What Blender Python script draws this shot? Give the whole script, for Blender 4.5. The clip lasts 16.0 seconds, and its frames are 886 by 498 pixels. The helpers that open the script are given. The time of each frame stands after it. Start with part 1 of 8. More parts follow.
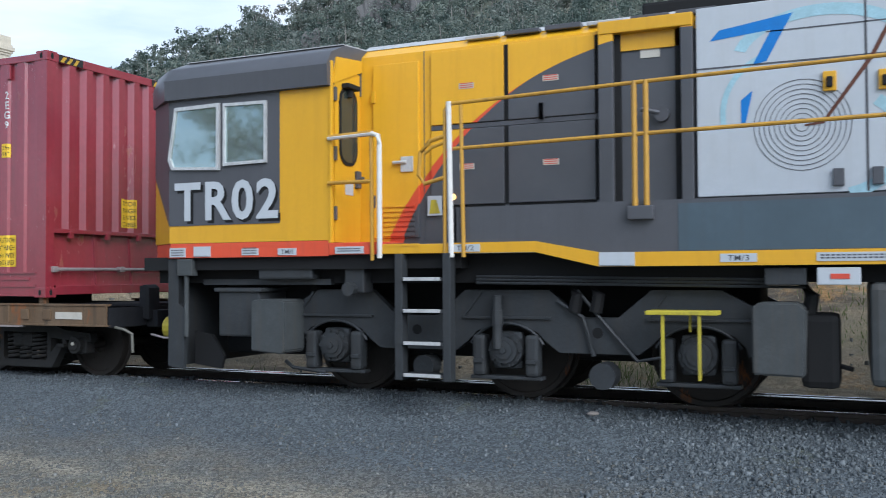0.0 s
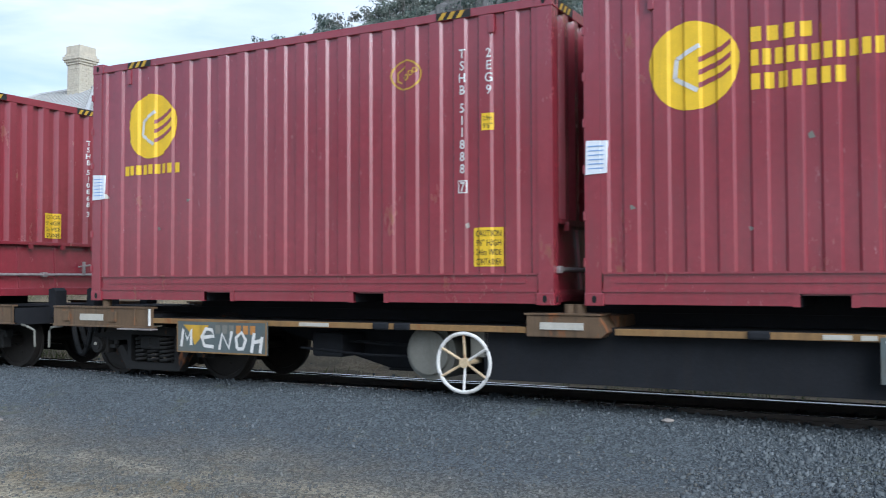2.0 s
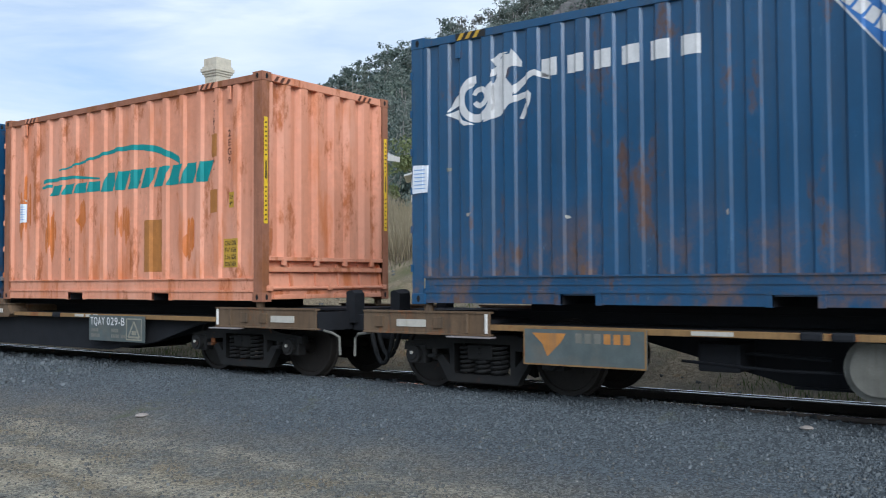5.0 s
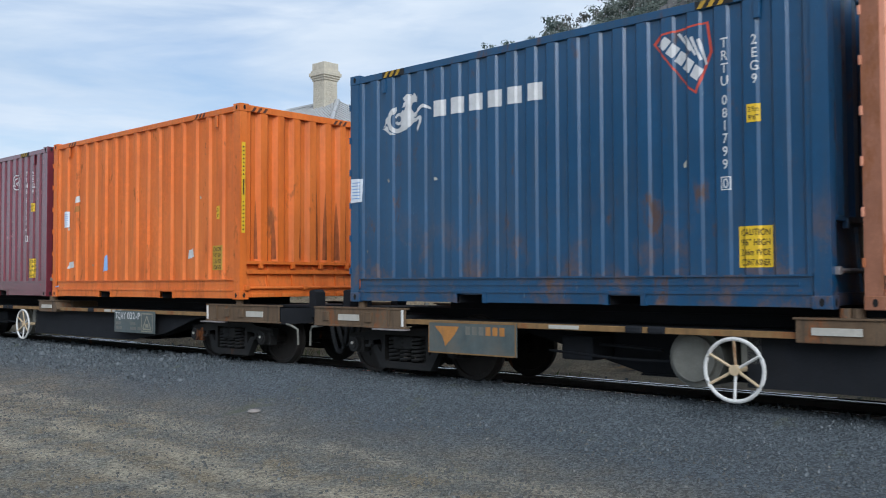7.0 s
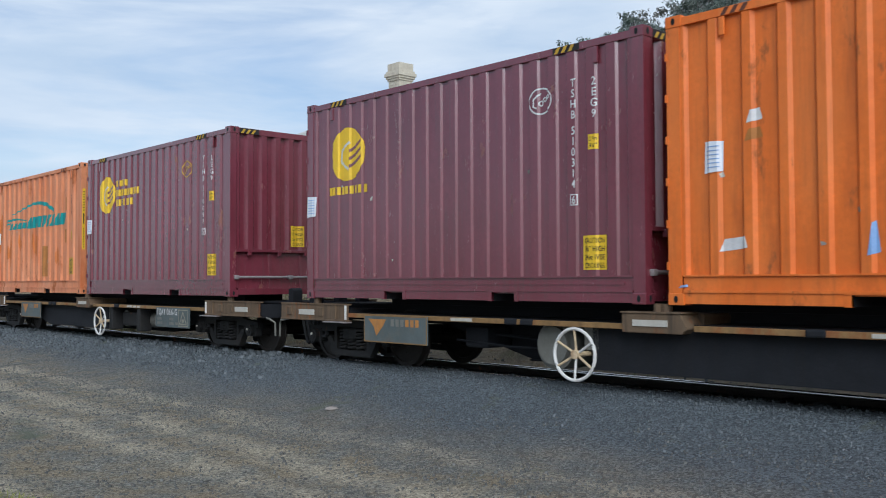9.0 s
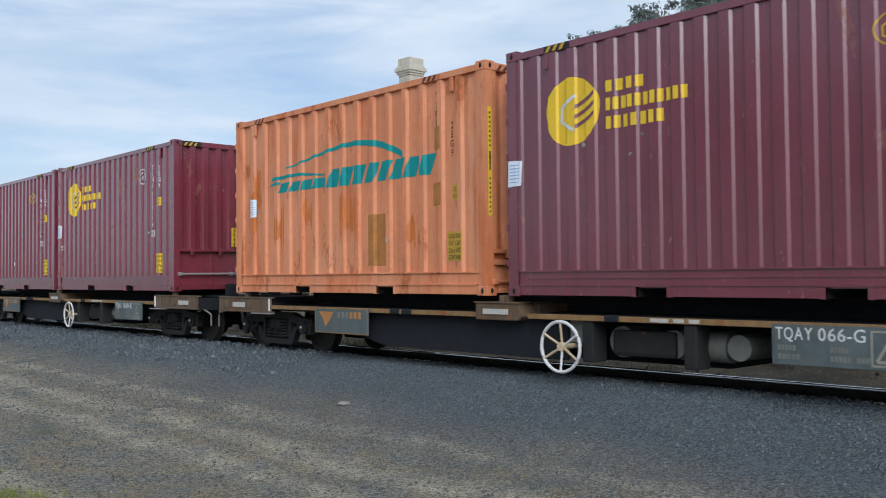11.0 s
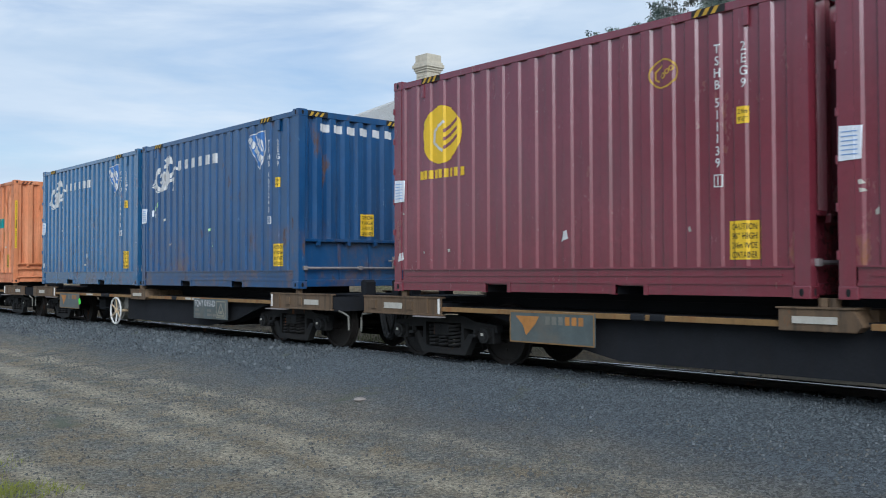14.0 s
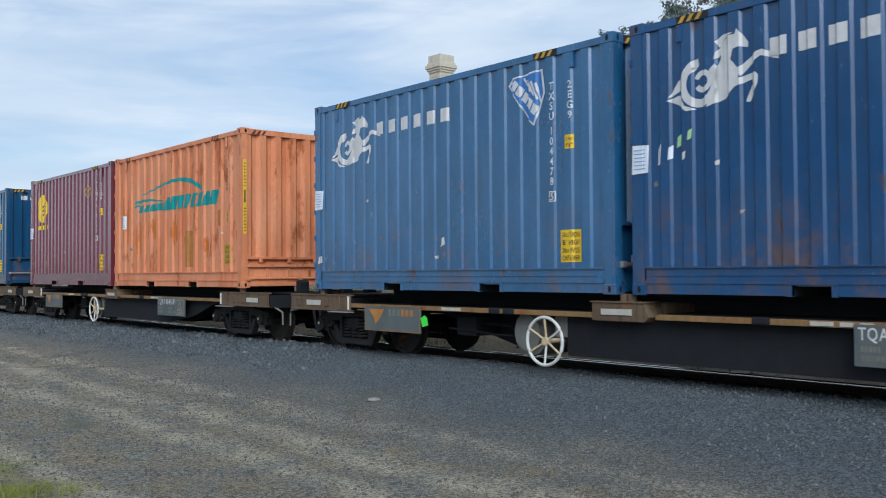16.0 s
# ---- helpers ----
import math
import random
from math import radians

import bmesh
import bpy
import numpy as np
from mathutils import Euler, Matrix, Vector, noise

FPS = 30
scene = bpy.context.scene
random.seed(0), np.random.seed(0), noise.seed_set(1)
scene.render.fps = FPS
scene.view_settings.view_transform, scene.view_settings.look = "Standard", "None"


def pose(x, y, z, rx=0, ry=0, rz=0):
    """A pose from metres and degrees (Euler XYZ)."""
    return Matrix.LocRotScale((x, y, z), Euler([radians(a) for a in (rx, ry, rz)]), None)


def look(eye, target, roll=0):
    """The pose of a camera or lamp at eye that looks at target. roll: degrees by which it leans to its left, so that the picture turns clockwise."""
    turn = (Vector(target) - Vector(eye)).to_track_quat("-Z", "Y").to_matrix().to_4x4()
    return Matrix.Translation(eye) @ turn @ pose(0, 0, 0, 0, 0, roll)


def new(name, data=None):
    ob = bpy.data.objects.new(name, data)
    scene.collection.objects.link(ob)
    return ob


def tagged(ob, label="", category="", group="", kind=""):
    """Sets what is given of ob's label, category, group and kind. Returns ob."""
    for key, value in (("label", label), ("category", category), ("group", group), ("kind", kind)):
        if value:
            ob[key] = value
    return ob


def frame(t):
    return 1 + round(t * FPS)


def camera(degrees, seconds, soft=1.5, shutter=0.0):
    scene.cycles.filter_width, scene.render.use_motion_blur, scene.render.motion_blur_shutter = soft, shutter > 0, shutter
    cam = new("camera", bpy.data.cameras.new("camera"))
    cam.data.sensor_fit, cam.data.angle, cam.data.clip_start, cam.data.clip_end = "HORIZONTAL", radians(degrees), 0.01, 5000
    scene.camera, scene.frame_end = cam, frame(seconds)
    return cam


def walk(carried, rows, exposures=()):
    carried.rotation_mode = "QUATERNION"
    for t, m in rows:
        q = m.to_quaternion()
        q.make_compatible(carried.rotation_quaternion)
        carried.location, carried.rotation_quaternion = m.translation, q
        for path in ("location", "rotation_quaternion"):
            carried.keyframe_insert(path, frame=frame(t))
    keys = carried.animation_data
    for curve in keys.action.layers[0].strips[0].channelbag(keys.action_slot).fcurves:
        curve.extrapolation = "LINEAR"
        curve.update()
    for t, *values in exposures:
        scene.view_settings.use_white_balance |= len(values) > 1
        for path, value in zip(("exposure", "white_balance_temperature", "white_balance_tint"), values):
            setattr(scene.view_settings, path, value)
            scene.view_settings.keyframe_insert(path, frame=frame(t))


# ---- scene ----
# seconds, yaw, pitch, roll of a camera that stands beside the line and pans
PATH = [
    (0, 24.08, 1.57, 0.31),
    (0.5, 25.09, 1.64, 0.29),
    (1, 25.84, 1.71, 0.32),
    (1.5, 26.77, 1.80, 0.24),
    (2, 28.51, 1.86, 0.20),
    (2.5, 31.41, 1.98, 0.17),
    (3, 32.59, 2.03, 0.17),
    (5.5, 37.95, 2.01, 0.30),
    (6, 39.98, 2.04, 0.28),
    (6.5, 41.46, 2.06, 0.32),
    (7, 42.67, 2.04, 0.22),
    (7.5, 44.25, 1.96, 0.40),
    (8, 45.37, 1.98, 0.28),
    (8.5, 46.76, 1.99, 0.27),
    (9, 47.30, 2.00, 0.21),
    (9.5, 47.32, 1.86, 0.23),
    (10, 47.52, 1.77, 0.40),
    (12.5, 48.53, 1.61, 0.27),
    (13, 48.66, 1.62, 0.20),
    (13.5, 48.81, 1.54, 0.19),
    (14, 49.02, 1.48, 0.17),
    (14.5, 49.18, 1.41, 0.40),
    (15, 49.42, 1.45, 0.35),
    (15.5, 49.68, 1.47, 0.31),
    (16, 49.86, 1.50, 0.35),
]

# seconds and metres gone by the train
TRAIN = [
    (0, -0.000),
    (0.5, 2.969),
    (1, 5.935),
    (1.5, 8.880),
    (2, 11.805),
    (2.5, 14.740),
    (3, 17.690),
    (5.5, 32.589),
    (6, 35.591),
    (6.5, 38.619),
    (7, 41.643),
    (7.5, 44.662),
    (8, 47.693),
    (8.5, 50.735),
    (9, 53.786),
    (9.5, 56.848),
    (10, 59.920),
    (12.5, 75.384),
    (13, 78.493),
    (13.5, 81.611),
    (14, 84.723),
    (14.5, 87.819),
    (15, 90.922),
    (15.5, 94.040),
    (16, 97.170),
]

EYE_Z = 1.2
cam = camera(51.0, 16.0, soft=1.0, shutter=0.08)
walk(cam, [(t, pose(0, 0, EYE_Z, 90 + p, r, y)) for t, y, p, r in PATH],
     exposures=[(0, 0.66, 5550, 8), (3, 0.60, 5450, 7), (5.5, 0.36, 5600, 7), (8, 0.20, 5620, 7), (16, 0.20, 5560, 6)])

# ---- sky and sun ----
SUN_EL, SUN_AZ = 36.0, 124.0
world = bpy.data.worlds.new("evening_sky")
scene.world = world
world.use_nodes = True


def build_sky():
    nt = world.node_tree
    n, l = nt.nodes, nt.links
    n.clear()
    out = n.new("ShaderNodeOutputWorld")
    bg = n.new("ShaderNodeBackground")
    sky = n.new("ShaderNodeTexSky")
    sky.sky_type, sky.sun_disc = "NISHITA", False
    sky.sun_elevation, sky.sun_rotation = radians(SUN_EL), radians(SUN_AZ)
    sky.air_density, sky.dust_density, sky.ozone_density = 1.0, 1.5, 1.5
    co = n.new("ShaderNodeTexCoord")
    mp = n.new("ShaderNodeMapping")
    mp.inputs["Scale"].default_value = (1.3, 1.3, 7.0)
    mp.inputs["Rotation"].default_value = (0.10, 0.06, 0.5)
    big = n.new("ShaderNodeTexNoise")
    big.inputs["Scale"].default_value, big.inputs["Detail"].default_value = 1.9, 8
    big.inputs["Roughness"].default_value, big.inputs["Distortion"].default_value = 0.55, 0.4
    ramp = n.new("ShaderNodeValToRGB")
    ramp.color_ramp.elements[0].position, ramp.color_ramp.elements[1].position = 0.38, 0.60
    ramp.color_ramp.elements[0].color = (0.22, 0.22, 0.22, 1)
    ramp.color_ramp.elements[1].color = (0.92, 0.92, 0.92, 1)
    fine = n.new("ShaderNodeTexNoise")
    fine.inputs["Scale"].default_value, fine.inputs["Detail"].default_value = 3.4, 5
    shade = n.new("ShaderNodeValToRGB")
    shade.color_ramp.elements[0].position, shade.color_ramp.elements[1].position = 0.3, 0.7
    shade.color_ramp.elements[0].color = (5.2, 5.8, 6.5, 1)
    shade.color_ramp.elements[1].color = (7.4, 7.4, 7.4, 1)
    mix = n.new("ShaderNodeMixRGB")
    l.new(co.outputs["Generated"], mp.inputs["Vector"])
    l.new(mp.outputs[0], big.inputs["Vector"])
    l.new(mp.outputs[0], fine.inputs["Vector"])
    l.new(big.outputs["Fac"], ramp.inputs[0])
    l.new(fine.outputs["Fac"], shade.inputs[0])
    side = n.new("ShaderNodeVectorMath")
    side.operation = "DOT_PRODUCT"
    side.inputs[1].default_value = (-0.42, 0.88, 0.22)
    l.new(co.outputs["Generated"], side.inputs[0])
    bank = n.new("ShaderNodeMapRange")
    bank.interpolation_type = "SMOOTHSTEP"
    l.new(side.outputs["Value"], bank.inputs[0])
    bank.inputs[1].default_value, bank.inputs[2].default_value = 0.84, 0.99
    bank.inputs[4].default_value = 0.75
    cover = n.new("ShaderNodeMath")
    cover.operation, cover.use_clamp = "ADD", True
    l.new(ramp.outputs[0], cover.inputs[0])
    l.new(bank.outputs[0], cover.inputs[1])
    l.new(cover.outputs[0], mix.inputs[0])
    l.new(sky.outputs[0], mix.inputs[1])
    l.new(shade.outputs[0], mix.inputs[2])
    l.new(mix.outputs[0], bg.inputs[0])
    bg.inputs[1].default_value = 0.10
    l.new(bg.outputs[0], out.inputs[0])


build_sky()
sun_data = bpy.data.lights.new("sun", "SUN")
sun_data.energy, sun_data.angle, sun_data.color = 2.35, radians(45), (1.0, 0.965, 0.92)
sun = new("sun", sun_data)
_e, _a = radians(SUN_EL), radians(SUN_AZ)
sun.matrix_world = look((0, 0, 0), (-math.sin(_a) * math.cos(_e), -math.cos(_a) * math.cos(_e), -math.sin(_e)))


# ---- materials ----
def links(mat):
    return mat.node_tree.nodes, mat.node_tree.links


def mix_color(n, l, fac, a, b, mode="MIX"):
    m = n.new("ShaderNodeMixRGB")
    m.blend_type = mode
    for slot, v in ((0, fac), (1, a), (2, b)):
        if hasattr(v, "is_output"):
            l.new(v, m.inputs[slot])
        elif isinstance(v, (int, float)):
            m.inputs[slot].default_value = v
        else:
            m.inputs[slot].default_value = (*v, 1)
    return m.outputs[0]


def noise_node(n, l, scale, detail=5, rough=0.6, vec=None, stretch=None):
    t = n.new("ShaderNodeTexNoise")
    t.inputs["Scale"].default_value, t.inputs["Detail"].default_value = scale, detail
    t.inputs["Roughness"].default_value = rough
    if vec is not None:
        if stretch:
            m = n.new("ShaderNodeMapping")
            m.inputs["Scale"].default_value = stretch
            l.new(vec, m.inputs["Vector"])
            vec = m.outputs[0]
        l.new(vec, t.inputs["Vector"])
    return t.outputs["Fac"]


def ramp_node(n, l, fac, a, b):
    r = n.new("ShaderNodeMapRange")
    l.new(fac, r.inputs[0])
    r.inputs[1].default_value, r.inputs[2].default_value = a, b
    return r.outputs[0]


def bump_node(n, l, fac, strength, dist, bsdf):
    b = n.new("ShaderNodeBump")
    b.inputs["Strength"].default_value, b.inputs["Distance"].default_value = strength, dist
    l.new(fac, b.inputs["Height"])
    l.new(b.outputs[0], bsdf.inputs["Normal"])


def material(name, color, rough=0.6, metal=0.0, var=0.25, scale=6.0, dirt=(0.06, 0.055, 0.05), dirt_amount=0.0,
             rust=0.0, fade=0.0, bump=0.0, bump_scale=60.0, spec=0.4, streak=True, seeded=True, fade_color=None, rust_tones=((0.10, 0.035, 0.015), (0.33, 0.12, 0.035)), bloom=None, scuff=None, low_rust=0.0, grain=0.86, coat=0.0):
    """Worn paint, steel, timber or earth: two scales of tone, streaks of dirt and blooms of rust, and fine relief."""
    mat = bpy.data.materials.new(name)
    mat.use_nodes = True
    n, l = links(mat)
    p = n["Principled BSDF"]
    p.inputs["Roughness"].default_value, p.inputs["Metallic"].default_value = rough, metal
    p.inputs["Specular IOR Level"].default_value = spec
    p.inputs["Coat Weight"].default_value, p.inputs["Coat Roughness"].default_value = coat, 0.16
    vec = n.new("ShaderNodeTexCoord").outputs["Object"]
    if seeded:
        info = n.new("ShaderNodeObjectInfo")
        add = n.new("ShaderNodeVectorMath")
        add.operation = "MULTIPLY_ADD"
        add.inputs[1].default_value = (1, 1, 1)
        l.new(vec, add.inputs[0])
        mul = n.new("ShaderNodeVectorMath")
        mul.operation = "SCALE"
        mul.inputs[0].default_value = (17, 9, 5)
        l.new(info.outputs["Random"], mul.inputs["Scale"])
        l.new(mul.outputs[0], add.inputs[2])
        vec = add.outputs[0]
    dark = tuple(c * (1 - var) for c in color)
    light = tuple(min(1, c * (1 + var)) for c in color)
    base = mix_color(n, l, ramp_node(n, l, noise_node(n, l, scale, 6, 0.65, vec), 0.3, 0.7), dark, light)
    base = mix_color(n, l, ramp_node(n, l, noise_node(n, l, scale * 9, 4, 0.7, vec), 0.35, 0.75), base,
                     tuple(c * grain for c in color))
    if fade:
        pale = fade_color or tuple(min(1, c * 0.75 + 0.16) for c in color)
        f = ramp_node(n, l, noise_node(n, l, 1.3, 5, 0.6, vec, (1.2, 1.2, 0.35)), 0.42, 0.72)
        m = n.new("ShaderNodeMath")
        m.operation = "MULTIPLY"
        m.inputs[1].default_value = fade
        l.new(f, m.inputs[0])
        base = mix_color(n, l, m.outputs[0], base, pale)
    if dirt_amount:
        st = (5.0, 5.0, 0.35) if streak else (1, 1, 1)
        f = ramp_node(n, l, noise_node(n, l, 2.2, 6, 0.65, vec, st), 0.50, 0.78)
        m = n.new("ShaderNodeMath")
        m.operation = "MULTIPLY"
        m.inputs[1].default_value = dirt_amount
        l.new(f, m.inputs[0])
        base = mix_color(n, l, m.outputs[0], base, dirt)
    if bloom:
        f = ramp_node(n, l, noise_node(n, l, 1.0, 7, 0.62, vec, (2.6, 2.6, 0.55)), 0.53, 0.66)
        m = n.new("ShaderNodeMath")
        m.operation = "MULTIPLY"
        m.inputs[1].default_value = bloom[3]
        l.new(f, m.inputs[0])
        base = mix_color(n, l, m.outputs[0], base, bloom[:3])
    if rust:
        f1 = noise_node(n, l, 1.6, 9, 0.72, vec, (1.5, 1.5, 0.6))
        f = ramp_node(n, l, f1, 0.645 - 0.20 * rust, 0.70 - 0.14 * rust)
        tone = mix_color(n, l, noise_node(n, l, 9, 6, 0.75, vec), *rust_tones)
        m = n.new("ShaderNodeMath")
        m.operation = "MULTIPLY"
        m.inputs[1].default_value = 0.85
        l.new(f, m.inputs[0])
        base = mix_color(n, l, m.outputs[0], base, tone)
        rr = n.new("ShaderNodeMapRange")
        l.new(f, rr.inputs[0])
        rr.inputs[3].default_value, rr.inputs[4].default_value = rough, 0.9
        l.new(rr.outputs[0], p.inputs["Roughness"])
    if low_rust:
        up = n.new("ShaderNodeSeparateXYZ")
        l.new(n.new("ShaderNodeTexCoord").outputs["Object"], up.inputs[0])
        m = n.new("ShaderNodeMath")
        m.operation = "MULTIPLY"
        l.new(ramp_node(n, l, noise_node(n, l, 1.5, 9, 0.75, vec, (1.3, 1.3, 1.0)), 0.50, 0.64), m.inputs[0])
        l.new(ramp_node(n, l, up.outputs["Z"], 1.15, 0.35), m.inputs[1])
        k = n.new("ShaderNodeMath")
        k.operation = "MULTIPLY"
        k.inputs[1].default_value = low_rust
        l.new(m.outputs[0], k.inputs[0])
        base = mix_color(n, l, k.outputs[0], base, mix_color(n, l, noise_node(n, l, 12, 6, 0.75, vec), (0.05, 0.035, 0.028), (0.24, 0.115, 0.045)))
    if scuff:
        f = ramp_node(n, l, noise_node(n, l, 7.0, 9, 0.80, vec, (3.0, 3.0, 0.7)), 0.615, 0.66)
        g = ramp_node(n, l, noise_node(n, l, 0.9, 4, 0.6, vec), 0.42, 0.60)
        m = n.new("ShaderNodeMath")
        m.operation = "MULTIPLY"
        l.new(f, m.inputs[0])
        l.new(g, m.inputs[1])
        base = mix_color(n, l, m.outputs[0], base, scuff)
    l.new(base, p.inputs["Base Color"])
    if bump:
        bump_node(n, l, noise_node(n, l, bump_scale, 4, 0.65, vec), bump, 0.01, p)
    return mat


MAT = {}


def M(key, *args, **kw):
    MAT[key] = material(key, *args, **kw)
    return MAT[key]


M("maroon", (0.232, 0.025, 0.038), 0.26, scuff=(0.36, 0.15, 0.17), spec=0.75, fade=0.25, dirt_amount=0.22, rust=0.08, bump=0.05, bump_scale=9, scale=1.5, var=0.12, fade_color=(0.29, 0.06, 0.075), coat=0.55)
M("maroon_mid", (0.170, 0.024, 0.038), 0.27, scuff=(0.30, 0.14, 0.16), spec=0.75, fade=0.30, dirt_amount=0.32, rust=0.10, bump=0.05, bump_scale=9, scale=1.5, var=0.14, fade_color=(0.21, 0.06, 0.085), coat=0.6)
M("maroon_dark", (0.150, 0.025, 0.038), 0.27, scuff=(0.30, 0.14, 0.16), spec=0.75, fade=0.30, dirt_amount=0.32, rust=0.10, bump=0.05, bump_scale=9, scale=1.5, var=0.14, fade_color=(0.21, 0.06, 0.085), coat=0.6)
M("blue", (0.018, 0.098, 0.225), 0.26, low_rust=0.45, scuff=(0.16, 0.26, 0.38), spec=0.75, fade=0.45, dirt_amount=0.35, rust=0.20, bump=0.05, bump_scale=9, scale=1.5, var=0.16, fade_color=(0.07, 0.17, 0.34), rust_tones=((0.05, 0.03, 0.025), (0.17, 0.08, 0.045)), coat=0.5)
M("blue_mid", (0.008, 0.058, 0.165), 0.28, scuff=(0.15, 0.24, 0.35), spec=0.55, fade=0.28, dirt_amount=0.45, rust=0.26, low_rust=0.7, bump=0.05, bump_scale=9, scale=1.5, var=0.18, fade_color=(0.05, 0.14, 0.30), rust_tones=((0.045, 0.028, 0.022), (0.150, 0.070, 0.035)), coat=0.3)
M("blue_dark", (0.008, 0.058, 0.138), 0.30, scuff=(0.09, 0.16, 0.25), spec=0.45, low_rust=0.75, fade=0.22, dirt_amount=0.45, rust=0.30, bump=0.06, bump_scale=9, scale=1.5, var=0.18, fade_color=(0.03, 0.11, 0.23), rust_tones=((0.045, 0.028, 0.022), (0.150, 0.070, 0.035)), coat=0.45)
M("salmon", (0.66, 0.275, 0.160), 0.55, fade=0.45, dirt_amount=0.30, dirt=(0.30, 0.10, 0.03), rust=0.50, bump=0.16, bump_scale=9, scale=1.4, var=0.14, fade_color=(0.74, 0.40, 0.28), rust_tones=((0.16, 0.05, 0.02), (0.50, 0.14, 0.03)), bloom=(0.52, 0.14, 0.025, 0.75))
M("orange", (0.70, 0.155, 0.018), 0.5, fade=0.35, dirt_amount=0.40, dirt=(0.16, 0.06, 0.02), rust=0.26, bump=0.14, bump_scale=9, scale=1.4, var=0.14, fade_color=(0.70, 0.26, 0.07), bloom=(0.42, 0.09, 0.012, 0.5))
M("orange_worn", (0.64, 0.225, 0.095), 0.5, fade=0.4, dirt_amount=0.40, dirt=(0.2, 0.07, 0.02), rust=0.40, bump=0.14, bump_scale=9, scale=1.4, var=0.14, fade_color=(0.72, 0.38, 0.22), rust_tones=((0.12, 0.04, 0.015), (0.50, 0.13, 0.03)), bloom=(0.45, 0.10, 0.02, 0.6))
M("white_mark", (0.62, 0.61, 0.60), 0.6, var=0.15, dirt_amount=0.25, scale=9)
M("yellow_mark", (0.78, 0.50, 0.02), 0.5, var=0.10, dirt_amount=0.20, scale=8)
M("dull_yellow", (0.50, 0.30, 0.03), 0.6, var=0.2, dirt_amount=0.5, scale=8)
M("dull_orange", (0.42, 0.185, 0.045), 0.65, var=0.25, dirt_amount=0.6, dirt=(0.14, 0.10, 0.07), scale=8)
M("black_mark", (0.018, 0.017, 0.016), 0.6, var=0.2)
M("dark_mark", (0.10, 0.035, 0.02), 0.7, var=0.2)
M("teal_mark", (0.010, 0.240, 0.235), 0.55, var=0.15, dirt_amount=0.2, scale=5)
M("paper", (0.72, 0.74, 0.78), 0.7, var=0.08)
M("tan_patch", (0.40, 0.16, 0.035), 0.7, var=0.25, dirt_amount=0.3, scale=8)
M("red_mark", (0.55, 0.07, 0.04), 0.5, var=0.1)
M("pale_blue", (0.22, 0.36, 0.62), 0.5, var=0.15)
M("shield_blue", (0.05, 0.16, 0.42), 0.5, var=0.25, scale=14)
M("underframe", (0.014, 0.015, 0.018), 0.85, dirt_amount=0.30, dirt=(0.020, 0.016, 0.013), scale=5, bump=0.3, bump_scale=25, spec=0.25)
M("bogie_steel", (0.017, 0.0165, 0.016), 0.75, dirt_amount=0.5, dirt=(0.030, 0.024, 0.018), rust=0.10, streak=False, scale=8, bump=0.3, bump_scale=30, spec=0.3)
M("wheel_steel", (0.026, 0.022, 0.019), 0.62, metal=0.3, var=0.3, dirt_amount=0.4, dirt=(0.03, 0.022, 0.018), streak=False, rust=0.15, scale=10, spec=0.4)
M("rail_side", (0.050, 0.040, 0.033), 0.85, rust=0.12, var=0.3, scale=10, seeded=False)
M("rail_head", (0.86, 0.86, 0.87), 0.22, metal=0.85, var=0.08, seeded=False)
M("deck_brown", (0.118, 0.074, 0.040), 0.7, dirt_amount=0.9, dirt=(0.030, 0.024, 0.019), rust=0.30, fade=0.3, fade_color=(0.20, 0.15, 0.10), scale=5, bump=0.2, bump_scale=30)
M("sill_yellow", (0.235, 0.135, 0.050), 0.65, dirt_amount=0.75, dirt=(0.10, 0.06, 0.03), rust=0.45, scale=6)
M("plate_grey", (0.080, 0.098, 0.096), 0.6, dirt_amount=0.6, dirt=(0.16, 0.12, 0.08), fade=0.4, fade_color=(0.16, 0.18, 0.18), scale=7, streak=False)
M("plate_paint", (0.26, 0.245, 0.19), 0.7, var=0.25, dirt_amount=0.5, dirt=(0.12, 0.11, 0.08), scale=16)
M("dull_stone", (0.30, 0.265, 0.235), 0.85, var=0.25, dirt_amount=0.3, dirt=(0.14, 0.12, 0.10), streak=False, scale=12, bump=0.3, bump_scale=8)
M("reflector", (0.48, 0.45, 0.39), 0.5, var=0.15, dirt_amount=0.35, dirt=(0.25, 0.20, 0.13), scale=14)
M("wheel_white", (0.66, 0.64, 0.60), 0.55, var=0.12, dirt_amount=0.4, dirt=(0.30, 0.22, 0.12), scale=16)
M("spoke_worn", (0.55, 0.42, 0.26), 0.6, var=0.3, rust=0.4, scale=18)
M("tank_grey", (0.17, 0.165, 0.14), 0.55, dirt_amount=0.5, dirt=(0.08, 0.07, 0.05), scale=6)
M("hose", (0.012, 0.012, 0.012), 0.6, var=0.2)
M("tag_pale", (0.40, 0.62, 0.30), 0.6, var=0.2)
M("tag_green", (0.10, 0.75, 0.05), 0.5, var=0.05)
M("steel_bar", (0.34, 0.30, 0.29), 0.5, metal=0.4, var=0.2, dirt_amount=0.4, scale=12)
M("loco_yellow", (0.62, 0.33, 0.014), 0.28, var=0.03, dirt_amount=0.14, dirt=(0.20, 0.10, 0.02), scale=2.5, spec=0.5, grain=0.97)
M("loco_grey", (0.072, 0.073, 0.081), 0.38, var=0.10, dirt_amount=0.30, dirt=(0.05, 0.045, 0.045), scale=2.5, spec=0.5, grain=0.97)
M("loco_roof", (0.42, 0.42, 0.42), 0.6, var=0.12, dirt_amount=0.4, dirt=(0.1, 0.1, 0.1), scale=4)
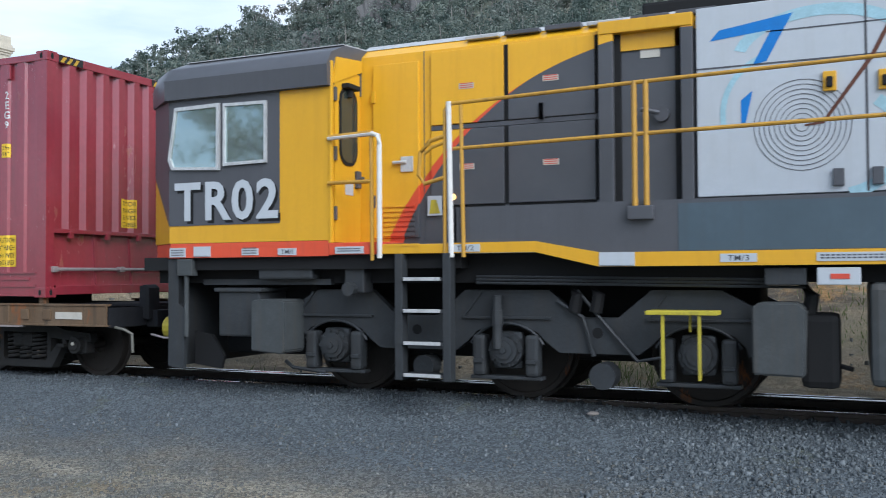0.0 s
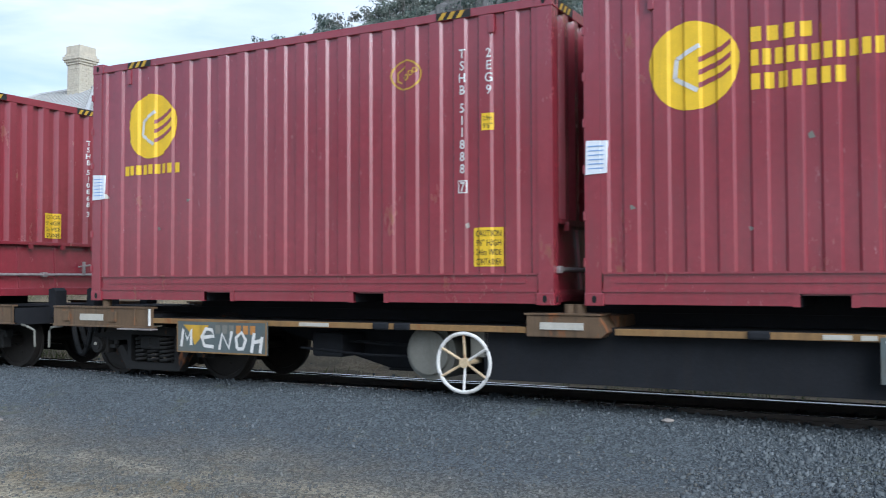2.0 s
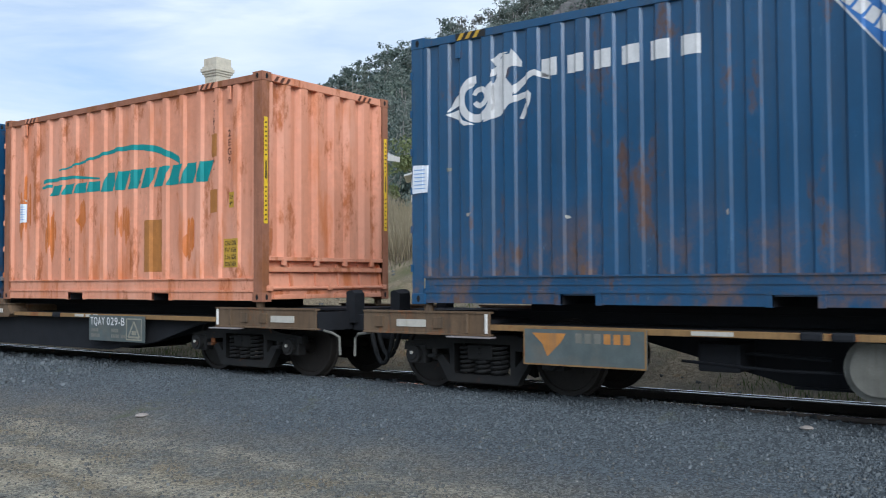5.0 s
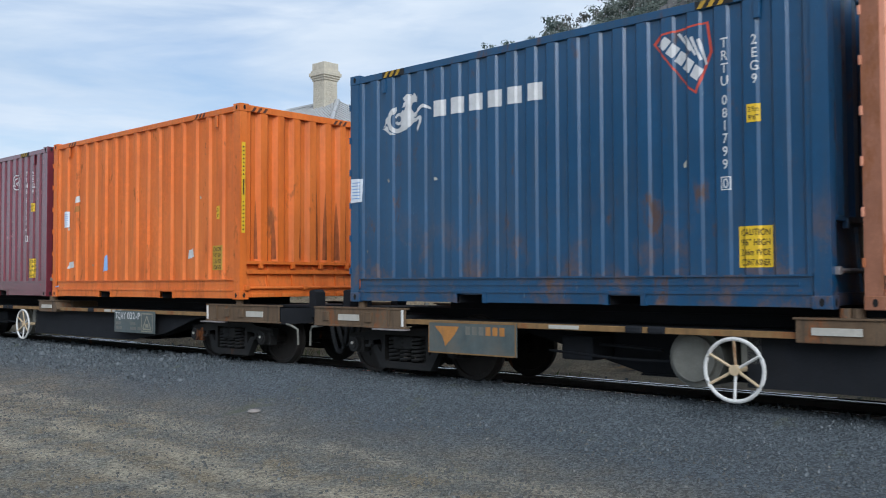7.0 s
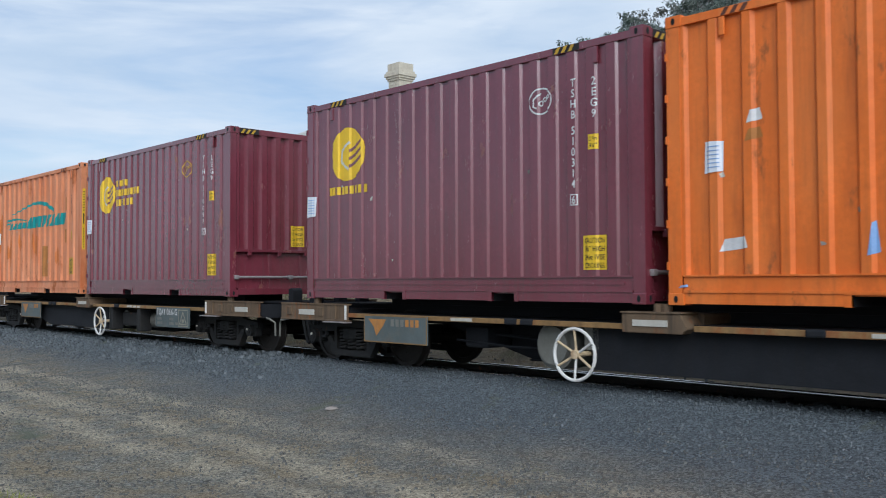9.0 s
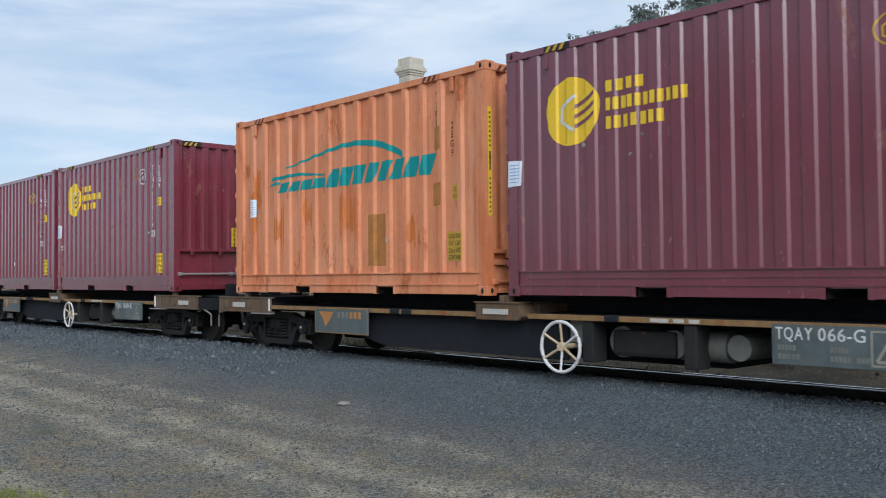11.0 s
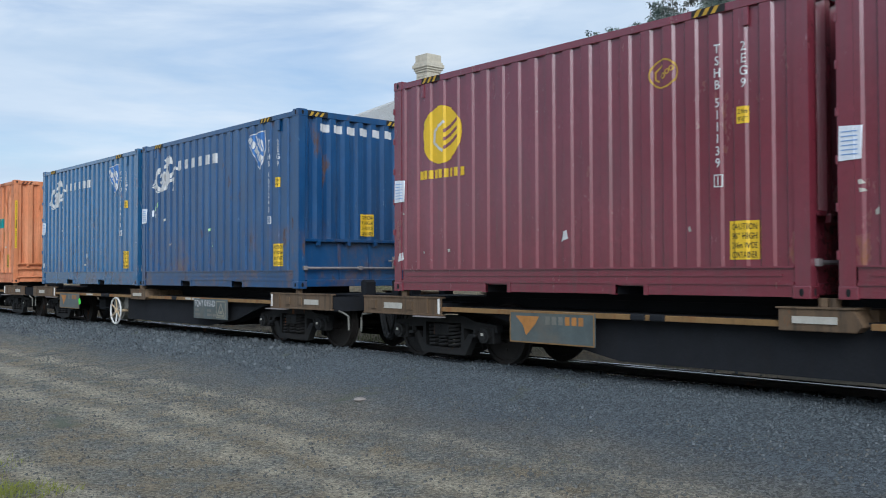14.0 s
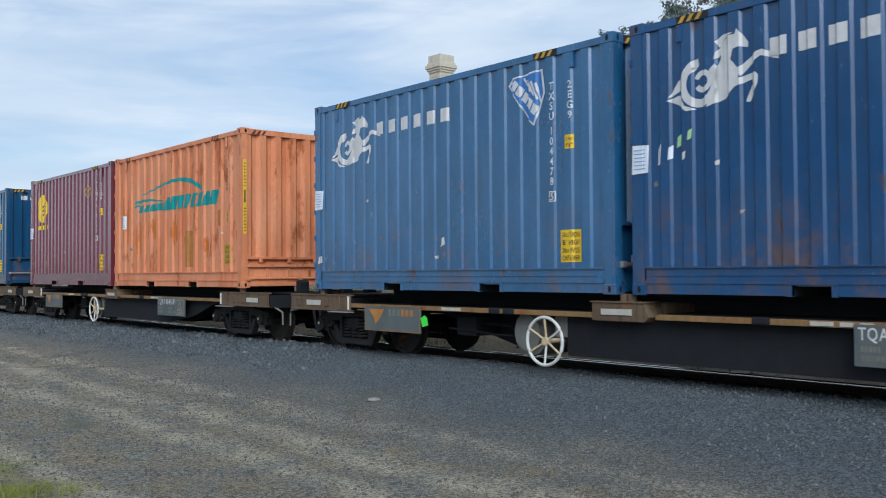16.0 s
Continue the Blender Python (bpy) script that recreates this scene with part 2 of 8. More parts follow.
M("loco_red", (0.60, 0.075, 0.030), 0.35, var=0.08, dirt_amount=0.25, scale=3, spec=0.5, grain=0.97)
M("loco_white", (0.44, 0.465, 0.49), 0.38, var=0.05, dirt_amount=0.16, dirt=(0.3, 0.28, 0.25), scale=2, grain=0.97)
M("loco_blue", (0.02, 0.17, 0.50), 0.4, var=0.1)
M("loco_cyan", (0.33, 0.50, 0.56), 0.45, var=0.2)
M("loco_repaint", (0.062, 0.088, 0.108), 0.4, var=0.14, dirt_amount=0.3, dirt=(0.05, 0.05, 0.05), scale=2, spec=0.5, grain=0.95)
M("loco_under", (0.032, 0.035, 0.038), 0.5, dirt_amount=0.5, dirt=(0.048, 0.040, 0.032), scale=4, bump=0.2, bump_scale=30)
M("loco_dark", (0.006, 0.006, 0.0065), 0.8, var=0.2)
M("loco_box", (0.050, 0.055, 0.056), 0.6, dirt_amount=0.5, dirt=(0.085, 0.066, 0.048), scale=5, bump=0.15, bump_scale=30)
M("rail_yellow", (0.46, 0.25, 0.03), 0.5, var=0.15, dirt_amount=0.55, scale=10)
M("bright_yellow", (0.46, 0.38, 0.03), 0.55, var=0.2, dirt_amount=0.6, scale=10)
M("aluminium", (0.58, 0.58, 0.57), 0.42, metal=0.35, var=0.2, dirt_amount=0.4, scale=14)
M("weatherboard", (0.50, 0.48, 0.45), 0.75, var=0.15, dirt_amount=0.4, dirt=(0.22, 0.19, 0.16), scale=3, bump=0.15, bump_scale=30)
M("grey_timber", (0.38, 0.36, 0.335), 0.85, var=0.3, dirt_amount=0.5, dirt=(0.12, 0.10, 0.085), scale=5, bump=0.3, bump_scale=50)
M("post_timber", (0.13, 0.085, 0.06), 0.85, var=0.3, dirt_amount=0.4, scale=7, bump=0.3, bump_scale=50)
M("tin_roof", (0.43, 0.43, 0.42), 0.45, var=0.12, dirt_amount=0.4, dirt=(0.28, 0.20, 0.14), rust=0.18, scale=2)
M("chimney_paint", (0.54, 0.49, 0.39), 0.8, var=0.18, dirt_amount=0.5, dirt=(0.30, 0.23, 0.16), scale=6, bump=0.2, bump_scale=40)
M("white_shell", (0.72, 0.74, 0.74), 0.4, var=0.08, dirt_amount=0.25)
M("green_shell", (0.16, 0.30, 0.24), 0.45, var=0.1, dirt_amount=0.25)
M("sleeper", (0.075, 0.062, 0.052), 0.9, var=0.3, scale=9, bump=0.3, bump_scale=40)
M("pale_trunk", (0.27, 0.25, 0.225), 0.85, var=0.3, scale=5)
M("soot", (0.30, 0.075, 0.016), 0.8, var=0.5, dirt_amount=0.8, dirt=(0.06, 0.022, 0.01), scale=6)
M("rust_stain", (0.52, 0.150, 0.028), 0.75, var=0.30, dirt_amount=0.55, dirt=(0.62, 0.26, 0.15), scale=5)
M("rust_post", (0.30, 0.125, 0.070), 0.8, rust=0.75, dirt_amount=0.5, dirt=(0.10, 0.05, 0.03), scale=4, bump=0.3, bump_scale=20)
M("rock", (0.125, 0.122, 0.12), 0.9, var=0.35, scale=0.5, bump=0.4, bump_scale=4)


def glass_material():
    mat = bpy.data.materials.new("window_glass")
    mat.use_nodes = True
    p = mat.node_tree.nodes["Principled BSDF"]
    p.inputs["Base Color"].default_value = (0.44, 0.52, 0.51, 1)
    p.inputs["Metallic"].default_value = 0.78
    p.inputs["Roughness"].default_value, p.inputs["Specular IOR Level"].default_value = 0.04, 0.6
    p.inputs["Coat Weight"].default_value = 0.0
    p.inputs["IOR"].default_value = 1.5
    MAT["glass"] = mat
    dark = mat.copy()
    dark.name = "door_glass"
    q = dark.node_tree.nodes["Principled BSDF"]
    q.inputs["Base Color"].default_value, q.inputs["Metallic"].default_value = (0.03, 0.04, 0.036, 1), 0.0
    MAT["door_glass"] = dark
    lamp = bpy.data.materials.new("marker_lamp_glow")
    lamp.use_nodes = True
    q = lamp.node_tree.nodes["Principled BSDF"]
    q.inputs["Base Color"].default_value = (0.9, 0.55, 0.15, 1)
    q.inputs["Emission Color"].default_value = (1.0, 0.55, 0.15, 1)
    q.inputs["Emission Strength"].default_value = 1.5
    MAT["lamp"] = lamp


glass_material()


def leaf_material(name, a, b, c, tone=0.09):
    """Foliage and grass: tone by clump and by leaf, with some light coming through."""
    mat = bpy.data.materials.new(name)
    mat.use_nodes = True
    n, l = links(mat)
    p = n["Principled BSDF"]
    p.inputs["Roughness"].default_value, p.inputs["Specular IOR Level"].default_value = 0.7, 0.2
    geo = n.new("ShaderNodeNewGeometry")
    vec = n.new("ShaderNodeTexCoord").outputs["Object"]
    base = mix_color(n, l, geo.outputs["Random Per Island"], a, b)
    base = mix_color(n, l, ramp_node(n, l, noise_node(n, l, tone, 3, 0.6, vec), 0.38, 0.62), base, c)
    if name == "hazy_hill_leaf":
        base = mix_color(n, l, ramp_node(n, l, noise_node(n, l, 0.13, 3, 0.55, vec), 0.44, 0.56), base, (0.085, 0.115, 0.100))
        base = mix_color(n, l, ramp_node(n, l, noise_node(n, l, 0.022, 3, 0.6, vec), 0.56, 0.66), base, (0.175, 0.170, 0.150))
    l.new(base, p.inputs["Base Color"])
    through_light = n.new("ShaderNodeBsdfTranslucent")
    l.new(base, through_light.inputs["Color"])
    both = n.new("ShaderNodeMixShader")
    both.inputs[0].default_value = 0.42
    l.new(p.outputs[0], both.inputs[1])
    l.new(through_light.outputs[0], both.inputs[2])
    l.new(both.outputs[0], n["Material Output"].inputs["Surface"])
    MAT[name] = mat


# hill leaves set pale and greyish: the haze of distance is in the colour
leaf_material("hazy_hill_leaf", (0.185, 0.220, 0.180), (0.235, 0.268, 0.215), (0.230, 0.252, 0.222), 0.03)
leaf_material("gum_leaf", (0.105, 0.135, 0.060), (0.260, 0.285, 0.135), (0.170, 0.200, 0.095))
leaf_material("rust_leaf", (0.20, 0.095, 0.030), (0.36, 0.19, 0.060), (0.26, 0.14, 0.045))
leaf_material("bush_leaf", (0.200, 0.230, 0.045), (0.360, 0.370, 0.090), (0.270, 0.285, 0.060))
leaf_material("dry_grass", (0.24, 0.20, 0.125), (0.56, 0.48, 0.335), (0.34, 0.29, 0.19), 0.6)
leaf_material("green_grass", (0.070, 0.095, 0.030), (0.140, 0.165, 0.060), (0.100, 0.125, 0.045), 0.6)
leaf_material("twig", (0.15, 0.12, 0.09), (0.31, 0.26, 0.21), (0.21, 0.17, 0.135))
leaf_material("pale_stem", (0.24, 0.22, 0.20), (0.46, 0.43, 0.40), (0.32, 0.30, 0.28))


def ground_material():
    """Crushed grey stone by the line, worn dirt with wheel ruts on the yard, orange earth and straw on the bank."""
    mat = bpy.data.materials.new("ground_earth")
    mat.use_nodes = True
    n, l = links(mat)
    p = n["Principled BSDF"]
    p.inputs["Roughness"].default_value, p.inputs["Specular IOR Level"].default_value = 0.9, 0.2
    vec = n.new("ShaderNodeTexCoord").outputs["Object"]
    sep = n.new("ShaderNodeSeparateXYZ")
    l.new(vec, sep.inputs[0])
    vor = n.new("ShaderNodeTexVoronoi")
    vor.inputs["Scale"].default_value = 38
    l.new(vec, vor.inputs["Vector"])
    small = ramp_node(n, l, noise_node(n, l, 95, 6, 0.8, vec), 0.36, 0.64)
    grit = ramp_node(n, l, noise_node(n, l, 17, 7, 0.8, vec), 0.42, 0.58)
    mid = noise_node(n, l, 2.2, 7, 0.68, vec)
    wide = noise_node(n, l, 0.35, 4, 0.6, vec)
    wob = noise_node(n, l, 0.5, 6, 0.65, vec, (0.35, 1, 1))

    def track(y0, w):
        # a wheel track along the yard: 1 on its middle, wandering and ragged
        q = n.new("ShaderNodeMath")
        q.operation = "MULTIPLY_ADD"
        l.new(wob, q.inputs[0])
        q.inputs[1].default_value = 1.1
        l.new(sep.outputs["Y"], q.inputs[2])
        d = n.new("ShaderNodeMath")
        d.operation = "SUBTRACT"
        l.new(q.outputs[0], d.inputs[0])
        d.inputs[1].default_value = y0 + 0.55
        a = n.new("ShaderNodeMath")
        a.operation = "ABSOLUTE"
        l.new(d.outputs[0], a.inputs[0])
        f = ramp_node(n, l, a.outputs[0], w, w * 0.15)
        m = n.new("ShaderNodeMath")
        m.operation = "MULTIPLY"
        l.new(f, m.inputs[0])
        l.new(ramp_node(n, l, mid, 0.30, 0.62), m.inputs[1])
        return m.outputs[0]

    stone = mix_color(n, l, small, (0.058, 0.067, 0.075), (0.150, 0.168, 0.180))
    stone = mix_color(n, l, ramp_node(n, l, mid, 0.35, 0.7), stone, (0.098, 0.111, 0.120))
    pale_grit = mix_color(n, l, small, (0.160, 0.150, 0.122), (0.330, 0.312, 0.258))
    dark_grit = mix_color(n, l, small, (0.070, 0.072, 0.065), (0.170, 0.173, 0.158))
    dirt = mix_color(n, l, grit, dark_grit, pale_grit)
    brown = mix_color(n, l, small, (0.150, 0.122, 0.080), (0.310, 0.258, 0.176))
    dirt = mix_color(n, l, ramp_node(n, l, mid, 0.40, 0.60), dirt, brown)
    worn = mix_color(n, l, small, (0.300, 0.262, 0.190), (0.440, 0.392, 0.295))
    for y0, w in ((3.97, 0.30), (2.45, 0.24), (4.75, 0.34), (5.7, 0.30)):
        dirt = mix_color(n, l, track(y0, w), dirt, worn)

    def lin(a, b, c, k):
        # a blend line across the yard, roughened by noise: value = k*x + y + noise
        m1 = n.new("ShaderNodeMath")
        m1.operation = "MULTIPLY_ADD"
        l.new(sep.outputs["X"], m1.inputs[0])
        m1.inputs[1].default_value = k
        l.new(sep.outputs["Y"], m1.inputs[2])
        m2 = n.new("ShaderNodeMath")
        m2.operation = "MULTIPLY_ADD"
        l.new(wide, m2.inputs[0])
        m2.inputs[1].default_value = c
        l.new(m1.outputs[0], m2.inputs[2])
        return ramp_node(n, l, m2.outputs[0], a, b)

    patch = noise_node(n, l, 0.75, 7, 0.72, vec, (0.6, 1.3, 1))
    dirt = mix_color(n, l, ramp_node(n, l, patch, 0.55, 0.66), dirt, mix_color(n, l, small, (0.068, 0.069, 0.062), (0.150, 0.152, 0.140)))
    dirt = mix_color(n, l, ramp_node(n, l, noise_node(n, l, 5.5, 8, 0.78, vec), 0.60, 0.68), dirt, (0.055, 0.052, 0.045))
    yard = mix_color(n, l, lin(6.2, 8.0, 2.6, 0.045), dirt, stone)
    cells = n.new("ShaderNodeTexVoronoi")
    cells.inputs["Scale"].default_value = 52
    l.new(vec, cells.inputs["Vector"])
    pebble = mix_color(n, l, ramp_node(n, l, cells.outputs["Color"], 0.25, 0.75), (0.62, 0.62, 0.62), (1.42, 1.43, 1.42))
    yard = mix_color(n, l, 1.0, yard, pebble, "MULTIPLY")
    moss = ramp_node(n, l, noise_node(n, l, 0.9, 6, 0.7, vec), 0.60, 0.72)
    yard = mix_color(n, l, moss, yard, mix_color(n, l, small, (0.080, 0.088, 0.060), (0.165, 0.172, 0.125)))
    earth = mix_color(n, l, grit, mix_color(n, l, small, (0.14, 0.108, 0.066), (0.25, 0.195, 0.122)), mix_color(n, l, small, (0.28, 0.22, 0.14), (0.44, 0.355, 0.235)))
    earth = mix_color(n, l, ramp_node(n, l, noise_node(n, l, 0.8, 6, 0.7, vec), 0.42, 0.62), earth, (0.175, 0.150, 0.105))
    earth = mix_color(n, l, ramp_node(n, l, noise_node(n, l, 0.5, 6, 0.7, vec), 0.55, 0.68), earth, (0.135, 0.130, 0.065))
    earth = mix_color(n, l, ramp_node(n, l, noise_node(n, l, 0.45, 6, 0.75, vec, (0.5, 1.6, 1.6)), 0.54, 0.64), earth, (0.085, 0.070, 0.052))
    # oiled stone and the train's shade put into one dark band between the rails
    from_mid = n.new("ShaderNodeMath")
    from_mid.operation = "ABSOLUTE"
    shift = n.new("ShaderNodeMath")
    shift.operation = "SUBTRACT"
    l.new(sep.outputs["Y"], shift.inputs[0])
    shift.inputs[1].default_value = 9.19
    l.new(shift.outputs[0], from_mid.inputs[0])
    yard = mix_color(n, l, ramp_node(n, l, from_mid.outputs[0], 0.62, 0.48), yard, (0.030, 0.028, 0.026))
    earth = mix_color(n, l, ramp_node(n, l, noise_node(n, l, 0.7, 7, 0.75, vec), 0.56, 0.66), earth, mix_color(n, l, grit, (0.20, 0.115, 0.045), (0.38, 0.23, 0.095)))
    past = ramp_node(n, l, sep.outputs["Y"], 9.85, 10.25)
    base = mix_color(n, l, past, yard, earth)
    far = ramp_node(n, l, sep.outputs["Y"], 20, 27)
    straw = mix_color(n, l, small, (0.32, 0.265, 0.15), (0.56, 0.475, 0.295))
    base = mix_color(n, l, far, base, straw)
    l.new(base, p.inputs["Base Color"])
    h = mix_color(n, l, 0.65, vor.outputs["Distance"], mix_color(n, l, 0.5, small, grit))
    bump_node(n, l, h, 0.8, 0.022, p)
    MAT["ground"] = mat
    stone_mat = bpy.data.materials.new("crushed_stone")
    stone_mat.use_nodes = True
    n, l = links(stone_mat)
    p = n["Principled BSDF"]
    p.inputs["Roughness"].default_value, p.inputs["Specular IOR Level"].default_value = 0.85, 0.25
    g = n.new("ShaderNodeNewGeometry")
    r = n.new("ShaderNodeValToRGB")
    r.color_ramp.elements[0].color, r.color_ramp.elements[1].color = (0.062, 0.070, 0.076, 1), (0.150, 0.164, 0.172, 1)
    r.color_ramp.elements.new(0.85).color = (0.112, 0.124, 0.129, 1)
    l.new(g.outputs["Random Per Island"], r.inputs[0])
    l.new(r.outputs[0], p.inputs["Base Color"])
    MAT["stone"] = stone_mat
    tan = stone_mat.copy()
    tan.name = "dirt_stone"
    for node in tan.node_tree.nodes:
        if node.bl_idname == "ShaderNodeValToRGB":
            for e, c in zip(node.color_ramp.elements, ((0.080, 0.080, 0.074), (0.120, 0.120, 0.110), (0.190, 0.188, 0.172))):
                e.color = (*c, 1)
    MAT["dirt_stone"] = tan
    # near-black stone: oiled, with the shade beneath the train in its colour
    oiled_shaded = stone_mat.copy()
    oiled_shaded.name = "oily_stone"
    for node in oiled_shaded.node_tree.nodes:
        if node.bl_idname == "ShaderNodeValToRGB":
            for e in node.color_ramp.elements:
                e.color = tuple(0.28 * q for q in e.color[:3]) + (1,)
    MAT["oily_stone"] = oiled_shaded
    hill = bpy.data.materials.new("hill_earth")
    hill.use_nodes = True
    n, l = links(hill)
    p = n["Principled BSDF"]
    p.inputs["Roughness"].default_value = 0.95
    vec = n.new("ShaderNodeTexCoord").outputs["Object"]
    c = mix_color(n, l, noise_node(n, l, 0.5, 6, 0.7, vec), (0.10, 0.115, 0.085), (0.18, 0.18, 0.13))
    c = mix_color(n, l, ramp_node(n, l, noise_node(n, l, 0.02, 5, 0.6, vec), 0.52, 0.64), c, (0.22, 0.205, 0.15))
    l.new(c, p.inputs["Base Color"])
    MAT["hill"] = hill


ground_material()


# ---- building helpers ----
def box(bm, x0, x1, y0, y1, z0, z1, bevel=0.0):
    made = bmesh.ops.create_cube(bm, size=1)["verts"]
    for v in made:
        v.co = (x0 + (v.co.x + 0.5) * (x1 - x0), y0 + (v.co.y + 0.5) * (y1 - y0), z0 + (v.co.z + 0.5) * (z1 - z0))
    if bevel:
        edges = list({e for v in made for e in v.link_edges})
        bmesh.ops.bevel(bm, geom=edges, offset=bevel, segments=2, profile=0.6, affect="EDGES")
    return bm


def cyl(bm, p0, p1, r, n=14, r2=None):
    a, b = Vector(p0), Vector(p1)
    d = b - a
    m = Matrix.Translation((a + b) / 2) @ d.to_track_quat("Z", "Y").to_matrix().to_4x4()
    bmesh.ops.create_cone(bm, cap_ends=True, segments=n, radius1=r, radius2=r if r2 is None else r2, depth=d.length, matrix=m)
    return bm


def tube(bm, pts, r, n=8):
    """A bent pipe through the points."""
    pts = [Vector(p) for p in pts]
    rings = []
    for i, p in enumerate(pts):
        d = (pts[min(i + 1, len(pts) - 1)] - pts[max(i - 1, 0)]).normalized()
        up = Vector((0, 0, 1)) if abs(d.z) < 0.9 else Vector((0, 1, 0))
        a = d.cross(up).normalized()
        b = d.cross(a)
        rings.append([bm.verts.new(p + r * (math.cos(2 * math.pi * k / n) * a + math.sin(2 * math.pi * k / n) * b)) for k in range(n)])
    for q, s in zip(rings, rings[1:]):
        for k in range(n):
            bm.faces.new((q[k], q[(k + 1) % n], s[(k + 1) % n], s[k]))
    bm.faces.new(rings[0][::-1])
    bm.faces.new(rings[-1])
    return bm


def prism(bm, pts, a, b, axis="y", bevel=0.0):
    """A plate cut to the outline pts (x, z), from y = a to y = b; or (y, z) from x = a to x = b."""
    put = (lambda p, d: (p[0], d, p[1])) if axis == "y" else (lambda p, d: (d, p[0], p[1]))
    f = [bm.verts.new(put(p, a)) for p in pts]
    g = [bm.verts.new(put(p, b)) for p in pts]
    faces = [bm.faces.new(f), bm.faces.new(g[::-1])]
    for i in range(len(pts)):
        j = (i + 1) % len(pts)
        faces.append(bm.faces.new((f[i], g[i], g[j], f[j])))
    bmesh.ops.recalc_face_normals(bm, faces=faces)
    if bevel:
        bmesh.ops.bevel(bm, geom=list({e for q in faces for e in q.edges}), offset=bevel, segments=2, affect="EDGES")
    return bm


def arc_points(cx, cz, r, a0, a1, n, rz=None):
    rz = r if rz is None else rz
    return [(cx + r * math.cos(radians(a0 + (a1 - a0) * i / n)), cz + rz * math.sin(radians(a0 + (a1 - a0) * i / n))) for i in range(n + 1)]


def as_mesh(name, bm, smooth=False):
    me = bpy.data.meshes.new(name)
    bm.to_mesh(me)
    bm.free()
    if smooth:
        me.polygons.foreach_set("use_smooth", [True] * len(me.polygons))
        me.set_sharp_from_angle(angle=radians(35))
    return me


def part(name, bm, mat, parent, label="", smooth=False):
    me = bm if isinstance(bm, bpy.types.Mesh) else as_mesh(name, bm, smooth)
    ob = new(name, me)
    ob.parent = parent
    paint(ob, mat)
    return tagged(ob, label) if label else ob


def paint(ob, mat):
    mat = MAT[mat] if isinstance(mat, str) else mat
    if not ob.data.materials:
        ob.data.materials.append(mat)
    ob.material_slots[0].link = "OBJECT"
    ob.material_slots[0].material = mat
    return ob


def raw_mesh(name, verts, faces, mat):
    """A mesh from arrays: verts (n, 3), faces (m, 3 or 4)."""
    verts, faces = np.asarray(verts, np.float32), np.asarray(faces, np.int32)
    me = bpy.data.meshes.new(name)
    me.vertices.add(len(verts))
    me.vertices.foreach_set("co", verts.ravel())
    k = faces.shape[1]
    me.loops.add(faces.size)
    me.loops.foreach_set("vertex_index", faces.ravel())
    me.polygons.add(len(faces))
    me.polygons.foreach_set("loop_start", np.arange(0, faces.size, k, dtype=np.int32))
    me.update(calc_edges=True)
    me.materials.append(MAT[mat])
    return me


def B():
    return bmesh.new()


GLYPHS = {}


def glyph(ch):
    if ch not in GLYPHS:
        cu = bpy.data.curves.new("glyph", "FONT")
        cu.body, cu.size, cu.resolution_u, cu.align_x, cu.offset = ch[0], 1.0, 3, "CENTER", 0.026 if len(ch) > 1 else 0.010
        ob = bpy.data.objects.new("glyph", cu)
        me = bpy.data.meshes.new_from_object(ob)
        GLYPHS[ch] = ([tuple(v.co) for v in me.vertices], [tuple(p.vertices) for p in me.polygons],
                      max([v.co.x for v in me.vertices], default=0) - min([v.co.x for v in me.vertices], default=0))
        bpy.data.objects.remove(ob)
        bpy.data.curves.remove(cu)
        bpy.data.meshes.remove(me)
    return GLYPHS[ch]


def add_glyph(bm, ch, x, z, h, w=None, bold=False):
    """One character, its foot at z, centred on x; capital height h, width scaled to w of its own."""
    vs, fs, gw = glyph(ch + "b" if bold else ch)
    k = h / 0.69
    kx = k * (w or 1.0)
    made = [bm.verts.new((x + v[0] * kx, 0, z + v[1] * k)) for v in vs]
    for f in fs:
        try:
            bm.faces.new([made[i] for i in f])
        except ValueError:
            pass


def write_line(bm, text, x0, x1, z, h, bold=False):
    """Text set between x0 and x1, its foot at z."""
    ws = [glyph(c)[2] if c != " " else 0.25 for c in text]
    k = h / 0.69
    gap = 0.10
    total = sum(ws) * k + gap * k * (len(text) - 1)
    s = (x1 - x0) / total
    x = x0
    for c, wc in zip(text, ws):
        if c != " ":
            add_glyph(bm, c, x + wc * k * s / 2, z, h, s, bold)
        x += (wc + gap) * k * s


def write_down(bm, text, x, z, h, step):
    for i, c in enumerate(text):
        if c != " ":
            add_glyph(bm, c, x, z - i * step - h, h, 0.85)


def shape(bm, pts):
    """A flat outline in x, z."""
    bm.faces.new([bm.verts.new((p[0], 0, p[1])) for p in pts])


def rect(bm, x0, x1, z0, z1):
    shape(bm, ((x0, z0), (x1, z0), (x1, z1), (x0, z1)))


def ring(bm, cx, cz, r, w, n=28, rz=None, a0=0, a1=360):
    rz = r if rz is None else rz
    o = arc_points(cx, cz, r, a0, a1, n, rz)
    i = arc_points(cx, cz, r - w, a0, a1, n, rz - w)
    for k in range(n):
        shape(bm, (i[k], o[k], o[k + 1], i[k + 1]))


def letter_blocks(x0, x1, z, h, count, slant=0.0, gap=0.25):
    """Outlines of plain blocks, one for each letter of a trade name."""
    w = (x1 - x0) / count
    made = []
    for i in range(count):
        a, b = x0 + i * w, x0 + (i + 1 - gap) * w
        made.append(((a, z), (b, z), (b + slant * h, z + h), (a + slant * h, z + h)))
    return made


